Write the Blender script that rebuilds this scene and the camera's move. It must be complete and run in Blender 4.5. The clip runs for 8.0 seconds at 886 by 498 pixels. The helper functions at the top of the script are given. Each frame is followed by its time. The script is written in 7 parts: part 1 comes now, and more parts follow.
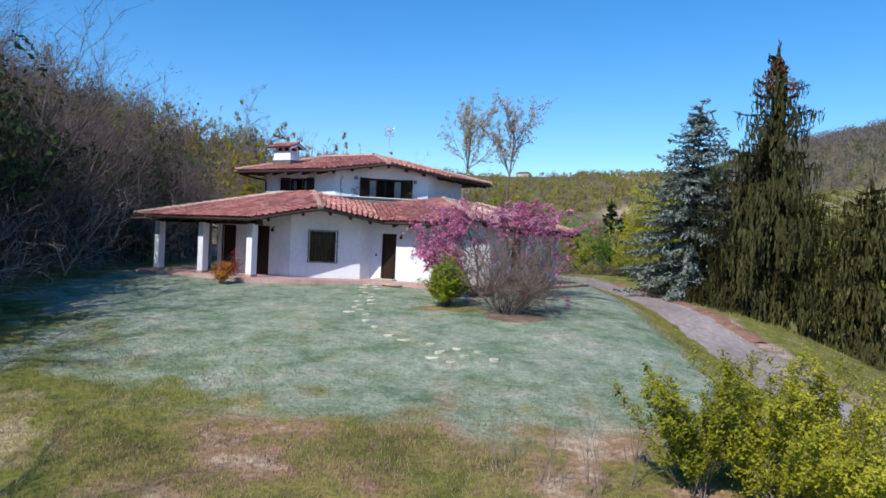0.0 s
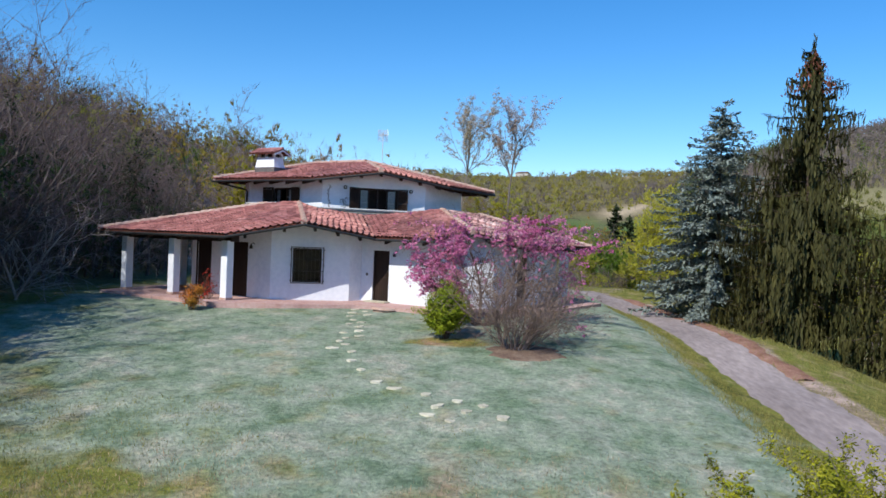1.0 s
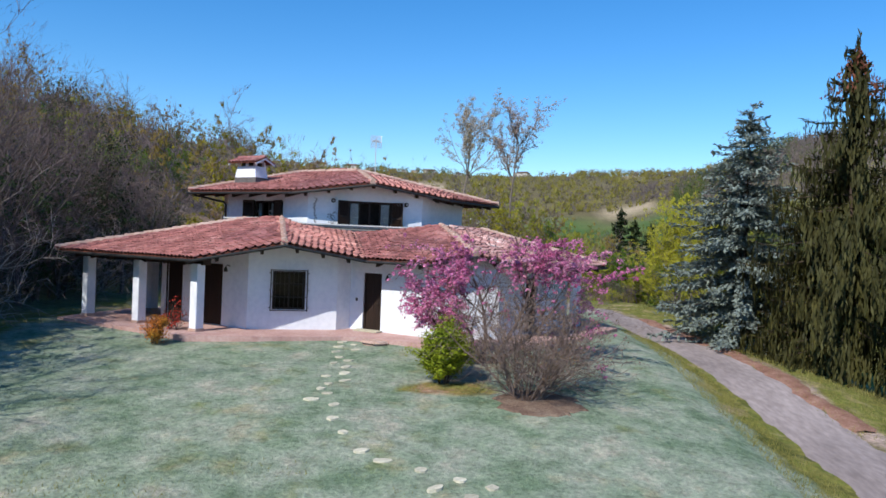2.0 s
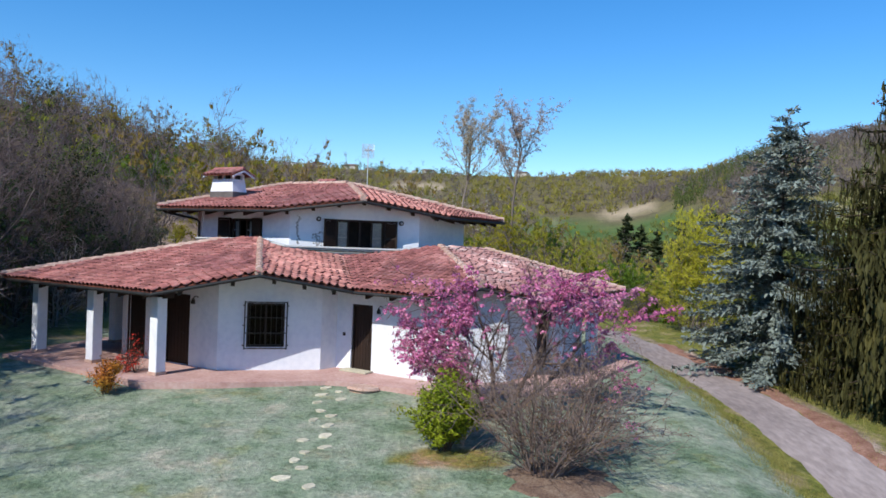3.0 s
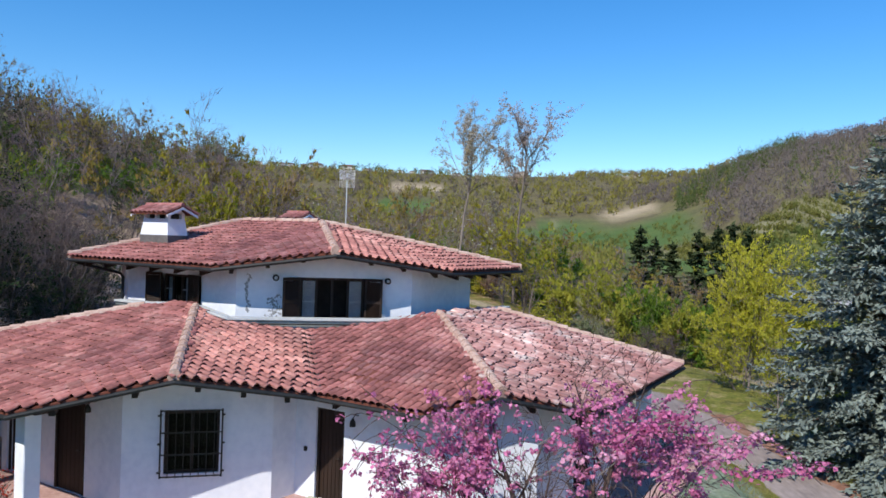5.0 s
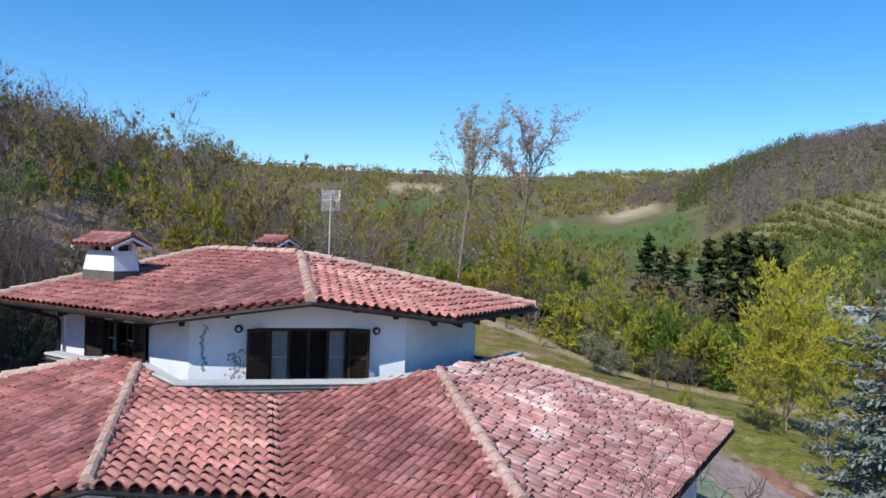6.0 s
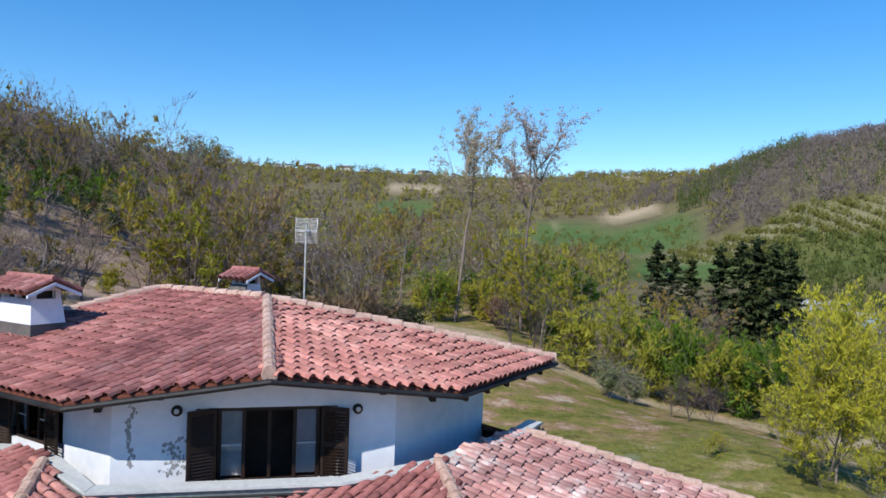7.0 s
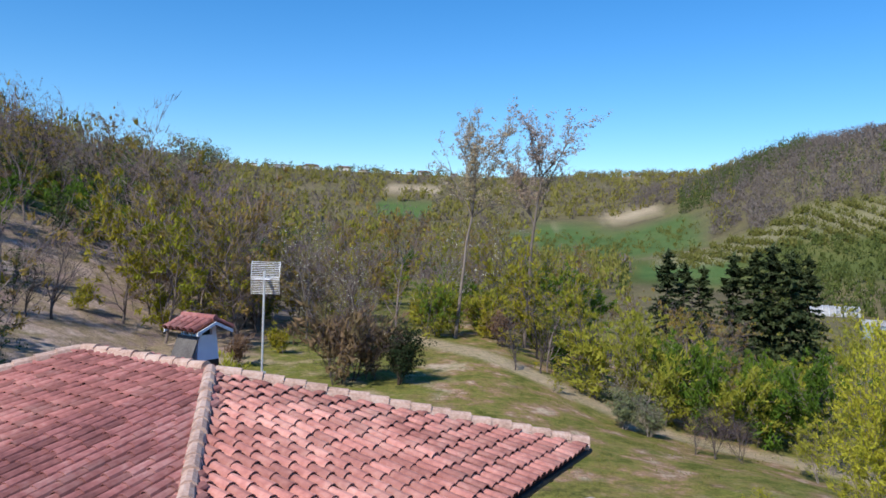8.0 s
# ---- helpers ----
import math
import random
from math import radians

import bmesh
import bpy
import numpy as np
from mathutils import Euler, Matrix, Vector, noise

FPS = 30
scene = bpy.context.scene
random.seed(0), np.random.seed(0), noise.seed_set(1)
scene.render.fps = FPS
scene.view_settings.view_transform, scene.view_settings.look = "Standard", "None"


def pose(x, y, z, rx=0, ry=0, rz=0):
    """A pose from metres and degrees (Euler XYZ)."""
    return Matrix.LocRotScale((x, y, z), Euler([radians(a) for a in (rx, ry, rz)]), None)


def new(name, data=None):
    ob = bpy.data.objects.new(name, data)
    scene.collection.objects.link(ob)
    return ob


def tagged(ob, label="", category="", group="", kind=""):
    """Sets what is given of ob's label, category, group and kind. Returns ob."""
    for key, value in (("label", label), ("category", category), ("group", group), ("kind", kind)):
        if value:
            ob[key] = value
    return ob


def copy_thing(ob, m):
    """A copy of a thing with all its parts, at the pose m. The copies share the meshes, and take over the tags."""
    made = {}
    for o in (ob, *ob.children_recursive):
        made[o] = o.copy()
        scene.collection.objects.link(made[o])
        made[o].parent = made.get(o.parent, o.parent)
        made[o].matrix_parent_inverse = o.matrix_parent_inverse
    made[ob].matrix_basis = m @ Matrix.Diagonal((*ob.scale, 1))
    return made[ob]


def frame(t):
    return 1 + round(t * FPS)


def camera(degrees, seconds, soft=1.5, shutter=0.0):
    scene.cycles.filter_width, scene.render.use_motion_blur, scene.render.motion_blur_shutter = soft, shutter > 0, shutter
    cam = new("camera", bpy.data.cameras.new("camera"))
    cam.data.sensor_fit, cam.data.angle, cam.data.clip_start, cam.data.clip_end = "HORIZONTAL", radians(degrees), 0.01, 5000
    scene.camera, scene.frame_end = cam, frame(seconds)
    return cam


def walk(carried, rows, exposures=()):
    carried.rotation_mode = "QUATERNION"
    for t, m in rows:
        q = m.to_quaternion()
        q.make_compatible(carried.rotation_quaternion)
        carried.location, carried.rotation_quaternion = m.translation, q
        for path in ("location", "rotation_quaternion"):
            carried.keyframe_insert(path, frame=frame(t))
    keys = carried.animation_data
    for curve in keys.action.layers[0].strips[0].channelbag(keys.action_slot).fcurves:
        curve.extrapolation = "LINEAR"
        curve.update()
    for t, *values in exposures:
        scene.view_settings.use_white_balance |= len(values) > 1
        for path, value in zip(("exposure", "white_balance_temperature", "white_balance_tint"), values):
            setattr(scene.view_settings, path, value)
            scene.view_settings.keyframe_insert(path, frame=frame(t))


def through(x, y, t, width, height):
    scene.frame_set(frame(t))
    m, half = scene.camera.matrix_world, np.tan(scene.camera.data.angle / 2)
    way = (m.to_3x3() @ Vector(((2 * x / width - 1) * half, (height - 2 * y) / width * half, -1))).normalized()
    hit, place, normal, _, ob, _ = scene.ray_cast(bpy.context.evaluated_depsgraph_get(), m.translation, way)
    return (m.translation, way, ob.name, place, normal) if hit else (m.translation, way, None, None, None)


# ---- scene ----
cam = camera(62.0, 8.0, 1.6)
PATH = [
    (0, 1.100, -0.256, 1.855, 89.445, -2.391, 2.317),
    (0.5, 1.036, 1.473, 2.222, 89.427, -2.341, 2.284),
    (1, 0.966, 3.187, 2.604, 89.410, -2.293, 2.253),
    (1.5, 0.889, 4.891, 3.001, 89.395, -2.246, 2.221),
    (2.25, 0.764, 7.440, 3.619, 89.372, -2.178, 2.174),
    (3, 0.630, 9.992, 4.261, 89.352, -2.113, 2.128),
    (3.5, 0.537, 11.703, 4.699, 89.340, -2.072, 2.098),
    (4, 0.443, 13.427, 5.145, 89.328, -2.032, 2.068),
    (4.5, 0.348, 15.169, 5.595, 89.318, -1.993, 2.038),
    (5.25, 0.205, 17.825, 6.277, 89.303, -1.938, 1.994),
    (6, 0.065, 20.546, 6.963, 89.291, -1.887, 1.951),
    (6.5, -0.025, 22.405, 7.420, 89.284, -1.854, 1.922),
    (7, -0.111, 24.303, 7.875, 89.278, -1.822, 1.894),
    (7.5, -0.193, 26.247, 8.326, 89.272, -1.792, 1.865),
    (8, -0.270, 28.240, 8.771, 89.268, -1.764, 1.838),
]
walk(cam, [(t, pose(*p)) for t, *p in PATH], [(0.0, 0.22, 6040, 11), (8.0, 0.22, 6040, 11)])

# ---- world, sun, exposure ----
SUN = Vector((-0.525, -0.851, 0.0)).normalized() * math.cos(radians(45)) + Vector((0, 0, math.sin(radians(45))))
wd = bpy.data.worlds.new("sky")
scene.world = wd
wd.use_nodes = True
sky = wd.node_tree.nodes.new("ShaderNodeTexSky")
sky.sky_type, sky.sun_disc = "NISHITA", False
sky.sun_elevation, sky.sun_rotation = radians(45), math.atan2(SUN.x, SUN.y)
sky.altitude, sky.air_density, sky.dust_density, sky.ozone_density = 300, 1.1, 0.0, 5.0
wd.node_tree.nodes["Background"].inputs["Strength"].default_value = 0.135
deep = wd.node_tree.nodes.new("ShaderNodeHueSaturation")
deep.inputs["Saturation"].default_value = 1.28
wd.node_tree.links.new(sky.outputs[0], deep.inputs["Color"])
wd.node_tree.links.new(deep.outputs[0], wd.node_tree.nodes["Background"].inputs["Color"])
sun = new("sun", bpy.data.lights.new("sun", "SUN"))
sun.data.energy, sun.data.angle, sun.data.color = 5.0, radians(0.55), (1.0, 0.88, 0.71)
sun.matrix_world = SUN.to_track_quat("Z", "Y").to_matrix().to_4x4()


# ---- materials ----
def surf(name, colours, scale=1.0, rough=0.85, bump=0.0, bscale=None, fine=8.0, rand=0.0, island=0.0, metal=0.0, spec=0.3, stretch=None, world=False):
    """Two or more colours mixed by coarse and fine noise, with relief; rand and island vary the brightness from piece to piece."""
    m = bpy.data.materials.new(name)
    m.use_nodes = True
    nt = m.node_tree
    nodes, link = nt.nodes, nt.links.new
    b = nodes["Principled BSDF"]
    b.inputs["Roughness"].default_value, b.inputs["Metallic"].default_value = rough, metal
    b.inputs["Specular IOR Level"].default_value = spec
    co = nodes.new("ShaderNodeTexCoord")
    src = nodes.new("ShaderNodeNewGeometry").outputs["Position"] if world else co.outputs["Object"]
    if stretch:
        mp = nodes.new("ShaderNodeMapping")
        mp.inputs["Scale"].default_value = stretch
        link(src, mp.inputs["Vector"])
        src = mp.outputs[0]
    n1, n2 = nodes.new("ShaderNodeTexNoise"), nodes.new("ShaderNodeTexNoise")
    for n, s, d in ((n1, scale, 4.0), (n2, scale * fine, 6.0)):
        n.inputs["Scale"].default_value, n.inputs["Detail"].default_value = s, d
        link(src, n.inputs["Vector"])
    mix = nodes.new("ShaderNodeMix")
    mix.inputs["Factor"].default_value = 0.45
    link(n1.outputs["Fac"], mix.inputs["A"]), link(n2.outputs["Fac"], mix.inputs["B"])
    ramp = nodes.new("ShaderNodeValToRGB")
    el = ramp.color_ramp.elements
    n = len(colours)
    while len(el) < n:
        el.new(0.5)
    for i, c in enumerate(colours):
        el[i].position, el[i].color = 0.34 + 0.32 * i / max(1, n - 1), (*c, 1)
    link(mix.outputs["Result"], ramp.inputs[0])
    out = ramp.outputs[0]
    for amount, node, sock in ((rand, "ShaderNodeObjectInfo", "Random"), (island, "ShaderNodeNewGeometry", "Random Per Island")):
        if amount:
            r = nodes.new(node)
            mr = nodes.new("ShaderNodeMapRange")
            mr.inputs["To Min"].default_value, mr.inputs["To Max"].default_value = 1 - amount, 1 + amount
            link(r.outputs[sock], mr.inputs["Value"])
            hs = nodes.new("ShaderNodeHueSaturation")
            link(mr.outputs[0], hs.inputs["Value"]), link(out, hs.inputs["Color"])
            out = hs.outputs[0]
    link(out, b.inputs["Base Color"])
    if bump:
        bn = nodes.new("ShaderNodeTexNoise")
        bn.inputs["Scale"].default_value, bn.inputs["Detail"].default_value = bscale or scale * fine, 8.0
        link(src, bn.inputs["Vector"])
        bp = nodes.new("ShaderNodeBump")
        bp.inputs["Strength"].default_value, bp.inputs["Distance"].default_value = 1.0, bump
        link(bn.outputs["Fac"], bp.inputs["Height"]), link(bp.outputs[0], b.inputs["Normal"])
    return m


def leafy(name, colours, rand=0.25, through=0.35):
    """Leaves: the tree's own tint from the ramp, brightness from leaf to leaf, some light shining through."""
    m = bpy.data.materials.new(name)
    m.use_nodes = True
    nodes, link = m.node_tree.nodes, m.node_tree.links.new
    b = nodes["Principled BSDF"]
    b.inputs["Roughness"].default_value, b.inputs["Specular IOR Level"].default_value = 0.7, 0.2
    info, geo = nodes.new("ShaderNodeObjectInfo"), nodes.new("ShaderNodeNewGeometry")
    co = nodes.new("ShaderNodeTexCoord")
    nz = nodes.new("ShaderNodeTexNoise")
    nz.inputs["Scale"].default_value, nz.inputs["Detail"].default_value = 0.9, 3.0
    link(co.outputs["Object"], nz.inputs["Vector"])
    add = nodes.new("ShaderNodeMath")
    add.operation = "MULTIPLY_ADD"
    add.inputs[1].default_value = 0.7
    link(info.outputs["Random"], add.inputs[0])
    sc = nodes.new("ShaderNodeMath")
    sc.operation = "MULTIPLY_ADD"
    sc.inputs[1].default_value, sc.inputs[2].default_value = 0.9, -0.3
    link(nz.outputs["Fac"], sc.inputs[0]), link(sc.outputs[0], add.inputs[2])
    ramp = nodes.new("ShaderNodeValToRGB")
    el = ramp.color_ramp.elements
    while len(el) < len(colours):
        el.new(0.5)
    for i, c in enumerate(colours):
        el[i].position, el[i].color = i / max(1, len(colours) - 1), (*c, 1)
    link(add.outputs[0], ramp.inputs[0])
    mr = nodes.new("ShaderNodeMapRange")
    mr.inputs["To Min"].default_value, mr.inputs["To Max"].default_value = 1 - rand, 1 + rand
    link(geo.outputs["Random Per Island"], mr.inputs["Value"])
    hs = nodes.new("ShaderNodeHueSaturation")
    link(mr.outputs[0], hs.inputs["Value"]), link(ramp.outputs[0], hs.inputs["Color"])
    link(hs.outputs[0], b.inputs["Base Color"])
    tr = nodes.new("ShaderNodeBsdfTranslucent")
    link(hs.outputs[0], tr.inputs["Color"])
    mx = nodes.new("ShaderNodeMixShader")
    mx.inputs[0].default_value = through
    link(b.outputs[0], mx.inputs[1]), link(tr.outputs[0], mx.inputs[2])
    link(mx.outputs[0], nodes["Material Output"].inputs["Surface"])
    return m


PLASTER = surf("white_plaster", [(0.60, 0.655, 0.75), (0.68, 0.73, 0.815), (0.73, 0.775, 0.85)], 0.7, 0.9, 0.004, 40)
STAIN = surf("dark_stain", [(0.20, 0.21, 0.22), (0.36, 0.38, 0.41)], 8, 0.95)
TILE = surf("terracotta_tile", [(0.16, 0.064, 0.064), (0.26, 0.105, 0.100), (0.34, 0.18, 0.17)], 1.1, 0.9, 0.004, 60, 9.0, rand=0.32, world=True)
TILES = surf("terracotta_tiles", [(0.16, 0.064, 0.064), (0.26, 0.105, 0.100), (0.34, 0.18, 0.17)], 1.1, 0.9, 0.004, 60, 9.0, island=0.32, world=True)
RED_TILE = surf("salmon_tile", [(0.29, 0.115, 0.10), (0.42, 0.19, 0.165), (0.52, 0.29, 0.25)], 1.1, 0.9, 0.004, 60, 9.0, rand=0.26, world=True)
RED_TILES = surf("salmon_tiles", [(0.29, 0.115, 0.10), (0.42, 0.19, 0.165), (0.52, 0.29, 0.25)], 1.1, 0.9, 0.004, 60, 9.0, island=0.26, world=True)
PALE_TILE = surf("lichened_tile", [(0.30, 0.135, 0.125), (0.38, 0.195, 0.18), (0.46, 0.28, 0.26), (0.66, 0.57, 0.53)], 0.9, 0.92, 0.004, 60, 5.0, rand=0.28, world=True)
PALE_TILES = surf("lichened_tiles", [(0.30, 0.135, 0.125), (0.38, 0.195, 0.18), (0.46, 0.28, 0.26), (0.66, 0.57, 0.53)], 0.9, 0.92, 0.004, 60, 5.0, island=0.28, world=True)
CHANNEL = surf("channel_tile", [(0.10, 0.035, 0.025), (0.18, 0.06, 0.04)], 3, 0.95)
MORTAR = surf("mortar_cap", [(0.30, 0.20, 0.16), (0.45, 0.32, 0.27), (0.52, 0.42, 0.37)], 2.5, 0.95, 0.008, 20)
WOOD = surf("dark_brown_wood", [(0.013, 0.008, 0.006), (0.03, 0.017, 0.012)], 3, 0.6, 0.002, 30, stretch=(1, 1, 0.1))
COPING = surf("painted_metal_coping", [(0.42, 0.46, 0.48), (0.58, 0.62, 0.63)], 1.5, 0.45, spec=0.5)
FLASHING = surf("grey_flashing", [(0.16, 0.20, 0.21), (0.28, 0.32, 0.33)], 1.5, 0.5, metal=0.3)
GUTTER = surf("dark_gutter", [(0.012, 0.014, 0.016), (0.03, 0.033, 0.036)], 2, 0.55, metal=0.2)
IRON = surf("black_iron", [(0.012, 0.012, 0.012), (0.03, 0.03, 0.03)], 6, 0.5)
GALV = surf("galvanised_steel", [(0.5, 0.52, 0.54), (0.7, 0.72, 0.73)], 5, 0.4, metal=0.5)
CONCRETE = surf("grey_render", [(0.085, 0.08, 0.08), (0.15, 0.145, 0.145)], 3, 0.9, 0.004, 30)
PAVING = surf("pink_paving", [(0.34, 0.205, 0.19), (0.43, 0.285, 0.265), (0.49, 0.36, 0.34)], 1.2, 0.85, 0.003, 25)
FLOOR = surf("interior_floor", [(0.06, 0.04, 0.03), (0.1, 0.07, 0.05)], 2, 0.6)
# near-black colour standing for the shade inside the rooms
ROOM_DARK = surf("dark_room_backing", [(0.008, 0.006, 0.006), (0.02, 0.014, 0.012)], 4, 0.95)
CLOTH = surf("curtain_cloth", [(0.35, 0.37, 0.42), (0.5, 0.52, 0.56)], 6, 0.9)
STONE = surf("pale_stepping_stone", [(0.36, 0.355, 0.27), (0.48, 0.465, 0.37), (0.58, 0.555, 0.45)], 6, 0.95, 0.01, 12, rand=0.2)
BARK = surf("grey_brown_bark", [(0.10, 0.085, 0.075), (0.19, 0.165, 0.15), (0.26, 0.23, 0.21)], 2, 0.95, rand=0.25)
BARKT = surf("twiggy_bark", [(0.075, 0.058, 0.055), (0.15, 0.125, 0.118), (0.27, 0.235, 0.225)], 2, 0.95, rand=0.25)
BARKD = surf("dark_bark", [(0.05, 0.036, 0.028), (0.10, 0.075, 0.06)], 3, 0.95, rand=0.2)
BARKR = surf("grey_brown_twigs", [(0.11, 0.080, 0.07), (0.19, 0.145, 0.13), (0.27, 0.22, 0.20)], 2, 0.95, rand=0.2)
BARKB = surf("dark_brown_bark", [(0.05, 0.034, 0.030), (0.09, 0.062, 0.055), (0.14, 0.105, 0.095)], 2, 0.95)
BARKN = surf("dark_grey_bark", [(0.05, 0.04, 0.038), (0.10, 0.083, 0.08), (0.20, 0.175, 0.17)], 2, 0.95, rand=0.3)
BARKW = surf("pale_grey_bark", [(0.15, 0.13, 0.12), (0.24, 0.215, 0.205), (0.33, 0.30, 0.29)], 2, 0.95, rand=0.15)
BARKP = surf("pale_bark", [(0.14, 0.115, 0.10), (0.25, 0.215, 0.19)], 2, 0.95, rand=0.15)
ROADM = surf("worn_drive", [(0.17, 0.145, 0.14), (0.255, 0.22, 0.213), (0.36, 0.315, 0.305)], 0.5, 0.95, 0.012, 15, 14.0, stretch=(1, 0.3, 1))
GLASS = bpy.data.materials.new("window_glass")
GLASS.use_nodes = True
g = GLASS.node_tree.nodes["Principled BSDF"].inputs
g["Base Color"].default_value, g["Roughness"].default_value, g["Transmission Weight"].default_value, g["IOR"].default_value = (0.75, 0.79, 0.82, 1), 0.03, 1.0, 1.25

GLASS_DARK = GLASS.copy()
GLASS_DARK.node_tree.nodes["Principled BSDF"].inputs["Base Color"].default_value = (0.06, 0.07, 0.08, 1)

LEAF_SPRING = leafy("spring_leaves", [(0.22, 0.185, 0.018), (0.30, 0.27, 0.02), (0.19, 0.225, 0.02), (0.33, 0.30, 0.03), (0.14, 0.19, 0.02)], 0.09, 0.28)
LEAF_GREEN = leafy("green_leaves", [(0.06, 0.115, 0.012), (0.095, 0.17, 0.016), (0.15, 0.22, 0.02)], 0.10, 0.3)
LEAF_OLIVE = leafy("olive_brown_leaves", [(0.20, 0.155, 0.035), (0.27, 0.22, 0.04), (0.20, 0.205, 0.03), (0.29, 0.24, 0.06)], 0.09, 0.28)
LEAF_LIME = leafy("lime_leaves", [(0.19, 0.21, 0.014), (0.31, 0.32, 0.02), (0.44, 0.43, 0.04)], 0.3)
LEAF_YELLOW = leafy("yellow_green_leaves", [(0.23, 0.25, 0.03), (0.34, 0.34, 0.04), (0.27, 0.29, 0.032)], 0.10, 0.35)
LEAF_BUD = leafy("reddish_buds", [(0.15, 0.09, 0.06), (0.21, 0.14, 0.085), (0.17, 0.15, 0.06)])
LEAF_POPLAR = leafy("pale_reddish_leaves", [(0.40, 0.30, 0.25), (0.48, 0.40, 0.34), (0.46, 0.40, 0.22)], 0.2, 0.5)
LEAF_TWIG = leafy("mauve_twig_buds", [(0.15, 0.108, 0.118), (0.22, 0.168, 0.178), (0.20, 0.145, 0.12)], 0.3, 0.3)
NEAR_TWIG = leafy("dark_mauve_twigs", [(0.085, 0.062, 0.07), (0.13, 0.097, 0.105), (0.115, 0.083, 0.07)], 0.3, 0.15)
LEAF_DARK = leafy("evergreen_leaves", [(0.014, 0.026, 0.010), (0.030, 0.050, 0.018)])
LEAF_RUST = leafy("rusty_leaves", [(0.20, 0.135, 0.045), (0.27, 0.19, 0.05), (0.22, 0.19, 0.035), (0.30, 0.20, 0.075)], 0.09, 0.25)
LEAF_FRESH = leafy("fresh_yellow_leaves", [(0.36, 0.36, 0.03), (0.48, 0.46, 0.045), (0.42, 0.42, 0.04)], 0.12, 0.42)
LEAF_HOLLY = leafy("holly_leaves", [(0.018, 0.034, 0.012), (0.035, 0.062, 0.018), (0.055, 0.085, 0.022)], 0.3, 0.12)
LEAF_GREY = leafy("grey_green_leaves", [(0.10, 0.13, 0.06), (0.17, 0.20, 0.10), (0.23, 0.25, 0.15)])
LEAF_WHITE = leafy("white_blossom", [(0.40, 0.40, 0.30), (0.55, 0.54, 0.44)])
PINK = leafy("pink_blossom", [(0.42, 0.08, 0.22), (0.60, 0.20, 0.39), (0.72, 0.42, 0.55)], 0.35, 0.4)
GOLDEN = leafy("golden_leaves", [(0.12, 0.17, 0.008), (0.26, 0.31, 0.014), (0.42, 0.44, 0.025)], 0.45, 0.15)
REDLEAF = leafy("red_orange_leaves", [(0.50, 0.05, 0.025), (0.55, 0.16, 0.03), (0.38, 0.28, 0.04), (0.20, 0.24, 0.05)], 0.3, 0.4)
NEEDLE = leafy("olive_needles", [(0.036, 0.038, 0.012), (0.066, 0.064, 0.019), (0.105, 0.096, 0.032)], 0.4, 0.10)
CONE = leafy("brown_cones", [(0.13, 0.05, 0.03), (0.21, 0.085, 0.05)], 0.3, 0.1)
NEEDLEB = leafy("blue_needles", [(0.075, 0.10, 0.09), (0.135, 0.172, 0.158), (0.23, 0.275, 0.25)], 0.35, 0.12)
NEEDLEF = leafy("dark_needles", [(0.028, 0.042, 0.016), (0.052, 0.072, 0.026)], 0.35, 0.15)


# ---- mesh helpers ----
def quick(name, verts, quads, material, parent=None, label="", kind="", category=""):
    """A large mesh of quads (or triangles) from numpy arrays."""
    me = bpy.data.meshes.new(name)
    verts, quads = np.asarray(verts, np.float32), np.asarray(quads, np.int32)
    n, k = quads.shape
    me.vertices.add(len(verts)), me.loops.add(n * k), me.polygons.add(n)
    me.vertices.foreach_set("co", verts.ravel())
    me.loops.foreach_set("vertex_index", quads.ravel())
    me.polygons.foreach_set("loop_start", np.arange(0, n * k, k, dtype=np.int32))
    me.update(calc_edges=True)
    me.materials.append(material)
    ob = new(name, me)
    ob.parent = parent
    return tagged(ob, label, category, "", kind)


def part(name, bm, material, parent, label="", bevel=0.0):
    if bevel:
        bmesh.ops.bevel(bm, geom=bm.edges[:], offset=bevel, segments=2, affect="EDGES", clamp_overlap=True)
    bmesh.ops.recalc_face_normals(bm, faces=bm.faces[:])
    me = bpy.data.meshes.new(name)
    bm.to_mesh(me), bm.free()
    me.materials.append(material)
    ob = new(name, me)
    ob.parent = parent
    return tagged(ob, label)


def box(bm, c, size, m=None):
    """A box of that size about c, turned by m."""
    r = bmesh.ops.create_cube(bm, size=1.0)["verts"]
    bmesh.ops.transform(bm, matrix=Matrix.Translation(c) @ (m or Matrix()) @ Matrix.Diagonal((*size, 1)), verts=r)
    return r


def tube(bm, pts, radius, sides=8, caps=True):
    """A pipe along the points."""
    rings = []
    pts = [Vector(p) for p in pts]
    for i, p in enumerate(pts):
        d = (pts[min(i + 1, len(pts) - 1)] - pts[max(i - 1, 0)]).normalized()
        a = d.orthogonal().normalized() if abs(d.z) > 0.95 else d.cross(Vector((0, 0, 1))).normalized()
        b = d.cross(a)
        r = radius[i] if isinstance(radius, (list, tuple)) else radius
        rings.append([bm.verts.new(p + r * (math.cos(k * math.tau / sides) * a + math.sin(k * math.tau / sides) * b)) for k in range(sides)])
    for r0, r1 in zip(rings, rings[1:]):
        for k in range(sides):
            bm.faces.new((r0[k], r0[(k + 1) % sides], r1[(k + 1) % sides], r1[k]))
    if caps:
        bm.faces.new(rings[0][::-1]), bm.faces.new(rings[-1])


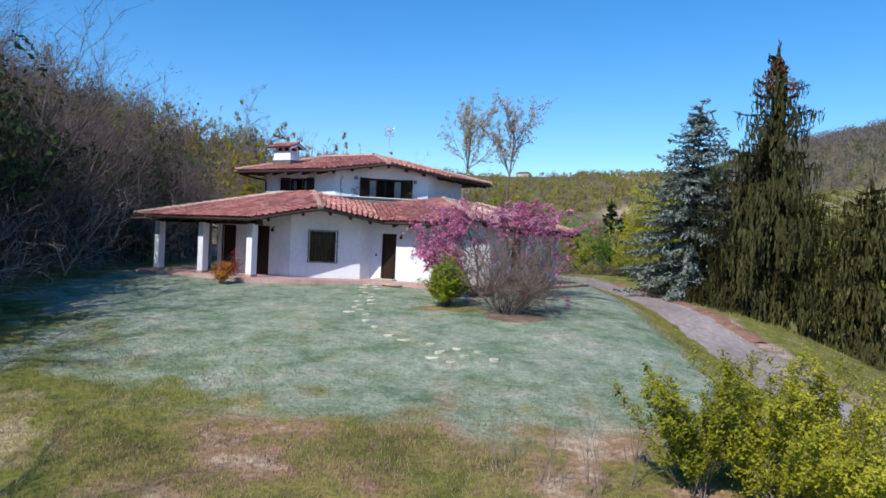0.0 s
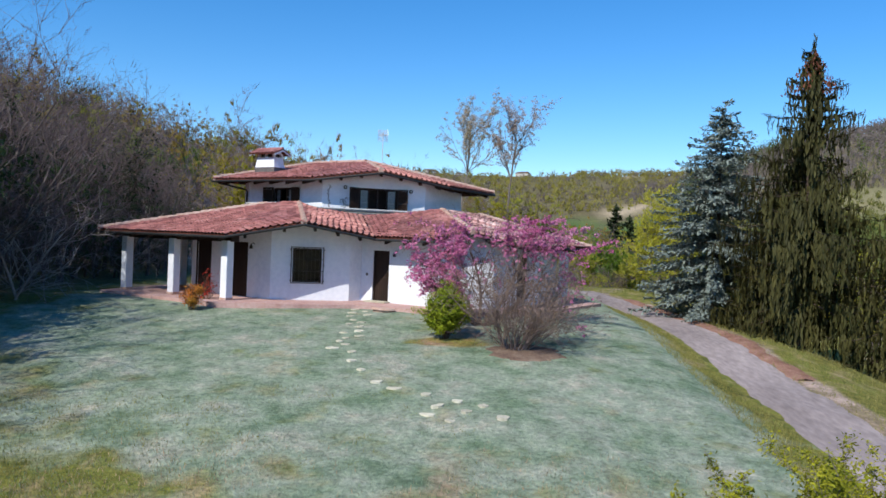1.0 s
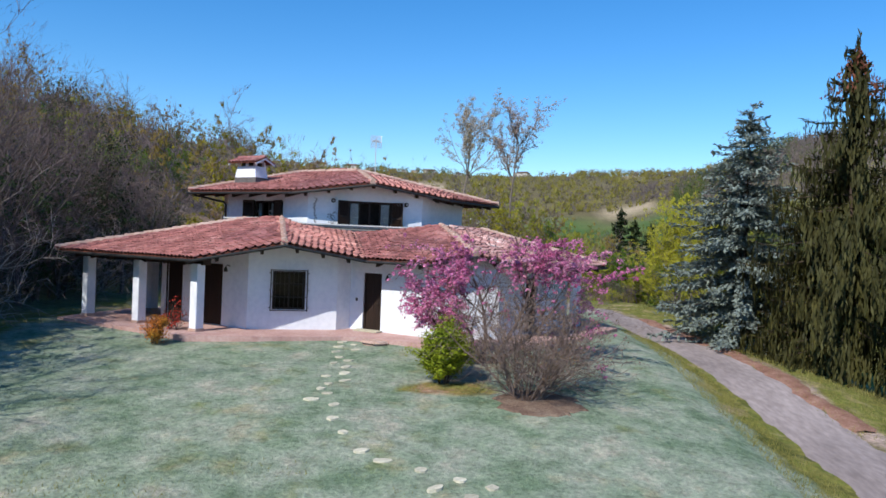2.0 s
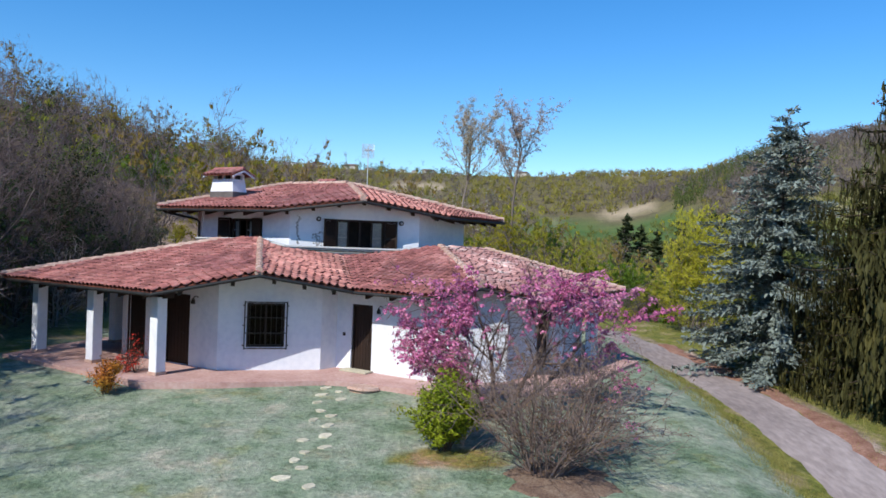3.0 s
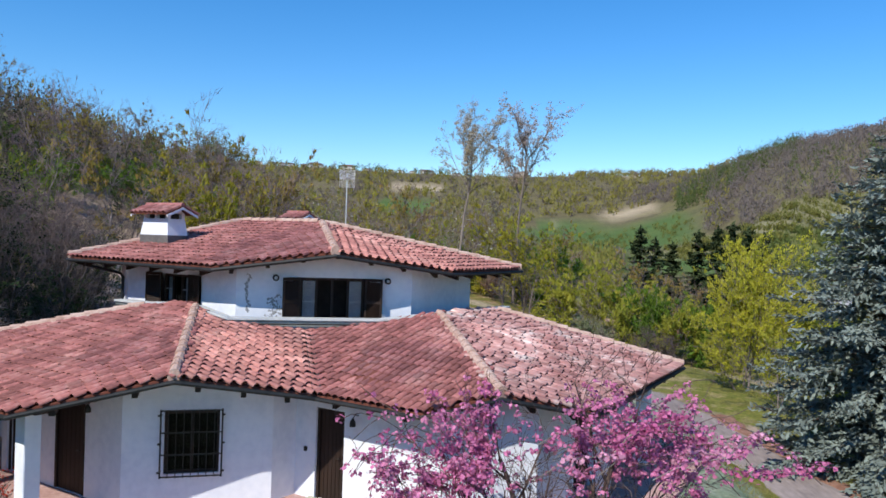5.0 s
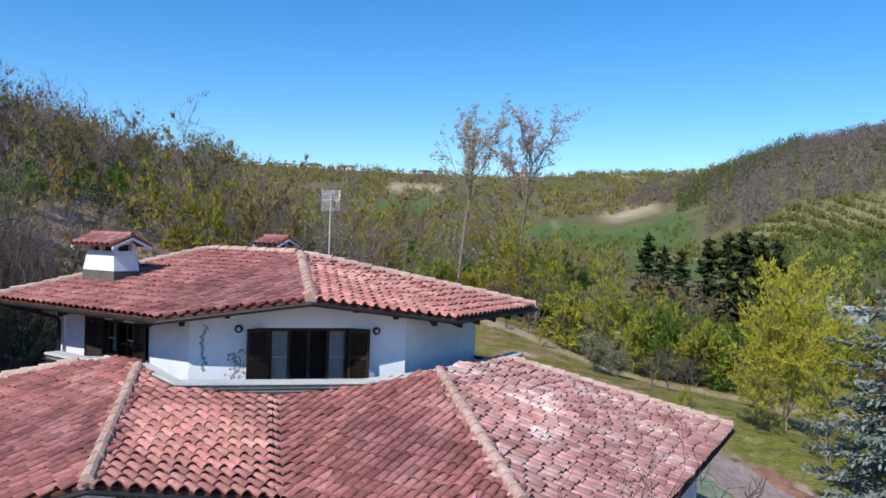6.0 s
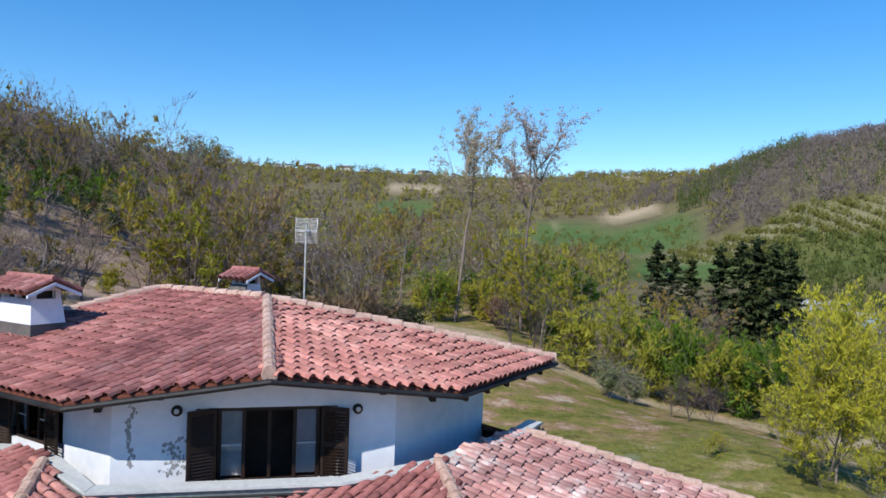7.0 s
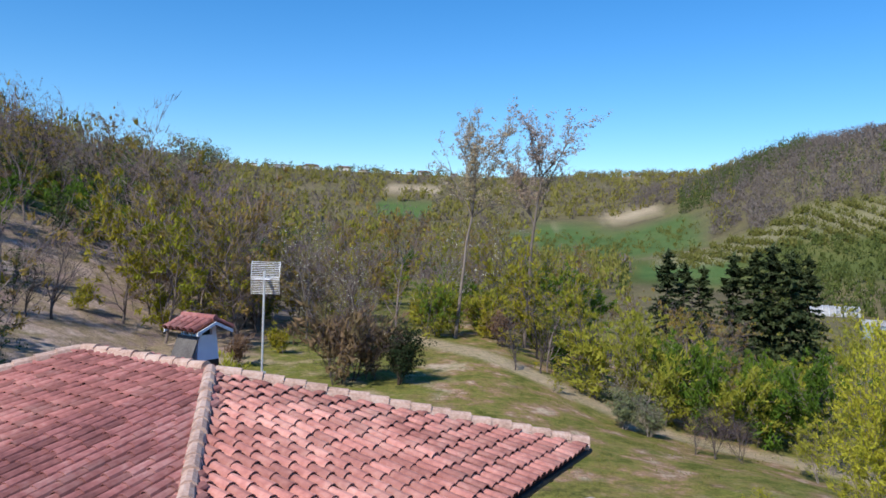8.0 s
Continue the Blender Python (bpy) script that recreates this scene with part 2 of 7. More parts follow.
def prism(bm, bottom, top):
    """A solid between two rings of points of one length."""
    a, b = [bm.verts.new(v) for v in bottom], [bm.verts.new(v) for v in top]
    bm.faces.new(a[::-1]), bm.faces.new(b)
    for i in range(len(a)):
        j = (i + 1) % len(a)
        bm.faces.new((a[i], a[j], b[j], b[i]))


def empty(name, m, label, category, group="", kind=""):
    ob = new(name)
    ob.empty_display_size = 0.2
    ob.matrix_world = m
    return tagged(ob, label, category, group, kind)


def smoothstep(x, a, b):
    t = np.clip((np.asarray(x, float) - a) / (b - a), 0, 1)
    return t * t * (3 - 2 * t)


# ---- the ground ----
def ground_height(x, y):
    x, y = np.asarray(x, float), np.asarray(y, float)
    front = np.interp(y, [-80, -30, 0, 12, 17, 23, 27.5, 31, 34], [-9.0, -6.8, -3.9, -2.3, -1.66, -0.84, -0.42, -0.14, -0.10])
    z = front
    z = z - 0.05 * np.clip(x - 3.0, 0, 6) * smoothstep(y, 36, 26)
    z = z - 0.55 * smoothstep(x, 6.6, 9.2) * smoothstep(y, 12, 27) * smoothstep(y, 49, 40)
    z = z - 2.6 * smoothstep(x, 11.6, 22) * smoothstep(y, 78, 48) - 3.0 * smoothstep(x, 22, 60) * smoothstep(y, 150, 60)
    z = z + 0.9 * smoothstep(y, 50, 85) * smoothstep(x, 30, 0)
    z = z + np.interp(y, [40, 60, 100], [0.36, 0.33, 0.41]) * np.clip(-17 - 0.10 * np.clip(y - 30, 0, 50) - x, 0, 70) * smoothstep(y, 8, 40) * smoothstep(y, 420, 200)
    z = z - 2.4 * smoothstep(x, 0, 14) * smoothstep(y, 52, 72) * smoothstep(y, 300, 150) - 2.5 * smoothstep(x, 14, 45) * smoothstep(y, 60, 105) * smoothstep(y, 300, 170)
    dx, dy = x, y - 25.0
    dist, ang = np.hypot(dx, dy), np.arctan2(dx, dy)
    elev = np.interp(ang, [-1.6, -0.6, -0.42, -0.3, 0.0, 0.3, 0.42, 0.6, 0.9, 1.6], [0.05, 0.085, 0.100, 0.096, 0.092, 0.101, 0.138, 0.171, 0.18, 0.06])
    ridge = np.interp(ang, [-1.6, 0.2, 0.42, 1.6], [820, 820, 520, 480])
    fade = smoothstep(np.abs(ang), 1.9, 1.4)
    far = elev * ridge * smoothstep(dist, 0.28 * ridge, ridge) ** 1.25
    z = z + far * fade * (1 - 0.25 * smoothstep(dist, ridge, ridge * 1.6))
    z = z + (0.05 * np.sin(0.9 * x + 1.3 * np.sin(0.31 * y)) * np.sin(0.7 * y + 0.8) + 0.03 * np.sin(2.3 * x + y) * np.sin(1.9 * y - 0.6 * x)) * smoothstep(np.abs(y - 32) + np.abs(x + 2) * 0.2, 4, 12)
    return z


def gz(x, y):
    return float(ground_height(x, y))


def steps(lo, hi, fine_lo, fine_hi, fine, grow=1.09):
    out = list(np.arange(fine_lo, fine_hi, fine))
    d, v = fine, out[-1]
    while v < hi:
        d *= grow
        v += d
        out.append(v)
    d, v = fine, out[0]
    while v > lo:
        d *= grow
        v -= d
        out.insert(0, v)
    return np.array(out)


DRIVE_LINE = [(3.6, 53.5), (6.6, 49.5), (8.7, 45.0), (9.7, 40.5), (9.95, 36.0), (10.15, 31.0), (10.3, 26.5), (10.2, 22.0), (10.0, 17.0), (9.9, 11.0), (10.0, 4.0)]
TRACK = [(-9.0, 91.0), (-4.0, 86.5), (1.0, 80.5), (6.5, 74.5), (12.0, 70.0), (18.0, 67.0), (27.0, 66.0)]


def clearings(a, d):
    """Pale terraces and green fields on the far hills, by bearing and distance from the house."""
    def patch(a0, a1, d0, d1, lean=0.0, soft=7.0):
        m = d - lean * (a - a0)
        return smoothstep(np.minimum(a - a0, a1 - a), 0.0, 0.008) * smoothstep(np.minimum(m - d0, d1 - m), 0.0, soft)
    pale = patch(0.112, 0.255, 440, 466, 320) + patch(-0.115, -0.035, 585, 632) + patch(-0.235, -0.165, 566, 592, 150) + patch(0.20, 0.285, 700, 735, 200) + 0.6 * patch(-0.10, 0.01, 665, 690)
    pale = pale + 0.42 * patch(0.245, 0.66, 272, 322, 0.0, 10.0)
    green = patch(-0.13, -0.045, 470, 540) + patch(0.05, 0.17, 380, 432, 150) * 0.8 + 0.9 * patch(0.09, 0.30, 322, 452)
    return pale, green


def ground_sheet():
    xs, ys = steps(-1500, 1600, -20, 18, 0.55), steps(-150, 1900, 8, 92, 0.6)
    gx, gy = np.meshgrid(xs, ys)
    v = np.stack([gx, gy, ground_height(gx, gy)], -1).reshape(-1, 3)
    w = len(xs)
    i = (np.arange(len(ys) - 1)[:, None] * w + np.arange(w - 1)[None]).ravel()
    ob = quick("ground", v, np.stack([i, i + 1, i + w + 1, i + w], -1), GROUND, None, "lawn, rough meadow and wooded hills round the house", "structure", "ground")
    me = ob.data
    me.shade_smooth()
    x, y = v[:, 0], v[:, 1]
    dist, ang = np.hypot(x, y - 25), np.arctan2(x, y - 25)
    wob = 1.2 * np.sin(0.5 * x + 1) + 1.0 * np.sin(0.8 * y)
    lawn = smoothstep(np.hypot((x + 1.0 + wob * 0.6) / 13.5, (y - 31 + wob) / 18.5), 1.42, 0.66) * smoothstep(x, 8.9, 7.7) * smoothstep(x + y + 0.8 * wob, 3.0, 14.5)
    dry = smoothstep(y, 21, 10.5) * (0.42 + 0.36 * smoothstep(x, -9, 0)) + smoothstep(y, 50, 60) * smoothstep(y, 140, 100) * (smoothstep(np.abs(x - 8), 16, 6) * 0.72 + 0.28 * smoothstep(np.hypot((x - 5) / 5, (y - 57) / 7), 1.2, 0.5))
    dry = dry + 0.3 * smoothstep(np.hypot((x + 1.6) / 3.8, (y - 13.2) / 1.9), 1.15, 0.7) + 0.75 * smoothstep(np.hypot((x - 0.35) / 1.5, (y - 26.2) / 0.75), 1.2, 0.6)
    crop = (smoothstep(np.abs(dist - 270), 62, 40) * smoothstep(np.abs(ang - 0.40), 0.26, 0.20)) * 0.9
    pale, green = clearings(ang, dist)
    track = np.full(len(x), 99.0)
    for (x0, y0), (x1, y1) in zip(TRACK, TRACK[1:]):
        t = np.clip(((x - x0) * (x1 - x0) + (y - y0) * (y1 - y0)) / ((x1 - x0) ** 2 + (y1 - y0) ** 2), 0, 1)
        track = np.minimum(track, np.hypot(x - x0 - t * (x1 - x0), y - y0 - t * (y1 - y0)))
    pale = pale + 0.85 * smoothstep(track, 1.9, 0.8)
    col = np.stack([lawn, np.clip(dry, 0, 1), np.clip(crop, 0, 1), np.clip(pale, 0, 1)], -1).astype(np.float32)
    bank = smoothstep(x + 0.12 * (y - 60), -8, -15) * smoothstep(y, 50, 60) * smoothstep(y, 128, 108) * smoothstep(x, -52, -42) * 0.75 + 0.42 * smoothstep(np.abs(ang - 0.285), 0.075, 0.065) * smoothstep(np.abs(dist - 316), 12, 6)
    edge = x - np.interp(y, [v for _, v in DRIVE_LINE[::-1]], [u for u, _ in DRIVE_LINE[::-1]])
    bank = bank + 0.7 * smoothstep(np.abs(edge - 1.45), 0.75, 0.35) * smoothstep(y, 8, 14) * smoothstep(y, 52, 46)
    teal = green + smoothstep(np.abs(ang - 0.285), 0.062, 0.056) * smoothstep(np.abs(dist - 258), 30, 24)
    for key, val in (("soil", bank), ("young_crop", teal)):
        me.attributes.new(key, "FLOAT", "POINT").data.foreach_set("value", np.clip(val, 0, 1).astype(np.float32))
    fl = me.attributes.new("woodland", "FLOAT", "POINT")
    fl.data.foreach_set("value", np.clip(smoothstep(dist, 110, 170) + smoothstep(x, -15, -18) * smoothstep(y, 10, 20) * smoothstep(y, 70, 55), 0, 1).astype(np.float32))
    at = me.attributes.new("cover", "FLOAT_COLOR", "POINT")
    at.data.foreach_set("color", col.ravel())
    return ob


def ground_material():
    m = bpy.data.materials.new("ground_cover")
    m.use_nodes = True
    nodes, link = m.node_tree.nodes, m.node_tree.links.new
    b = nodes["Principled BSDF"]
    b.inputs["Roughness"].default_value, b.inputs["Specular IOR Level"].default_value = 0.95, 0.1
    co, at = nodes.new("ShaderNodeTexCoord"), nodes.new("ShaderNodeAttribute")
    at.attribute_name = "cover"
    sep = nodes.new("ShaderNodeSeparateColor")
    link(at.outputs["Color"], sep.inputs[0])

    def noisy(scale, cols, detail=6.0, span=(0.32, 0.68)):
        n, r = nodes.new("ShaderNodeTexNoise"), nodes.new("ShaderNodeValToRGB")
        n.inputs["Scale"].default_value, n.inputs["Detail"].default_value, n.inputs["Roughness"].default_value = scale, detail, 0.65
        link(co.outputs["Object"], n.inputs["Vector"]), link(n.outputs["Fac"], r.inputs[0])
        el = r.color_ramp.elements
        while len(el) < len(cols):
            el.new(0.5)
        for i, c in enumerate(cols):
            el[i].position, el[i].color = span[0] + (span[1] - span[0]) * i / (len(cols) - 1), (*c, 1)
        return r.outputs[0], n.outputs["Fac"]

    def blend(f, a, bb):
        x = nodes.new("ShaderNodeMix")
        x.data_type = "RGBA"
        link(f, x.inputs["Factor"]), link(a, x.inputs[6]), link(bb, x.inputs[7])
        return x.outputs[2]

    def rough_edge(f, scale, gain=1.0):
        n = nodes.new("ShaderNodeTexNoise")
        n.inputs["Scale"].default_value, n.inputs["Detail"].default_value = scale, 5.0
        link(co.outputs["Object"], n.inputs["Vector"])
        a, r = nodes.new("ShaderNodeMath"), nodes.new("ShaderNodeMapRange")
        a.operation = "MULTIPLY_ADD"
        a.inputs[1].default_value = gain
        link(n.outputs["Fac"], a.inputs[0]), link(f, a.inputs[2])
        r.inputs["From Min"].default_value, r.inputs["From Max"].default_value = 0.33 + 0.5 * gain, 0.67 + 0.5 * gain
        link(a.outputs[0], r.inputs["Value"])
        return r.outputs[0]

    meadow, _ = noisy(0.45, [(0.085, 0.095, 0.024), (0.17, 0.165, 0.045), (0.13, 0.15, 0.032), (0.23, 0.20, 0.09), (0.32, 0.27, 0.165)], 6.0, (0.38, 0.66))
    lawn, _ = noisy(0.7, [(0.125, 0.185, 0.12), (0.20, 0.26, 0.19), (0.25, 0.295, 0.235), (0.335, 0.335, 0.275)], 6.0, (0.35, 0.68))
    dry, _ = noisy(0.42, [(0.095, 0.11, 0.022), (0.165, 0.165, 0.045), (0.20, 0.165, 0.06), (0.29, 0.19, 0.13), (0.42, 0.35, 0.26)], 6.0, (0.38, 0.64))
    crop, _ = noisy(0.03, [(0.055, 0.085, 0.022), (0.085, 0.115, 0.03), (0.125, 0.13, 0.04)])
    pale, _ = noisy(0.05, [(0.30, 0.25, 0.17), (0.42, 0.36, 0.26)])
    blotch, _ = noisy(0.75, [(0.0, 0.0, 0.0), (0.0, 0.0, 0.0), (0.0, 0.0, 0.0), (0.5, 0.5, 0.5)])
    tuft, _ = noisy(0.5, [(0.11, 0.14, 0.03), (0.17, 0.19, 0.045), (0.33, 0.28, 0.18), (0.27, 0.22, 0.16)])
    wood, _ = noisy(0.08, [(0.085, 0.075, 0.045), (0.13, 0.115, 0.065), (0.15, 0.145, 0.06)])
    soil, _ = noisy(0.3, [(0.18, 0.13, 0.115), (0.27, 0.205, 0.18), (0.24, 0.195, 0.13), (0.36, 0.285, 0.245), (0.46, 0.385, 0.33)])
    teal, _ = noisy(0.05, [(0.055, 0.105, 0.03), (0.075, 0.135, 0.04), (0.10, 0.14, 0.045)])
    sl, tl = nodes.new("ShaderNodeAttribute"), nodes.new("ShaderNodeAttribute")
    sl.attribute_name, tl.attribute_name = "soil", "young_crop"
    wl = nodes.new("ShaderNodeAttribute")
    wl.attribute_name = "woodland"
    c = blend(rough_edge(sep.outputs[0], 0.6, 1.9), meadow, lawn)
    c = blend(wl.outputs["Fac"], c, wood)
    c = blend(blotch, c, tuft)
    c = blend(rough_edge(sep.outputs[1], 0.6, 1.5), c, dry)
    c = blend(sep.outputs[2], c, crop)
    c = blend(rough_edge(sl.outputs["Fac"], 0.4), c, soil)
    c = blend(tl.outputs["Fac"], c, teal)
    c = blend(at.outputs["Alpha"], c, pale)
    fine, fac = noisy(9.0, [(0.55, 0.55, 0.55), (1.0, 1.0, 1.0), (1.4, 1.35, 1.3)], 8.0)
    mul = nodes.new("ShaderNodeMix")
    mul.data_type, mul.blend_type = "RGBA", "MULTIPLY"
    mul.inputs["Factor"].default_value = 0.8
    link(c, mul.inputs[6]), link(fine, mul.inputs[7])
    mottle, _ = noisy(2.3, [(0.62, 0.64, 0.58), (1.0, 1.0, 1.0), (1.28, 1.24, 1.2)], 5.0, (0.36, 0.64))
    mul2 = nodes.new("ShaderNodeMix")
    mul2.data_type, mul2.blend_type = "RGBA", "MULTIPLY"
    mul2.inputs["Factor"].default_value = 0.6
    link(mul.outputs[2], mul2.inputs[6]), link(mottle, mul2.inputs[7])
    link(mul2.outputs[2], b.inputs["Base Color"])
    bp = nodes.new("ShaderNodeBump")
    bp.inputs["Distance"].default_value = 0.06
    link(fac, bp.inputs["Height"]), link(bp.outputs[0], b.inputs["Normal"])
    return m


GROUND = ground_material()
ground_sheet()


def smooth_line(line, parts=10):
    """The points of a curve through the line's corners."""
    pts = []
    for i in range(len(line) - 1):
        p0, p1, p2, p3 = (Vector(line[min(max(i + k, 0), len(line) - 1)]) for k in (-1, 0, 1, 2))
        for s in range(parts):
            t = s / parts
            pts.append(0.5 * ((2 * p1) + (p2 - p0) * t + (2 * p0 - 5 * p1 + 4 * p2 - p3) * t * t + (3 * p1 - p0 - 3 * p2 + p3) * t ** 3))
    return pts


def ground_strip(name, pts, sides, lift, material, label, category):
    """A thin worn sheet along the points; sides gives its two edges, in metres to the left, at each point."""
    bm = bmesh.new()
    rows = []
    for i, p in enumerate(pts):
        d = (pts[min(i + 1, len(pts) - 1)] - pts[max(i - 1, 0)]).normalized()
        nrm = Vector((-d.y, d.x))
        lo, hi = sides(i)
        row = []
        for k in range(9):
            q = p + nrm * (lo + (hi - lo) * k / 8)
            row.append((q.x, q.y, gz(q.x, q.y) + (lift if 0 < k < 8 else -0.05) + 0.015 * math.cos(k * 1.25 - 5)))
        rows.append([bm.verts.new(v) for v in row])
    for a, b in zip(rows, rows[1:]):
        for k in range(8):
            bm.faces.new((a[k], a[k + 1], b[k + 1], b[k]))
    ob = part(name, bm, material, None)
    ob.data.shade_smooth()
    tagged(ob, label, category, "", "structure")


def road_half(i):
    half = 1.24 + 0.07 * math.sin(i * 0.9) + 0.05 * math.sin(i * 2.3)
    return -half, half


def litter_edges(i):
    return 0.92 + 0.10 * math.sin(i * 1.3) + 0.07 * math.sin(i * 3.1), 1.75 + 0.16 * math.sin(i * 0.7 + 1) + 0.09 * math.sin(i * 2.7)


LITTER = surf("needle_litter", [(0.15, 0.075, 0.05), (0.23, 0.125, 0.09), (0.31, 0.20, 0.15)], 2.0, 0.98, 0.02, 25)
ground_strip("road", smooth_line(DRIVE_LINE + [(10.2, -6.0), (11.2, -20.0), (12.5, -45.0)]), road_half, 0.035, ROADM, "worn pinkish-grey drive that bends round the house", "road")
ground_strip("needle_litter", smooth_line(DRIVE_LINE[2:7]), litter_edges, 0.055, LITTER, "reddish-brown fallen needles along the drive under the spruces", "needles")


# ---- the house: own axes p (along the cut corner), q (into the house), z up ----
HOUSE = empty("house", pose(-5.55, 32.88, 0, 0, 0, 16.04), "white two-storey villa with cut corners and low terracotta roofs", "house")
PLANES = {
    "A": lambda p, q: 3.492 + 0.19 * (p + q), "B": lambda p, q: 3.345 + 0.19 * (q - p) + 0.26 * max(0, 1 - (2.46 - p) / 2.85) * min(1, max(0, (q + 1.12) / 3.3)),
    "C": lambda p, q: 2.413 + 0.19 * (p + q) + 0.26 * max(0, 1 - (p - 2.46) / 3.52) * min(1, max(0, (q + 1.12) / 3.3)), "D": lambda p, q: 4.683 + 0.19 * (q - p),
    "L": lambda p, q: 4.707 + 0.172 * (p + q), "R": lambda p, q: 5.778 + 0.172 * (q - p),
}
SHEETS = {
    "A": [(-0.39, -1.48), (-3.30, -1.68), (-8.75, 3.77), (-1.82, 4.27), (-1.15, 4.02), (-0.39, 3.27)],
    "B": [(-0.39, -1.48), (-0.39, 3.27), (0.42, 2.32), (2.46, 2.26), (2.46, -1.12)],
    "C": [(2.46, -1.12), (2.46, 2.26), (4.30, 2.24), (5.98, 2.45), (5.98, -2.95), (4.35, -3.01)],
    "D": [(5.98, -2.95), (5.98, 2.45), (8.28, 4.41), (13.44, 2.39), (8.10, -2.95)],
    "L": [(3.11, 2.27), (0.04, 2.69), (-4.31, 7.04), (0.64, 9.42), (3.11, 6.95)],
    "R": [(3.11, 2.27), (3.11, 6.95), (9.62, 6.13), (6.44, 2.95)],
}
HALF = math.sqrt(0.5)


def lower_roof(p, q):
    if p < -0.39:
        return PLANES["A"](p, q)
    return PLANES["B"](p, q) if p < 2.46 else PLANES["C"](p, q) if p < 5.98 else PLANES["D"](p, q)


def upper_roof(p, q):
    return min(PLANES["L"](p, q), PLANES["R"](p, q))


def wall(name, a, b, z0, roof, openings=(), thick=0.3, cuts=(), label="white plastered wall"):
    """A wall from a to b in plan whose top follows the roof; openings are (from, to, sill, head) along it."""
    a, b = Vector(a), Vector(b)
    length, d = (b - a).length, (b - a).normalized()
    n = Vector((-d.y, d.x)) * thick
    top = lambda s: roof(*(a + d * s)) - 0.12
    marks = sorted({0.0, length, *cuts, *(v for o in openings for v in o[:2])})
    bm = bmesh.new()

    def slab(s0, s1, lo0, lo1, hi0, hi1):
        q = [a + d * s0, a + d * s1, a + d * s1 + n, a + d * s0 + n]
        prism(bm, [(*v, lo) for v, lo in zip(q, (lo0, lo1, lo1, lo0))], [(*v, hi) for v, hi in zip(q, (hi0, hi1, hi1, hi0))])

    for s0, s1 in zip(marks, marks[1:]):
        gap = next((o for o in openings if o[0] <= s0 + 1e-4 and o[1] >= s1 - 1e-4), None)
        if gap:
            if gap[2] > z0 + 0.01:
                slab(s0, s1, z0, z0, gap[2], gap[2])
            slab(s0, s1, gap[3], gap[3], top(s0), top(s1))
        else:
            slab(s0, s1, z0, z0, top(s0), top(s1))
    bmesh.ops.remove_doubles(bm, verts=bm.verts[:], dist=0.0005)
    return part(name, bm, PLASTER, HOUSE, label)


def along(a, b, s, out=0.0):
    """A place s along the line a-b and out in front of it, and the turn that lays x along the line."""
    a, b = Vector(a), Vector(b)
    d = (b - a).normalized()
    v = a + d * s + Vector((d.y, -d.x)) * out
    return v, Matrix.Rotation(math.atan2(d.y, d.x), 4, "Z")


# walls of the ground floor
F1 = ((-1.57, 0.0), (1.60, 0.0))
JOG = ((1.60, 0.0), (2.14, 0.46))
DOORW = ((2.14, 0.46), (4.95, -2.35))
F3 = ((4.95, -2.35), (7.05, -2.35))
EASTW = ((7.05, -2.35), (11.6, 2.2))
PORCHW = ((-4.85, 3.28), (-1.57, 0.0))
WESTW = ((-4.85, 3.28), (-2.0, 9.0))
wall("wall", *F1, -0.3, lower_roof, [(0.86, 2.02, 0.72, 2.10)], cuts=(1.18,))
wall("wall", *JOG, -0.3, lower_roof)
wall("wall", *DOORW, -0.3, lower_roof, [(0.60, 1.42, 0.02, 2.12)], cuts=(0.46,))
wall("wall", *F3, -0.3, lower_roof, cuts=(1.03,))
wall("wall", *EASTW, -0.3, lower_roof, [(2.2, 3.2, 0.05, 2.1)])
wall("wall", *PORCHW, -0.3, lower_roof, [(0.20, 1.20, 0.02, 2.25), (2.25, 3.35, 0.02, 2.25)])
wall("wall", WESTW[1], WESTW[0], -0.3, lambda p, q: 3.2)
wall("wall", (11.6, 2.2), (4.5, 12.0), -0.3, lambda p, q: 2.9)
wall("wall", (4.5, 12.0), (-2.0, 9.0), -0.3, lambda p, q: 3.2)
# walls of the upper floor
U_FRONT = ((0.62, 3.25), (5.36, 3.25))
U_LEFT = ((-2.80, 6.92), (0.62, 3.25))
U_RIGHT = ((5.36, 3.25), (7.75, 5.62))
wall("wall", *U_FRONT, 3.2, upper_roof, [(1.32, 3.70, 3.58, 4.90)], cuts=(2.49,))
wall("wall", *U_LEFT, 3.2, upper_roof, [(1.40, 3.62, 3.95, 4.82)])
wall("wall", *U_RIGHT, 3.2, upper_roof)
wall("wall", (7.75, 5.62), (4.3, 11.6), 3.2, lambda p, q: 5.2)
wall("wall", (4.3, 11.6), (-2.80, 6.92), 3.2, lambda p, q: 5.2)


def slab_part(name, poly, z0, z1, material, label):
    bm = bmesh.new()
    prism(bm, [(*v, z0) for v in poly], [(*v, z1) for v in poly])
    return part(name, bm, material, HOUSE, label)


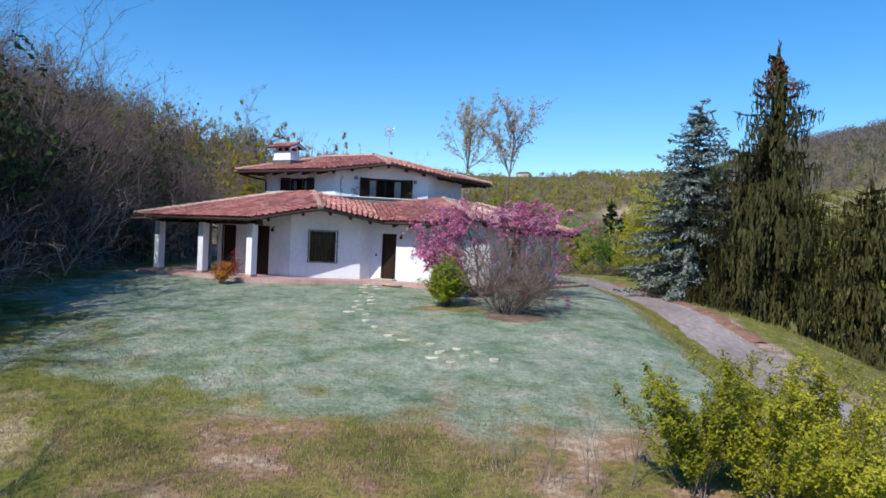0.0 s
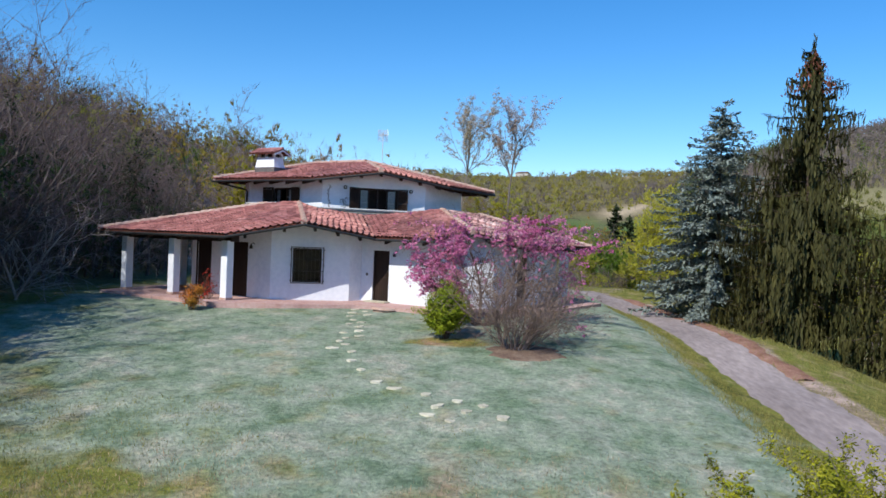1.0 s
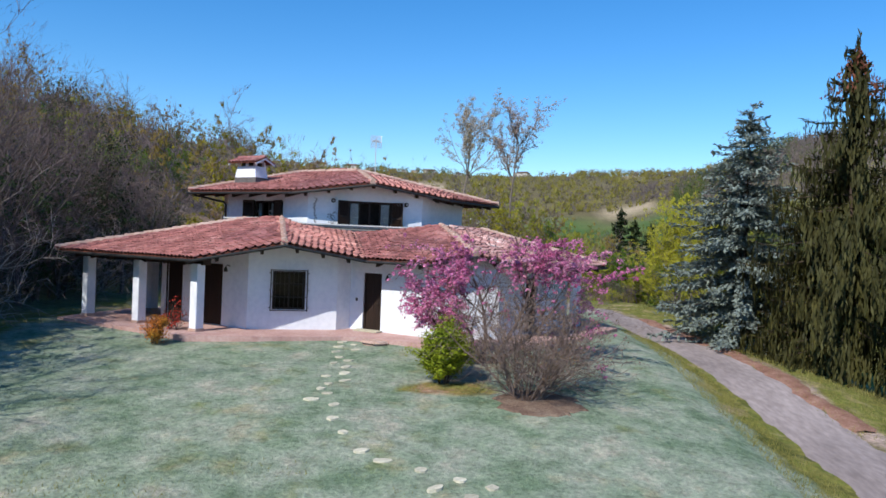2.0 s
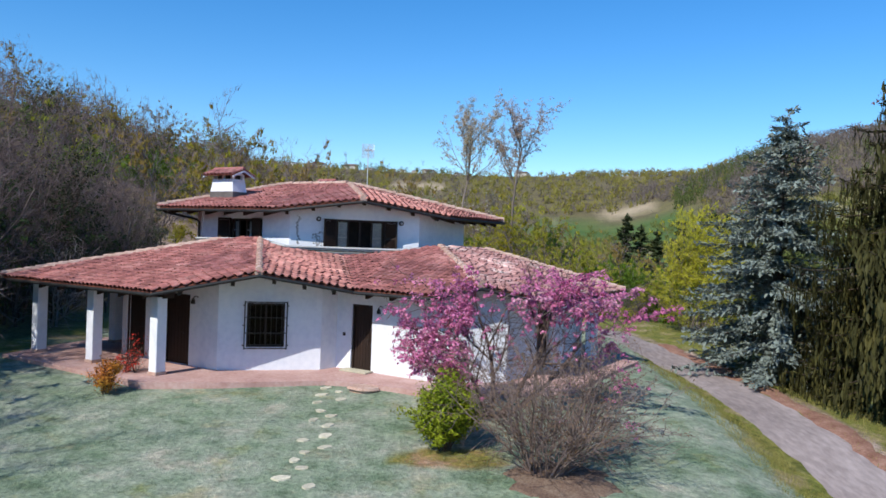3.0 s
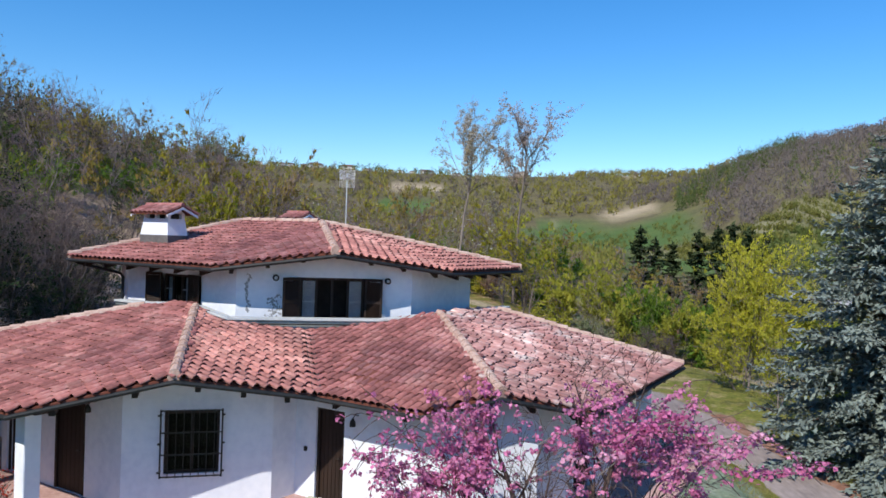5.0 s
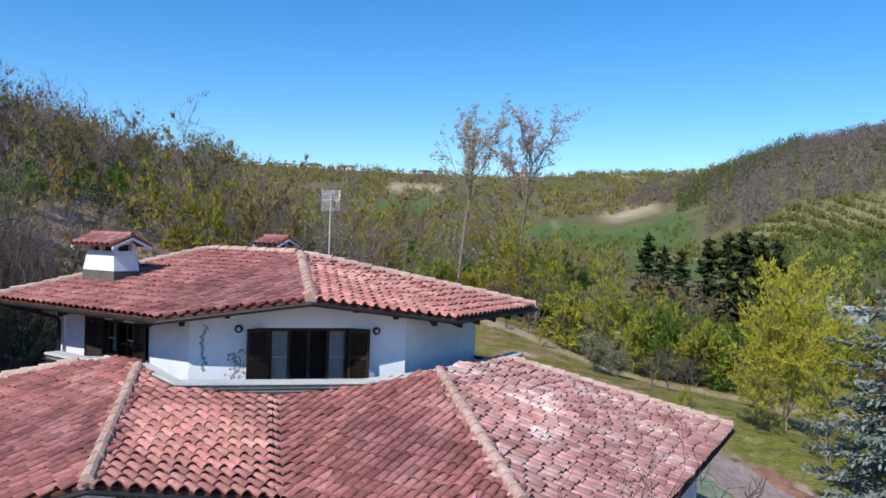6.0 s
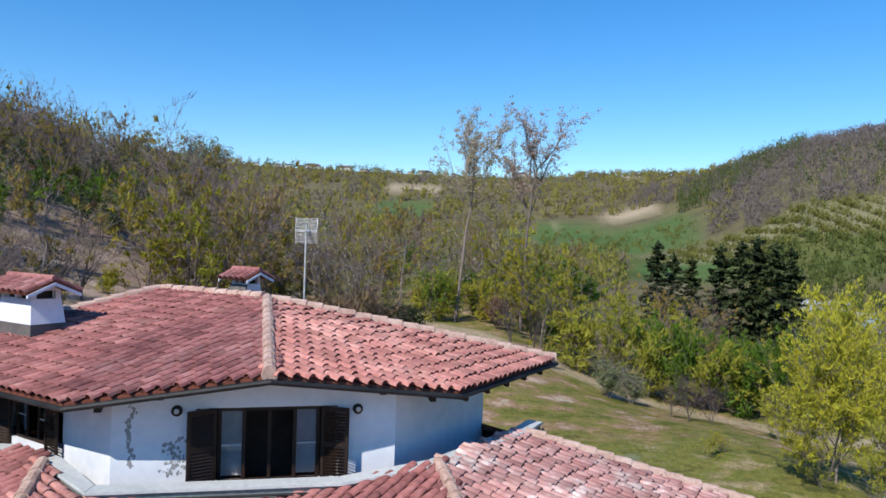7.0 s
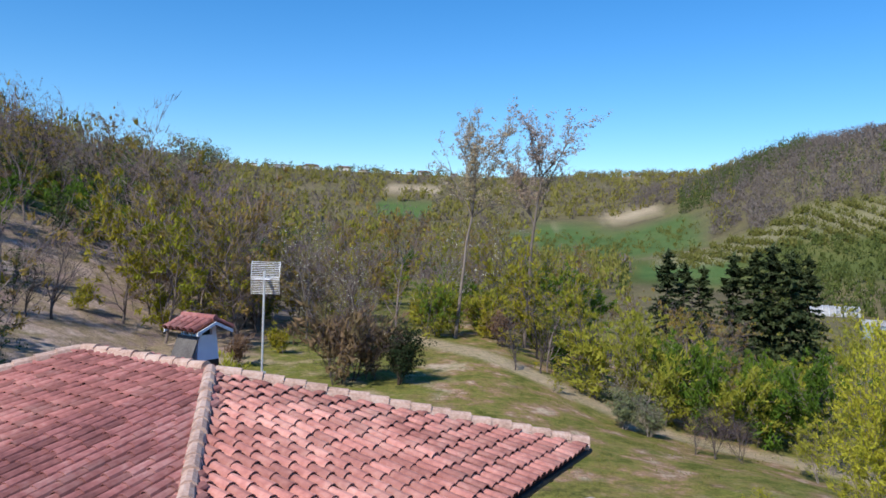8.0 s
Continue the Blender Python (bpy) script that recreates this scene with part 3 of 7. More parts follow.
slab_part("floor", [(-1.5, 0.3), (1.6, 0.3), (2.3, 0.7), (4.9, -1.9), (7.0, -1.9), (11.2, 2.2), (4.4, 11.6), (-1.8, 8.7), (-4.5, 3.4)], -0.3, 0.02, FLOOR, "dark interior floor")
slab_part("terrace_floor", [(0.3, 2.6), (5.9, 2.6), (8.0, 4.9), (7.4, 5.6), (4.2, 11.2), (-2.3, 6.9), (-1.6, 5.0)], 3.0, 3.30, FLOOR, "terrace floor slab behind the parapet")
slab_part("paving", [(-8.5, 3.25), (-3.55, -1.75), (-1.2, -1.95), (1.6, -1.85), (2.7, -2.25), (4.3, -3.6), (6.2, -3.9), (8.6, -3.7), (13.6, 1.4), (11.5, 3.2), (4.0, 12.5), (-2.5, 9.5), (-6.4, 7.2)], -0.32, 0.0, PAVING, "pink paved walk round the house")


# ---- roofs ----
def roof_part(name, keys, label):
    bm = bmesh.new()
    for k in keys:
        f, poly = PLANES[k], SHEETS[k]
        prism(bm, [(p, q, f(p, q) - 0.14) for p, q in poly], [(p, q, f(p, q) - 0.02) for p, q in poly])
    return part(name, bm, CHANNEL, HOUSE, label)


LOWER = roof_part("lower_roof", "ABCD", "low terracotta roof over the ground floor")
UPPER = roof_part("upper_roof", "LR", "low terracotta hipped roof over the upper floor")
bm = bmesh.new()
for poly in ([(3.11, 6.95, 6.42), (9.62, 6.13, 5.16), (4.6, 13.0, 5.16), (0.64, 9.42, 6.42)], [(0.64, 9.42, 6.42), (4.6, 13.0, 5.16), (-4.31, 7.04, 5.16)]):
    prism(bm, [(p, q, z - 0.12) for p, q, z in poly], poly)
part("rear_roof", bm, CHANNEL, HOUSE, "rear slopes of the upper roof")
bm = bmesh.new()
for poly in ([(-8.75, 3.77, 2.54), (-3.2, 10.4, 2.54), (-2.4, 6.6, 3.7), (-1.82, 4.27, 3.95)], [(13.44, 2.39, 2.58), (8.28, 4.41, 3.94), (5.0, 11.4, 3.8), (5.6, 13.6, 2.6)], [(-3.2, 10.4, 2.54), (5.6, 13.6, 2.6), (5.0, 11.4, 3.8), (-2.4, 6.6, 3.8)]):
    prism(bm, [(p, q, z - 0.14) for p, q, z in poly], [(p, q, z - 0.02) for p, q, z in poly])
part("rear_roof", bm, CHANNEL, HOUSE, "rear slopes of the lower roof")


def edge_run(poly, f, pts, radius, name, material, drop, out, label):
    """A pipe along an eave."""
    bm = bmesh.new()
    cx, cy = sum(p for p, _ in poly) / len(poly), sum(q for _, q in poly) / len(poly)
    tube(bm, [(p + out * (p - cx) / math.hypot(p - cx, q - cy), q + out * (q - cy) / math.hypot(p - cx, q - cy), f(p, q) - drop) for p, q in pts], radius, 8)
    return part(name, bm, material, HOUSE, label)


for k, pts in (("A", [(-0.39, -1.48), (-3.30, -1.68), (-8.75, 3.77)]), ("B", [(-0.39, -1.48), (2.46, -1.12)]), ("C", [(2.46, -1.12), (4.35, -3.01), (5.98, -2.95)]), ("D", [(5.98, -2.95), (8.10, -2.95), (13.44, 2.39)]),
               ("L", [(3.11, 2.27), (0.04, 2.69), (-4.31, 7.04)]), ("R", [(3.11, 2.27), (6.44, 2.95), (9.62, 6.13)])):
    edge_run(SHEETS[k], PLANES[k], pts, 0.05, "gutter", GUTTER, 0.10, 0.06, "dark metal gutter")


def rafters(pts, roof, n, inward, z_off=0.20):
    """Dark rafter ends under an eave."""
    (p0, q0), (p1, q1) = pts
    for i in range(n):
        t = (i + 0.5) / n
        p, q = p0 + (p1 - p0) * t, q0 + (q1 - q0) * t
        d = Vector(inward).normalized()
        e = Vector((p, q)) + d * 0.06
        w = e + d * 0.95
        bm = bmesh.new()
        s = Vector((-d.y, d.x)) * 0.055
        ends = []
        for v in (e, w):
            z = roof(*v) - 0.145
            ends.append([(v.x - s.x, v.y - s.y, z - 0.14), (v.x + s.x, v.y + s.y, z - 0.14), (v.x + s.x, v.y + s.y, z), (v.x - s.x, v.y - s.y, z)])
        prism(bm, ends[0], ends[1])
        part("rafter", bm, WOOD, HOUSE)


rafters([(-0.39, -1.48), (-3.30, -1.68)], lower_roof, 2, (0, 1))
rafters([(-0.39, -1.48), (2.3, -1.14)], lower_roof, 3, (0, 1))
rafters([(2.46, -1.12), (4.35, -3.01)], lower_roof, 3, (1, 1))
rafters([(4.35, -3.01), (8.10, -2.95)], lower_roof, 4, (0, 1))
rafters([(8.10, -2.95), (13.3, 2.25)], lower_roof, 7, (-1, 1))
rafters([(-3.30, -1.68), (-8.3, 3.30)], lower_roof, 7, (1, 1))
rafters([(0.04, 2.69), (6.44, 2.95)], upper_roof, 7, (0, 1))
rafters([(0.04, 2.69), (-4.2, 6.93)], upper_roof, 6, (1, 1))
rafters([(6.44, 2.95), (9.5, 6.01)], upper_roof, 5, (-1, 1))


# parapet: upstand with coping round the terrace
def parapet():
    line = [(-2.70, 5.40, 4.06), (-1.86, 4.40, 4.08), (-1.20, 4.13, 4.10), (-0.40, 3.36, 4.08), (0.46, 2.27, 3.91), (4.30, 2.17, 3.90), (5.98, 2.42, 4.04), (8.30, 4.40, 4.02), (8.9, 5.1, 4.02)]
    pts = [Vector(v[:2]) for v in line]
    tops = [v[2] for v in line]
    off = []
    for i, p in enumerate(pts):
        d = (pts[min(i + 1, len(pts) - 1)] - pts[max(i - 1, 0)]).normalized()
        off.append(Vector((-d.y, d.x)))
    for i in range(len(pts) - 1):
        a, b, na, nb, za, zb = pts[i], pts[i + 1], off[i], off[i + 1], tops[i] - 0.055, tops[i + 1] - 0.055
        bm = bmesh.new()
        r = [a, b, b + nb * 0.2, a + na * 0.2]
        prism(bm, [(*v, 3.0) for v in r], [(*v, z) for v, z in zip(r, (za, zb, zb, za))])
        part("parapet", bm, FLASHING, HOUSE, "grey sheet-metal flashing below the coping")
        bm = bmesh.new()
        r = [a - na * 0.05, b - nb * 0.05, b + nb * 0.30, a + na * 0.30]
        prism(bm, [(*v, z) for v, z in zip(r, (za, zb, zb, za))], [(*v, z + 0.055) for v, z in zip(r, (za, zb, zb, za))])
        part("coping", bm, COPING, HOUSE, "pale metal coping", 0.006)
        bm = bmesh.new()
        tube(bm, [(*(a - na * 0.07), za - 0.09), (*(b - nb * 0.07), zb - 0.09)], 0.022, 6)
        part("drip_edge", bm, GUTTER, HOUSE, "dark folded drip edge")


parapet()


def pillar(p, q, top):
    turn = Matrix.Rotation(radians(45), 4, "Z")
    bm = bmesh.new()
    box(bm, (p, q, top / 2), (0.34, 0.34, top), turn)
    pl = part("pillar", bm, PLASTER, HOUSE, "square white plastered pillar", 0.012)
    bm = bmesh.new()
    box(bm, (p, q, 0.05), (0.38, 0.38, 0.10), turn)
    part("base", bm, MORTAR, pl, "", 0.01)


pillar(-3.22, -0.62, 2.30), pillar(-5.40, 1.62, 2.30), pillar(-7.55, 3.80, 2.30), pillar(-5.55, 6.1, 2.30)
pillar(11.6, 1.35, 2.40), pillar(9.3, -0.9, 2.40)
bm = bmesh.new()
prism(bm, [(-3.05, -0.82, 2.26), (-7.85, 3.98, 2.26), (-7.60, 4.23, 2.26), (-2.80, -0.57, 2.26)], [(-3.05, -0.82, 2.50), (-7.85, 3.98, 2.50), (-7.60, 4.23, 2.50), (-2.80, -0.57, 2.50)])
part("porch_beam", bm, WOOD, HOUSE, "dark timber beam over the porch pillars")
bm = bmesh.new()
prism(bm, [(11.85, 1.15, 2.36), (9.1, -1.25, 2.36), (8.9, -1.0, 2.36), (11.6, 1.5, 2.36)], [(11.85, 1.15, 2.56), (9.1, -1.25, 2.56), (8.9, -1.0, 2.56), (11.6, 1.5, 2.56)])
part("porch_beam", bm, WOOD, HOUSE, "dark timber beam over the porch pillars")


# ---- windows and doors ----
def framed(name, line, s0, s1, z0, z1, panes, label, inset=0.10, curtain=(), ajar=()):
    """A window or glazed door: frame with mullions, each pane, cloth behind some panes."""
    w, h = s1 - s0, z1 - z0
    c, turn = along(*line, (s0 + s1) / 2, -inset)
    at = Matrix.Translation((*c, 0)) @ turn
    bm = bmesh.new()
    xs, zs = [-w / 2, -w / 2 + 0.06], [z0, z0 + 0.07, z1 - 0.07, z1]
    for i in range(1, panes):
        xs += [-w / 2 + w * i / panes - 0.03, -w / 2 + w * i / panes + 0.03]
    xs += [w / 2 - 0.06, w / 2]
    grid = [[bm.verts.new(at @ Vector((x, -0.035, z))) for z in zs] for x in xs]
    for i in range(len(xs) - 1):
        for j in range(3):
            if i % 2 == 0 or j != 1:
                bm.faces.new((grid[i][j], grid[i + 1][j], grid[i + 1][j + 1], grid[i][j + 1]))
    deep = bmesh.ops.extrude_face_region(bm, geom=bm.faces[:])["geom"]
    bmesh.ops.translate(bm, vec=turn.to_3x3() @ Vector((0, 0.07, 0)), verts=[v for v in deep if isinstance(v, bmesh.types.BMVert)])
    win = part(name, bm, WOOD, HOUSE, label)
    for i in range(panes):
        if i in ajar:
            continue
        bm = bmesh.new()
        box(bm, at @ Vector((-w / 2 + w * (i + 0.5) / panes, 0, z0 + h / 2)), (w / panes - 0.07, 0.012, h - 0.15), turn)
        pane = part("pane", bm, GLASS if i in curtain else GLASS_DARK, win)
        pane.visible_shadow = False
        if i in curtain:
            bm = bmesh.new()
            for k in range(8):
                box(bm, at @ Vector((-w / 2 + w * (i + 0.5) / panes + (k - 3.5) * (w / panes - 0.08) / 8, 0.10 + 0.02 * (k % 2), z0 + h / 2)), ((w / panes - 0.08) / 8 + 0.01, 0.015, h - 0.2), turn)
            part("curtain", bm, CLOTH, win, "pale hanging curtain")
            bm = bmesh.new()
            box(bm, at @ Vector((-w / 2 + w * (i + 0.5) / panes, -0.02, z0 + h * 0.5)), (w / panes - 0.07, 0.02, 0.025), turn)
            part("glazing_bar", bm, CLOTH, win, "pale glazing bar")
    return win


def shutter(line, s, out, width, z0, z1, angle, label="dark brown louvred shutter leaf"):
    """A louvred leaf hinged at s, turned by angle out of the wall."""
    c, turn = along(*line, s, out)
    at = Matrix.Translation((*c, 0)) @ turn @ Matrix.Rotation(radians(angle), 4, "Z")
    rot = turn @ Matrix.Rotation(radians(angle), 4, "Z")
    h = z1 - z0
    bm = bmesh.new()
    for x in (0.03, width - 0.03):
        box(bm, at @ Vector((x, 0, z0 + h / 2)), (0.06, 0.04, h), rot)
    for z in (z0 + 0.04, z0 + h / 2, z1 - 0.04):
        box(bm, at @ Vector((width / 2, 0, z)), (width - 0.12, 0.036, 0.08), rot)
    leaf = part("shutter", bm, WOOD, HOUSE, label)
    n = int(h / 0.065)
    for i in range(n):
        z = z0 + 0.09 + (h - 0.18) * (i + 0.5) / n
        bm = bmesh.new()
        box(bm, at @ Vector((width / 2, 0, z)), (width - 0.12, 0.008, 0.062), rot @ Matrix.Rotation(radians(28), 4, "X"))
        part("slat", bm, WOOD, leaf)


def plank_door(line, s0, s1, z0, z1, label, inset=0.12, boards=6):
    w, h = s1 - s0, z1 - z0
    c, turn = along(*line, (s0 + s1) / 2, -inset)
    at = Matrix.Translation((*c, 0)) @ turn
    bm = bmesh.new()
    for x in (-w / 2 + 0.035, w / 2 - 0.035):
        box(bm, at @ Vector((x, 0, z0 + h / 2)), (0.07, 0.12, h), turn)
    box(bm, at @ Vector((0, 0, z1 - 0.035)), (w - 0.14, 0.12, 0.07), turn)
    door = part("door", bm, WOOD, HOUSE, label)
    bw = (w - 0.14) / boards
    for i in range(boards):
        bm = bmesh.new()
        box(bm, at @ Vector((-w / 2 + 0.07 + bw * (i + 0.5), 0.01, z0 + (h - 0.07) / 2)), (bw - 0.006, 0.045, h - 0.07), turn)
        part("board", bm, WOOD, door, "", 0.004)
    bm = bmesh.new()
    tube(bm, [at @ Vector((w / 2 - 0.16, -0.03, z0 + 1.0)), at @ Vector((w / 2 - 0.16, -0.07, z0 + 1.0)), at @ Vector((w / 2 - 0.27, -0.07, z0 + 1.0))], 0.011, 6)
    part("door_handle", bm, IRON, door, "black iron lever handle")


def grille(line, s0, s1, z0, z1):
    """Wrought iron window grille standing off the wall."""
    w = s1 - s0
    c, turn = along(*line, (s0 + s1) / 2, 0.14)
    at = Matrix.Translation((*c, 0)) @ turn
    bm = bmesh.new()
    for z in (z0, z0 + (z1 - z0) / 3, z0 + (z1 - z0) * 2 / 3, z1):
        box(bm, at @ Vector((0, 0, z)), (w, 0.02, 0.03), turn)
    gr = part("window_grille", bm, IRON, HOUSE, "black wrought iron window grille")
    n = 9
    for i in range(n):
        bm = bmesh.new()
        x = -w / 2 + w * i / (n - 1)
        r = 0.020 if i in (0, n - 1) else 0.010
        tube(bm, [at @ Vector((x, 0, z0 - 0.03)), at @ Vector((x, 0, z1 + 0.03))], r, 6)
        part("bar", bm, IRON, gr)
    for x in (-w / 2, w / 2):
        for z in (z0 + 0.1, z0 + (z1 - z0) * 0.5, z1 - 0.1):
            bm = bmesh.new()
            box(bm, at @ Vector((x, 0.07, z)), (0.025, 0.16, 0.025), turn)
            box(bm, at @ Vector((x + math.copysign(0.03, x), 0, z)), (0.06, 0.02, 0.04), turn)
            part("bracket", bm, IRON, gr)


def wall_lamp(line, s, z, lantern=True):
    c, turn = along(*line, s, 0.0)
    at = Matrix.Translation((*c, 0)) @ turn
    bm = bmesh.new()
    if lantern:
        tube(bm, [at @ Vector((0, 0.0, z + 0.08)), at @ Vector((0, -0.12, z + 0.12)), at @ Vector((0, -0.20, z + 0.04))], 0.016, 6)
        lamp = part("wall_lamp", bm, IRON, HOUSE, "black iron wall lamp")
        bm = bmesh.new()
        tube(bm, [at @ Vector((0, -0.20, z + 0.06)), at @ Vector((0, -0.20, z - 0.02)), at @ Vector((0, -0.20, z - 0.12))], [0.02, 0.065, 0.07], 10)
        part("shade", bm, IRON, lamp)
    else:
        tube(bm, [at @ Vector((0, 0.0, z)), at @ Vector((0, -0.07, z)), at @ Vector((0, -0.10, z))], [0.09, 0.09, 0.05], 12)
        lamp = part("wall_lamp", bm, IRON, HOUSE, "round dark bulkhead lamp")
        bm = bmesh.new()
        tube(bm, [at @ Vector((0, -0.08, z)), at @ Vector((0, -0.115, z))], [0.06, 0.035], 12)
        part("lens", bm, COPING, lamp, "frosted glass lens")


framed("window", F1, 0.86, 2.02, 0.72, 2.10, 2, "dark wooden window behind a grille")
grille(F1, 0.80, 2.08, 0.70, 2.14)
plank_door(DOORW, 0.60, 1.42, 0.02, 2.12, "dark brown plank entrance door")
plank_door(PORCHW, 0.20, 1.20, 0.02, 2.25, "dark brown porch door")
plank_door(PORCHW, 2.25, 3.35, 0.02, 2.25, "dark brown porch door", 0.04)
plank_door(EASTW, 2.2, 3.2, 0.05, 2.1, "dark brown side door")
framed("french_window", U_FRONT, 1.68, 3.40, 3.58, 4.90, 4, "dark wooden french window with pale curtains, middle leaves open", 0.10, (0, 3), (1, 2))
shutter(U_FRONT, 1.66, 0.03, 0.50, 3.60, 4.90, 205)
shutter(U_FRONT, 3.42, 0.03, 0.50, 3.60, 4.90, -25)
framed("window", U_LEFT, 1.95, 3.10, 3.95, 4.82, 3, "dark wooden window with pale curtains", 0.10, (0, 2))
shutter(U_LEFT, 1.93, 0.03, 0.58, 3.75, 4.84, 190)
shutter(U_LEFT, 3.12, 0.03, 0.56, 3.75, 4.84, -10)
# added dark sheets behind the windows, room shade put into their colour
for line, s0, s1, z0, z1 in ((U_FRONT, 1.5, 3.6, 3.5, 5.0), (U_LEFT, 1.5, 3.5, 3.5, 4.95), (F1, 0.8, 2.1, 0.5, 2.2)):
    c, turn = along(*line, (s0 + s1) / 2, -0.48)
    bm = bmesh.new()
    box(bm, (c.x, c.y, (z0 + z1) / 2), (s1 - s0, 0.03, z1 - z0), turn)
    part("drape", bm, ROOM_DARK, HOUSE, "added dark sheet standing for the shade inside the room")
wall_lamp(PORCHW, 3.72, 2.12), wall_lamp(DOORW, 1.80, 2.02)
wall_lamp(U_FRONT, 1.02, 4.88, False), wall_lamp(U_FRONT, 4.05, 4.84, False)
bm = bmesh.new()
c, turn = along(*DOORW, 0.32, 0.02)
box(bm, (c.x, c.y, 1.12), (0.09, 0.03, 0.11), turn)
part("doorbell", bm, IRON, HOUSE, "small dark bell push", 0.006)
bm = bmesh.new()
c, turn = along(*DOORW, 1.01, 0.22)
box(bm, (c.x, c.y, 0.03), (1.05, 0.42, 0.055), turn)
part("doorstep", bm, STONE, HOUSE, "pale stone doorstep", 0.008)


def stains():
    """Damp trails on the upper front wall."""
    rng = random.Random(4)
    for s, z0, z1, wide in ((0.28, 3.95, 4.98, 0.05), (1.02, 3.80, 4.42, 0.16)):
        bm = bmesh.new()
        drift = 0.0
        for i in range(90 if wide > 0.1 else 60):
            drift = 0.8 * drift + rng.gauss(0, wide * 0.4)
            z = z1 - (z1 - z0) * (i + rng.random()) / (90 if wide > 0.1 else 60)
            c, turn = along(*U_FRONT, s + drift + rng.gauss(0, wide * 0.3), 0.0026 + 0.00002 * i)
            w = rng.uniform(0.012, 0.034)
            bm.faces.new([bm.verts.new(Vector((c.x, c.y, z)) + turn @ Vector((w * rng.uniform(0.6, 1.2) * math.cos(a), 0, w * rng.uniform(0.7, 1.8) * math.sin(a)))) for a in (0.2, 1.1, 2.1, 3.3, 4.2, 5.3)])
        part("damp_stain", bm, STAIN, HOUSE, "dark damp trails on the plaster")


stains()


bm = bmesh.new()
z = PLANES["L"](-4.15, 6.98) - 0.10
tube(bm, [(-4.15, 6.98, z), (-4.05, 6.95, z - 0.10), (-2.80, 6.62, z - 0.36), (-2.72, 6.60, z - 0.46), (-2.72, 6.60, 3.3)], 0.045, 8)
part("downpipe", bm, GUTTER, HOUSE, "dark rainwater pipe under the upper eave")


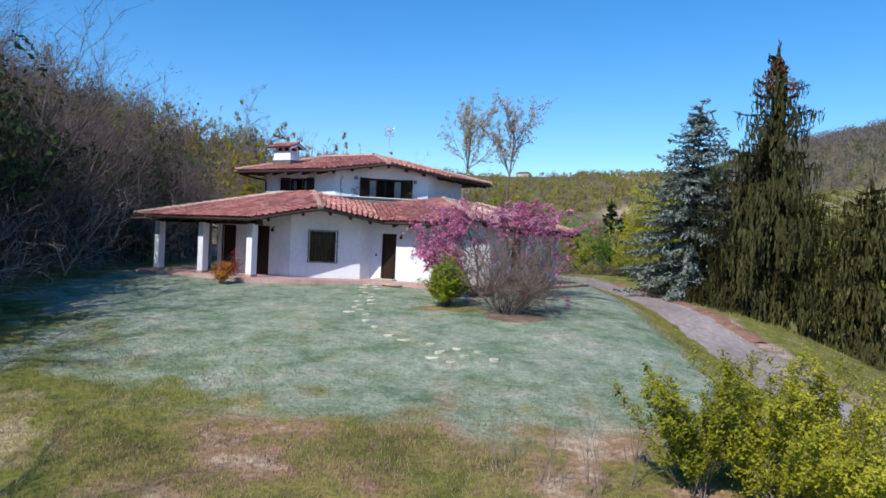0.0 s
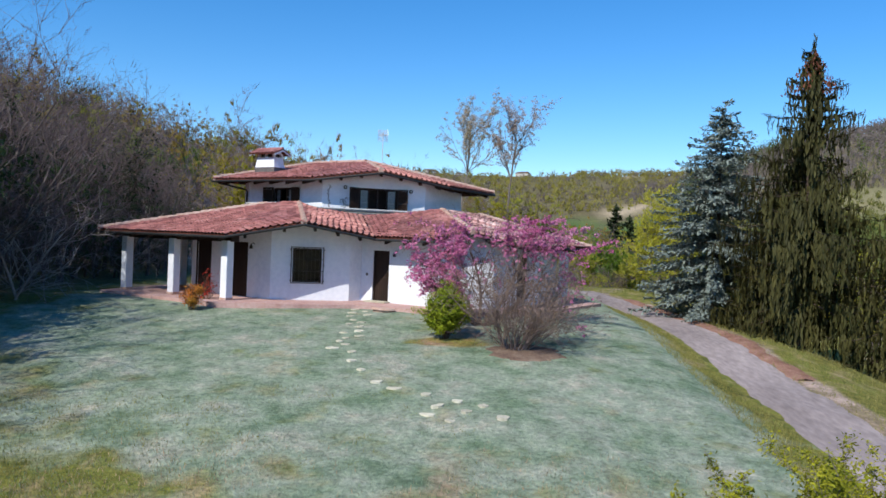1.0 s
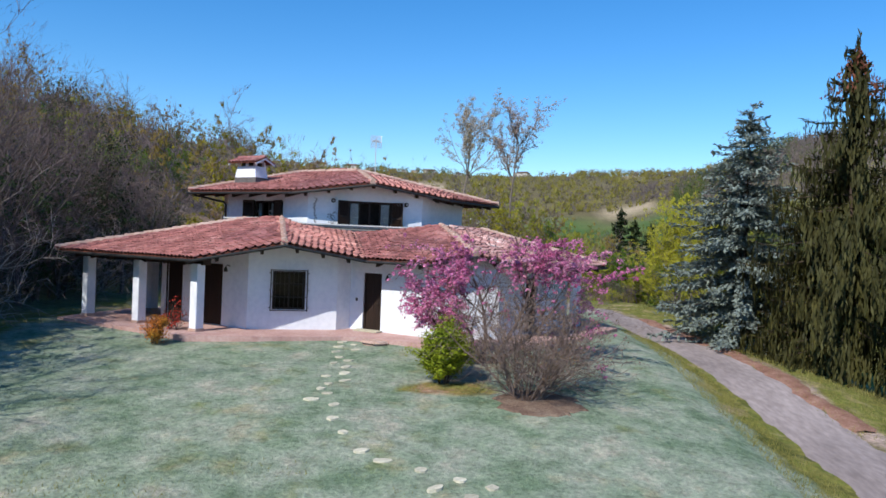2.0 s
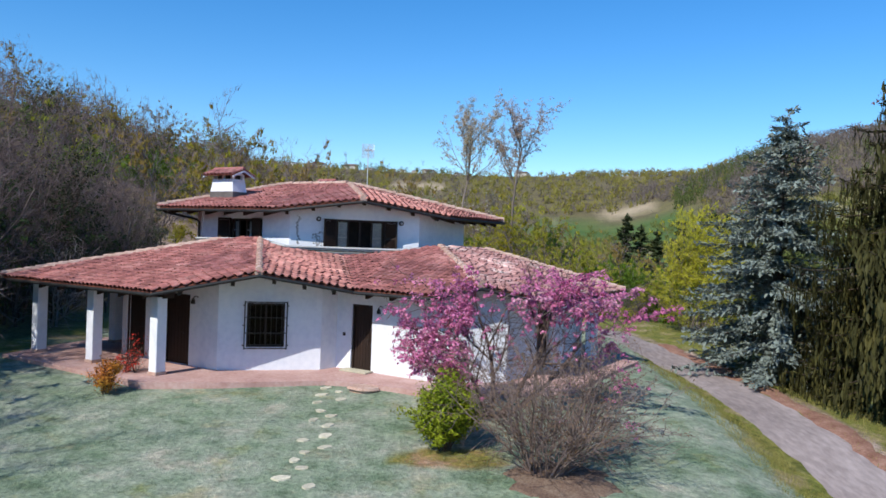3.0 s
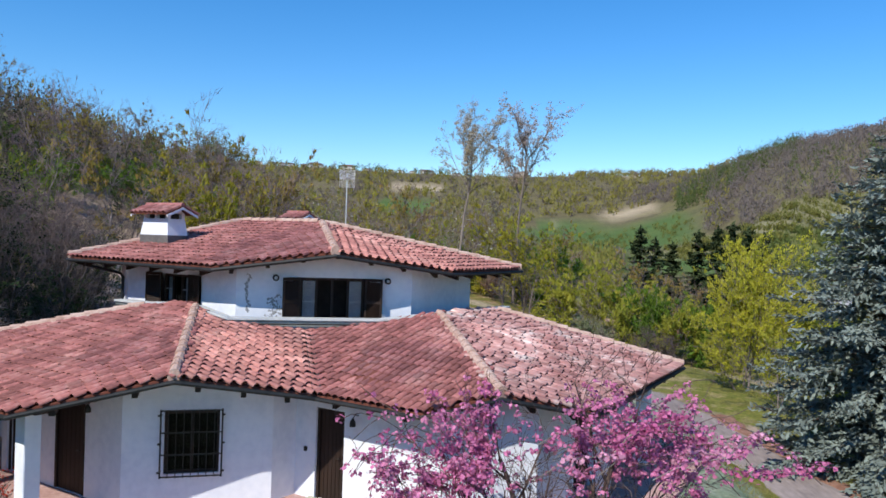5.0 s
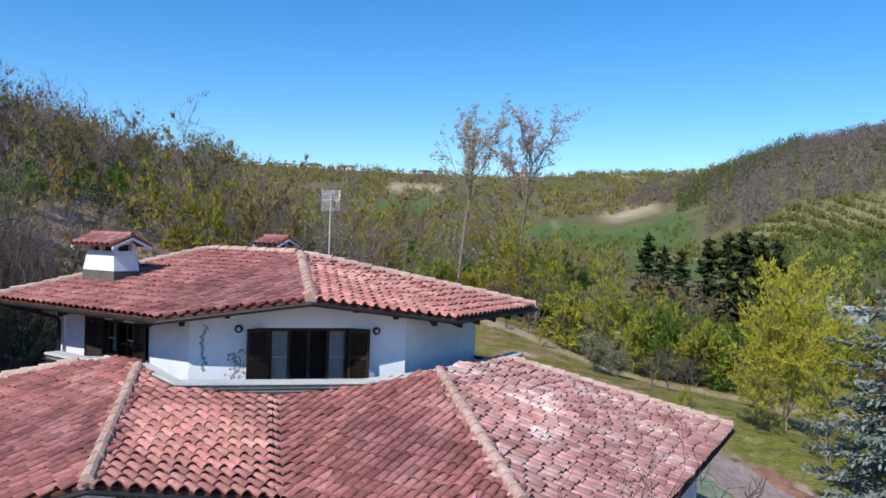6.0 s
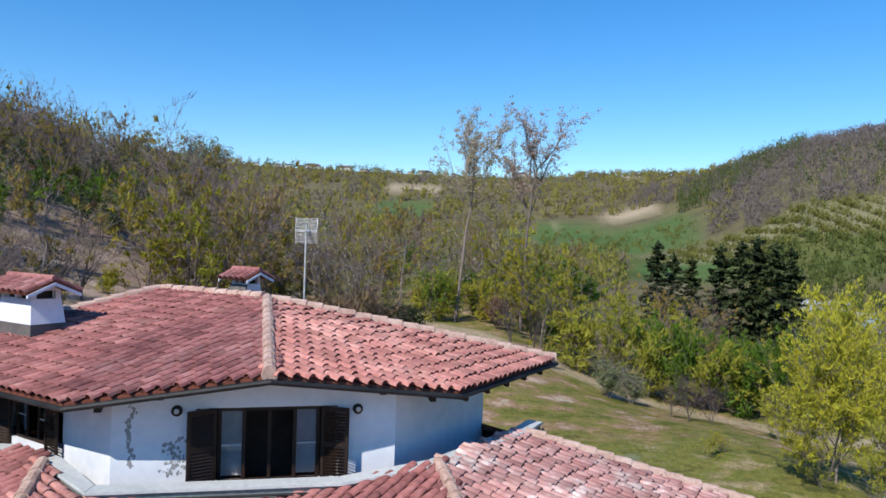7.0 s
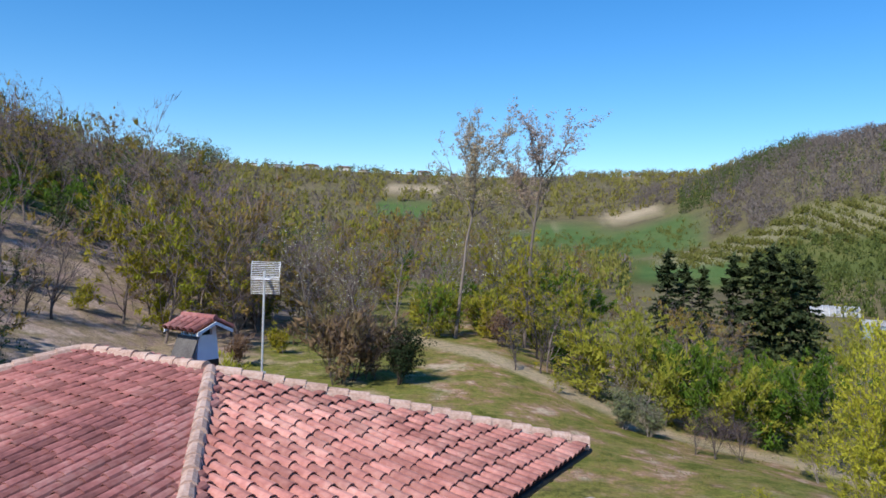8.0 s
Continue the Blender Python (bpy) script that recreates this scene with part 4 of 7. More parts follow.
# ---- chimneys and aerial ----
def chimney(name, p, q, w, d, z0, band, zb, z1, label, flashed=False):
    """Stack with a dark base, white shaft, slotted top and a small tiled gable roof; its ridge runs along the house's left eave."""
    at = Matrix.Translation((p, q, 0)) @ Matrix.Rotation(radians(-45), 4, "Z")
    rot = Matrix.Rotation(radians(-45), 4, "Z")
    bm = bmesh.new()
    k = 0.86
    prism(bm, [at @ Vector((x * w / 2, y * d / 2, band)) for x, y in ((-1, -1), (1, -1), (1, 1), (-1, 1))], [at @ Vector((x * w / 2 * k, y * d / 2 * k, zb)) for x, y in ((-1, -1), (1, -1), (1, 1), (-1, 1))])
    stack = part(name, bm, PLASTER, HOUSE, label)
    bm = bmesh.new()
    box(bm, at @ Vector((0, 0, (z0 + band) / 2)), (w * 1.01, d * 1.01, band - z0), rot)
    part("stack_base", bm, IRON if flashed else CONCRETE, stack, "dark base of the stack")
    for x in (-1, 0, 1):
        for y in (-1, 1):
            bm = bmesh.new()
            box(bm, at @ Vector((x * (w * k / 2 - 0.06), y * (d * k / 2 - 0.06), (zb + z1) / 2)), (0.11, 0.11, z1 - zb), rot)
            part("vent_pier", bm, PLASTER, stack)
    bm = bmesh.new()
    box(bm, at @ Vector((0, 0, (zb + z1) / 2)), (w * k * 0.7, d * k * 0.7, z1 - zb), rot)
    part("flue", bm, IRON, stack, "sooty flue")
    bm = bmesh.new()
    e, up = 0.20, (d / 2 + 0.20) * 0.42
    L = w / 2 + e
    gable = [(-d / 2 * k, z1), (d / 2 * k, z1), (0, z1 + up - 0.06)]
    for x in (-1, 1):
        prism(bm, [at @ Vector((x * w / 2 * k, y, z)) for y, z in gable], [at @ Vector((x * (w / 2 * k - 0.1), y, z)) for y, z in gable])
    part("gable", bm, PLASTER, stack)
    cap = bmesh.new()
    for y in (-1, 1):
        prism(cap, [at @ Vector(v) for v in ((-L, 0, z1 + up - 0.05), (L, 0, z1 + up - 0.05), (L, y * (d / 2 + e), z1 - 0.05), (-L, y * (d / 2 + e), z1 - 0.05))], [at @ Vector(v) for v in ((-L, 0, z1 + up), (L, 0, z1 + up), (L, y * (d / 2 + e), z1), (-L, y * (d / 2 + e), z1))])
    roof = part("chimney_roof", cap, CHANNEL, stack, "small tiled chimney roof")
    n = max(3, round(2 * L / 0.2))
    slope = math.atan2(up, d / 2 + e)
    for y in (-1, 1):
        for i in range(n):
            for row in range(2 if d > 0.5 else 1):
                run = (d / 2 + e) / (2 if d > 0.5 else 1)
                yy = run * (row + 0.5)
                m = at @ Matrix.Translation((-L + 2 * L * (i + 0.5) / n, y * yy, z1 + up - yy * math.tan(slope) + 0.0)) @ Matrix.Rotation(0 if y < 0 else math.pi, 4, "Z") @ Matrix.Rotation(slope, 4, "X") @ Matrix.Translation((0, -0.2, 0.01)) @ Matrix.Diagonal((0.95, run / 0.36, 1, 1))
                t = new("tile", TILE_MESH)
                t.parent = roof
                t.matrix_local = m
    bm = bmesh.new()
    tube(bm, [at @ Vector((-L, 0, z1 + up + 0.02)), at @ Vector((L, 0, z1 + up + 0.02))], 0.075, 10)
    part("ridge_cap", bm, TILES, stack)
    for x in (-1, 1):
        bm = bmesh.new()
        for y in (-1, 1):
            prism(bm, [at @ Vector((x * (L - 0.02), 0, z1 + up - 0.12)), at @ Vector((x * (L + 0.02), 0, z1 + up - 0.12)), at @ Vector((x * (L + 0.02), y * (d / 2 + e), z1 - 0.12)), at @ Vector((x * (L - 0.02), y * (d / 2 + e), z1 - 0.12))],
                  [at @ Vector((x * (L - 0.02), 0, z1 + up - 0.052)), at @ Vector((x * (L + 0.02), 0, z1 + up - 0.052)), at @ Vector((x * (L + 0.02), y * (d / 2 + e), z1 - 0.052)), at @ Vector((x * (L - 0.02), y * (d / 2 + e), z1 - 0.052))])
        part("verge_board", bm, PLASTER, stack, "white verge under the tiles")
    if flashed:
        bm = bmesh.new()
        prism(bm, [at @ Vector(v) for v in ((-w / 2, -d / 2 - 0.42, z0 + 0.45), (w / 2, -d / 2 - 0.42, z0 + 0.45), (w / 2, -d / 2 * k - 0.03, zb - 0.02), (-w / 2, -d / 2 * k - 0.03, zb - 0.02))],
              [at @ Vector(v) for v in ((-w / 2, -d / 2 - 0.38, z0 + 0.45), (w / 2, -d / 2 - 0.38, z0 + 0.45), (w / 2, -d / 2 * k, zb - 0.02), (-w / 2, -d / 2 * k, zb - 0.02))])
        part("flashing", bm, CONCRETE, stack, "grey slanting slab against the stack")


def tile_mesh(name, material, sides=5, length=0.44, r0=0.100, r1=0.073):
    """A barrel tile, wide end down, with the thickness of its lower lip."""
    verts, faces = [], []
    for y, r in ((0.0, r0), (length, r1)):
        for rr in (r, r - 0.016):
            for k in range(sides + 1):
                a = math.pi * k / sides
                verts.append((rr * math.cos(a), y, rr * math.sin(a) * 0.82))
    n = sides + 1
    for k in range(sides):
        faces.append((k, k + 1, 2 * n + k + 1, 2 * n + k))
        faces.append((k + 1, k, n + k, n + k + 1))
    faces.append((0, 2 * n, 3 * n, n)), faces.append((n + sides, 3 * n + sides, 2 * n + sides, sides))
    me = bpy.data.meshes.new(name)
    me.from_pydata(verts, [], faces)
    me.materials.append(material)
    return me


TILE_MESH = tile_mesh("tile", TILE)
PALE_MESH = tile_mesh("pale_tile", PALE_TILE)
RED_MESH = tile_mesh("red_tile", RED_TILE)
chimney("chimney", -1.69, 7.29, 1.28, 0.74, 5.1, 5.90, 6.40, 6.57, "white rendered chimney with a tiled cap")
chimney("chimney", 2.60, 11.35, 0.66, 0.60, 5.0, 5.95, 6.50, 6.66, "white rendered chimney with a tiled cap and a grey slab", True)


def aerial():
    ob = empty("tv_aerial", HOUSE.matrix_world @ Matrix.Translation((3.95, 7.6, 5.9)), "grey grid television aerial on a thin steel mast on the roof", "aerial")
    bm = bmesh.new()
    tube(bm, [(0, 0, -0.6), (0, 0, 2.22)], 0.020, 8)
    part("mast", bm, GALV, ob, "thin steel mast")
    turn = Matrix.Rotation(radians(-8), 4, "Z")
    for sgn in (1, -1):
        bm = bmesh.new()
        tube(bm, [turn @ Vector(v) for v in ((-0.25, 0.20, 2.08 + sgn * 0.30), (-0.25, 0.10, 2.08 + sgn * 0.012), (0.25, 0.10, 2.08 + sgn * 0.012), (0.25, 0.20, 2.08 + sgn * 0.30))], 0.010, 5)
        frame_part = part("reflector", bm, GALV, ob, "wire grid reflector")
        for i in range(9):
            bm = bmesh.new()
            z, y = 2.08 + sgn * (0.03 + i * 0.032), 0.10 + i * 0.012
            tube(bm, [turn @ Vector((-0.25, y, z)), turn @ Vector((0.25, y, z))], 0.0065, 5)
            part("rod", bm, GALV, frame_part)
    bm = bmesh.new()
    tube(bm, [turn @ Vector((0, 0.12, 2.08)), turn @ Vector((0, -0.35, 2.08))], 0.014, 6)
    for i in range(4):
        tube(bm, [turn @ Vector((-0.14, -0.05 - i * 0.09, 2.08)), turn @ Vector((0.14, -0.05 - i * 0.09, 2.08))], 0.006, 5)
    part("boom", bm, GALV, ob)
    bm = bmesh.new()
    box(bm, (0.03, 0, 0.35), (0.08, 0.08, 0.12))
    box(bm, (0, 0, 0.15), (0.06, 0.10, 0.05))
    part("clamp", bm, GALV, ob)


aerial()


# ---- plants ----
def unit(v):
    return v / (np.linalg.norm(v) + 1e-9)


def grow(rng, start, way, length, radius, levels, spread=0.7, ratio=0.62, up=0.12, wob=0.18, kids=(5, 5, 4, 3), droop=0.0, bare=0.25, coarse=False):
    """Limbs of a tree: arrays of segments and of twig places (place, direction)."""
    segs, tips = [], []

    def go(p, d, L, r, lv):
        n = 1 if lv >= levels and coarse else (7, 4, 3, 2, 2)[min(lv, 4)]
        kid = []
        for i in range(n):
            bend = np.array([0, 0, up if lv < 2 else up - droop])
            d = unit(d + rng.normal(0, wob, 3) * (0.5 if lv == 0 else 1) + bend)
            q = p + d * L / n
            r1 = r * (1 - 0.75 / n)
            segs.append((p, q, r, r1, 9 if lv >= levels and coarse else lv))
            if lv >= levels - 1:
                tips.append((q, d))
            p, r = q, r1
            if (i + 1) / n > (bare if lv == 0 else 0.15):
                kid.append((p.copy(), d.copy(), r, (i + 1) / n))
        if lv < levels and kid:
            m = kids[min(lv, len(kids) - 1)]
            for j in range(m):
                q, e, rr, f = kid[int(j * len(kid) / m) % len(kid)] if lv else kid[j % len(kid)]
                side = unit(np.cross(e, rng.normal(0, 1, 3)))
                a = spread * rng.uniform(0.7, 1.25)
                go(q, unit(e * math.cos(a) + side * math.sin(a)), L * ratio * rng.uniform(0.75, 1.2) * (1.15 - 0.35 * f if lv == 0 else 1), rr * rng.uniform(0.5, 0.72), lv + 1)

    go(np.array(start, float), unit(np.array(way, float)), length, radius, 0)
    return segs, tips


def limb_mesh(segs, least=0.006):
    """Tubes for all the limbs: six sides for the stout ones, three for branches, and spikes for the last twigs."""
    vs, fs, at = [], [], 0
    spikes = [s for s in segs if s[4] >= 9]
    segs = [s for s in segs if s[4] < 9]
    for sides, pick in ((6, lambda s: s[4] < 1), (3, lambda s: s[4] >= 1)):
        grp = [s for s in segs if pick(s)]
        if not grp:
            continue
        p, q = np.array([s[0] for s in grp]), np.array([s[1] for s in grp])
        r0, r1 = np.maximum([s[2] for s in grp], least), np.maximum([s[3] for s in grp], least * 0.8)
        d = q - p
        d /= np.linalg.norm(d, axis=1, keepdims=True) + 1e-9
        ref = np.where(np.abs(d[:, 2:3]) > 0.9, [[1.0, 0, 0]], [[0, 0, 1.0]])
        a = np.cross(d, ref)
        a /= np.linalg.norm(a, axis=1, keepdims=True)
        b = np.cross(d, a)
        ang = np.arange(sides) * math.tau / sides
        ring = np.cos(ang)[None, :, None] * a[:, None] + np.sin(ang)[None, :, None] * b[:, None]
        v = np.concatenate([p[:, None] + ring * r0[:, None, None], q[:, None] + ring * r1[:, None, None]], 1)
        n = len(grp)
        k = np.arange(sides)
        f = np.stack([k, (k + 1) % sides, sides + (k + 1) % sides, sides + k], -1)
        fs.append((f[None] + (np.arange(n) * 2 * sides)[:, None, None]).reshape(-1, 4) + at)
        vs.append(v.reshape(-1, 3))
        at += n * 2 * sides
    fs = np.concatenate(fs)
    if not spikes:
        return np.concatenate(vs), fs
    p, q = np.array([s[0] for s in spikes]), np.array([s[1] for s in spikes])
    r = np.maximum([s[2] for s in spikes], least * 1.1)[:, None]
    d = q - p
    d /= np.linalg.norm(d, axis=1, keepdims=True) + 1e-9
    a = np.cross(d, np.where(np.abs(d[:, 2:3]) > 0.9, [[1.0, 0, 0]], [[0, 0, 1.0]]))
    a /= np.linalg.norm(a, axis=1, keepdims=True)
    b = np.cross(d, a)
    v = np.stack([p + a * r, p - a * r * 0.5 + b * r * 0.87, p - a * r * 0.5 - b * r * 0.87, q], 1)
    k = np.arange(len(p))[:, None] * 4 + at
    tri = np.concatenate([k + [[0, 1, 3]], k + [[1, 2, 3]], k + [[2, 0, 3]]])
    vs.append(v.reshape(-1, 3))
    return np.concatenate(vs), np.concatenate([fs[:, [0, 1, 2]], fs[:, [0, 2, 3]], tri])


def leaf_mesh(rng, centres, size, aspect=0.6, hang=0.0, curl=0.25, out=None, way=None, loose=0.55, single=False):
    """A small folded blade of two faces at each place. out: the sides that the blades turn outwards; way: the directions they run along."""
    c = np.asarray(centres)
    n = len(c)
    if way is None:
        d = rng.normal(0, 1, (n, 3))
    else:
        d = np.asarray(way) + rng.normal(0, loose, (n, 3))
    d[:, 2] -= hang * 2
    side = rng.normal(0, 1, (n, 3))
    if out is not None:
        side = np.asarray(out) + rng.normal(0, loose, (n, 3))
        if way is None:
            d = np.cross(side, d)
    d /= np.linalg.norm(d, axis=1, keepdims=True) + 1e-9
    s = np.cross(d, side)
    s /= np.linalg.norm(s, axis=1, keepdims=True) + 1e-9
    up = np.cross(s, d)
    z = (size * rng.uniform(0.6, 1.3, n))[:, None]
    if single or aspect < 0.1 or (size >= 0.15 and way is None):
        v = np.stack([c - d * z * 0.5 - s * z * aspect * 0.5, c - d * z * 0.5 + s * z * aspect * 0.5, c + d * z * 0.5], 1)
        return v.reshape(-1, 3), np.arange(n * 3).reshape(-1, 3)
    v = np.stack([c - d * z * 0.5, c + s * z * aspect * 0.5 + up * z * curl * 0.3, c + d * z * 0.5, c - s * z * aspect * 0.5 + up * z * curl * 0.3], 1)
    i = np.arange(n)[:, None] * 4
    return v.reshape(-1, 3), np.concatenate([i + [[0, 1, 2]], i + [[0, 2, 3]]])


def joined(*meshes):
    """Several (places, triangles) as one."""
    vs, fs, at = [], [], 0
    for v, f in meshes:
        vs.append(v), fs.append(f + at)
        at += len(v)
    return np.concatenate(vs), np.concatenate(fs)


def clumps(rng, centres, per, radius, lift=0.55):
    """Places in a round clump about each centre, most of them near its skin, and the outward side of each."""
    c = np.repeat(np.asarray(centres), per, 0)
    d = rng.normal(0, 1, (len(c), 3))
    d /= np.linalg.norm(d, axis=1, keepdims=True)
    r = np.repeat(radius * rng.uniform(0.6, 1.35, len(centres)), per)[:, None] * rng.random((len(c), 1)) ** 0.45
    return c + d * r * [1, 1, 0.75], d + [0, 0, lift]


def plant(name, rng, segs, leaves, bark, leaf, label, category="tree", trunk="trunk", crown="crown", least=0.006):
    ob = empty(name, Matrix(), label, category)
    v, f = limb_mesh(segs, least)
    quick(trunk, v, f, bark, ob)
    if leaves is not None:
        quick(crown, leaves[0], leaves[1], leaf, ob)
    return ob


def around(rng, tips, per, radius, keep=1.0):
    pts = np.array([t[0] for t in tips])
    pts = pts[rng.random(len(pts)) < keep]
    return np.repeat(pts, per, 0) + np.clip(rng.normal(0, radius, (len(pts) * per, 3)), -1.3 * radius, 1.3 * radius)


def broadleaf(seed, name, height, bark, leaf, label, per=0, size=0.12, scatter=0.2, levels=4, kids=(9, 5, 4, 3), spread=0.65, keep=1.0, thick=0.011, bare=0.2, up=0.10, stems=1, ratio=0.6, wob=0.18, least=0.006, coarse=False, aspect=0.6, twigs=0, twig=0.5, low=0.0, brush=False):
    """A tree of limbs, leaf clumps at a share of the branch ends, and sprays of fine twigs along the branches' own way."""
    rng = np.random.default_rng(seed)
    segs, tips = [], []
    for k in range(stems):
        lean = rng.normal(0, 0.06 if stems == 1 else 0.32, 3)
        s, t = grow(rng, (rng.normal(0, 0.1) if stems > 1 else 0, rng.normal(0, 0.1) if stems > 1 else 0, -0.2), (lean[0], lean[1], 1), height * (0.72 if stems == 1 else rng.uniform(0.5, 0.68)), height * thick / math.sqrt(stems), levels, spread, ratio, up, wob, kids, bare=bare, coarse=coarse)
        segs += s
        tips += t
    pts, ways = np.array([t[0] for t in tips]), np.array([t[1] for t in tips])
    leaves = None
    if per:
        pick = pts[(rng.random(len(pts)) < keep) & (pts[:, 2] > low * height)]
        c, out = clumps(rng, pick, per, scatter)
        mid = np.array([0, 0, height * 0.5])
        away = (c - mid) / height
        leaves = leaf_mesh(rng, c, size, aspect, 0.0, 0.25, out * 0.7 + away * 1.2, away * 1.3 + [0, 0, 0.55] if brush else None, 0.45, brush)
    ob = plant(name, rng, segs, leaves, bark, leaf, label, least=least)
    if twigs:
        n = len(pts) * twigs
        w = np.repeat(ways, twigs, 0) + rng.normal(0, 0.5, (n, 3)) + [0, 0, 0.06]
        w /= np.linalg.norm(w, axis=1, keepdims=True)
        length = twig * rng.uniform(0.5, 1.3, (n, 1))
        v, f = leaf_mesh(rng, np.repeat(pts, twigs, 0) + w * length * 0.45 + rng.normal(0, 0.14, (n, 3)), twig, 0.030 if least < 0.013 else 0.06, way=w, loose=0.05)
        quick("twig_spray", v, f, leaf if leaf in (LEAF_TWIG, NEAR_TWIG) else LEAF_TWIG, ob, "fine mauve-grey twigs", "stuff")
    return ob


def conifer(seed, name, height, spread, bark, leaf, label, rows=34, hang=0.5, blade=0.30, density=1.0, bottom=0.06, gaps=0.12):
    """Whorled boughs: with hang, long streamers drop from them; without, they carry flat side sprays of needles."""
    rng = np.random.default_rng(seed)
    segs = [((np.array([0, 0, -0.3 + height * i / 12])), np.array([0, 0, -0.3 + height * (i + 1) / 12]), height * 0.015 * (1 - i / 13), height * 0.015 * (1 - (i + 1) / 13), 0) for i in range(12)]
    spots, ways, outs = [], [], []

    def spray(c, w, o):
        spots.append(c), ways.append(np.broadcast_to(w, c.shape)), outs.append(np.broadcast_to(o, c.shape))

    for i in range(rows):
        f = bottom + (1 - bottom) * (i / rows) ** 0.95
        z = height * f
        reach = spread * (1 - f) ** (0.80 if hang > 0.7 else 0.74) * rng.uniform(0.80, 1.10) * min(1.0, 0.5 + 2.6 * f) + 0.15
        n = int(rng.integers(6, 9)) if f < 0.85 else 5
        a0 = rng.uniform(0, math.tau)
        for k in range(n):
            if rng.random() < gaps:
                continue
            a = a0 + math.tau * k / n + rng.normal(0, 0.2)
            L = reach * (rng.uniform(0.62, 1.22) if hang > 0.7 else rng.uniform(0.78, 1.12))
            zz = z + rng.normal(0, 0.12 if hang > 0.7 else 0.4)
            lift = (0.55 if hang > 0.7 else 0.42) * (f - 0.30)
            radial, lateral = np.array([math.cos(a), math.sin(a), 0]), np.array([-math.sin(a), math.cos(a), 0])
            p, m = np.array([0, 0, zz]), 6
            for j in range(m):
                t = (j + 1) / m
                q = radial * L * t + np.array([0, 0, zz + L * (lift * t - 0.40 * t * t + (0.30 if hang > 0.7 else 0.24) * t ** 4)])
                segs.append((p, q, 0.024 * (1 - t) + 0.012, 0.02 * (1 - t) + 0.006, 2))
                ahead = unit(q - p)
                if hang > 0.7:
                    for u in range(max(1, int(L / m / 0.13 * density))):
                        if rng.random() < 0.12:
                            continue
                        top = p + (q - p) * rng.random() + lateral * rng.normal(0, 0.06 + 0.075 * L)
                        drop = rng.uniform(0.35, 1.0) * (0.45 + 0.55 * t) * hang * (1.15 - 0.75 * f)
                        cnt = max(4, int(drop / 0.12))
                        c = top + rng.normal(0, 0.032, (cnt, 3))
                        c[:, 2] -= np.linspace(0.02, drop, cnt)
                        spray(c, np.array([0, 0, -1.0]), radial * 0.8 + np.array([0, 0, 0.35]))
                    spray(p + (q - p) * rng.random((4, 1)) + rng.normal(0, 0.05, (4, 3)), ahead, np.array([0, 0, 1.0]))
                else:
                    for u in range(max(2, int(L / m / 0.11 * density))):
                        w = rng.random()
                        o = p + (q - p) * w
                        sgn = rng.choice((-1, 1))
                        e = unit(ahead * 0.75 + lateral * sgn * rng.uniform(0.25, 1.0) + np.array([0, 0, rng.uniform(-0.6, 0.4)]))
                        l = (0.10 + 0.26 * L * (1 - t) ** 0.8 * (0.3 + 0.7 * t)) * rng.uniform(0.5, 1.25) + 0.14
                        cnt = max(3, int(l / 0.075))
                        c = o + e * (l * np.linspace(0.1, 1, cnt))[:, None] + rng.normal(0, 0.035, (cnt, 3))
                        c[:, 2] += 0.03 * np.sin(np.linspace(0, 3, cnt))
                        spray(c, e, np.array([0, 0, 1.0]) + radial * 0.35)
                p = q
    spray(np.array([0, 0, height]) + rng.normal(0, 1, (30, 3)) * [0.05, 0.05, 0.25], np.array([0, 0, 1.0]), np.array([0.3, -1.0, 0.4]))
    leaves = leaf_mesh(rng, np.concatenate(spots), blade, 0.24 if hang > 0.7 else 0.42, 0.0, 0.25, np.concatenate(outs), np.concatenate(ways), 0.16 if hang > 0.7 else 0.42, single=blade > 0.5)
    ob = plant(name, rng, segs, leaves, bark, leaf, label)
    if hang > 0.7 and height > 12:
        n = 520
        z = height * (1 - 0.15 * rng.random(n) ** 0.8)
        a, r = rng.uniform(0, math.tau, n), (height - z) * 0.62 * rng.uniform(0.4, 1.05, n) + 0.06
        v, f = leaf_mesh(rng, np.stack([r * np.cos(a), r * np.sin(a), z - 0.05], -1), 0.145, 0.5, 1.5)
        quick("cone_mass", v, f, CONE, ob, "reddish-brown cones near the tip", "stuff")
    return ob


def put(ob, x, y, scale=1.0, turn=0.0, tilt=0.0, sink=0.0):
    return pose(x, y, gz(x, y) - sink, tilt, 0, turn) @ Matrix.Scale(scale, 4)


def place_first(ob, x, y, scale=1.0, turn=0.0):
    ob.matrix_world = put(ob, x, y, scale, turn)
    return ob


def repeat(ob, x, y, scale, turn):
    c = copy_thing(ob, put(ob, x, y, 1.0, turn))
    c.scale = (scale, scale, scale)
    return c


# single trees near the house
place_first(conifer(3, "blue_spruce", 10.2, 4.7, BARKD, NEEDLEB, "blue-grey spruce beside the drive", 38, 0.2, 0.22, 1.9, 0.05, 0.05), 12.9, 39.6, 1.0, 20)
place_first(conifer(5, "norway_spruce", 12.5, 4.7, BARKD, NEEDLE, "tall olive-green spruce with drooping boughs", 28, 1.35, 0.36, 1.5, 0.13, 0.3), 14.9, 34.6, 1.0, 70)
place_first(conifer(6, "norway_spruce", 8.8, 4.2, BARKD, NEEDLE, "olive-green spruce with drooping boughs on the bank", 21, 1.3, 0.36, 1.5, 0.14, 0.28), 15.2, 36.0, 1.0, 10)
place_first(conifer(8, "norway_spruce", 7.8, 5.2, BARKD, NEEDLE, "broad drooping spruce on the bank", 18, 1.3, 0.36, 1.5, 0.12, 0.28), 18.6, 33.0, 1.0, 200)


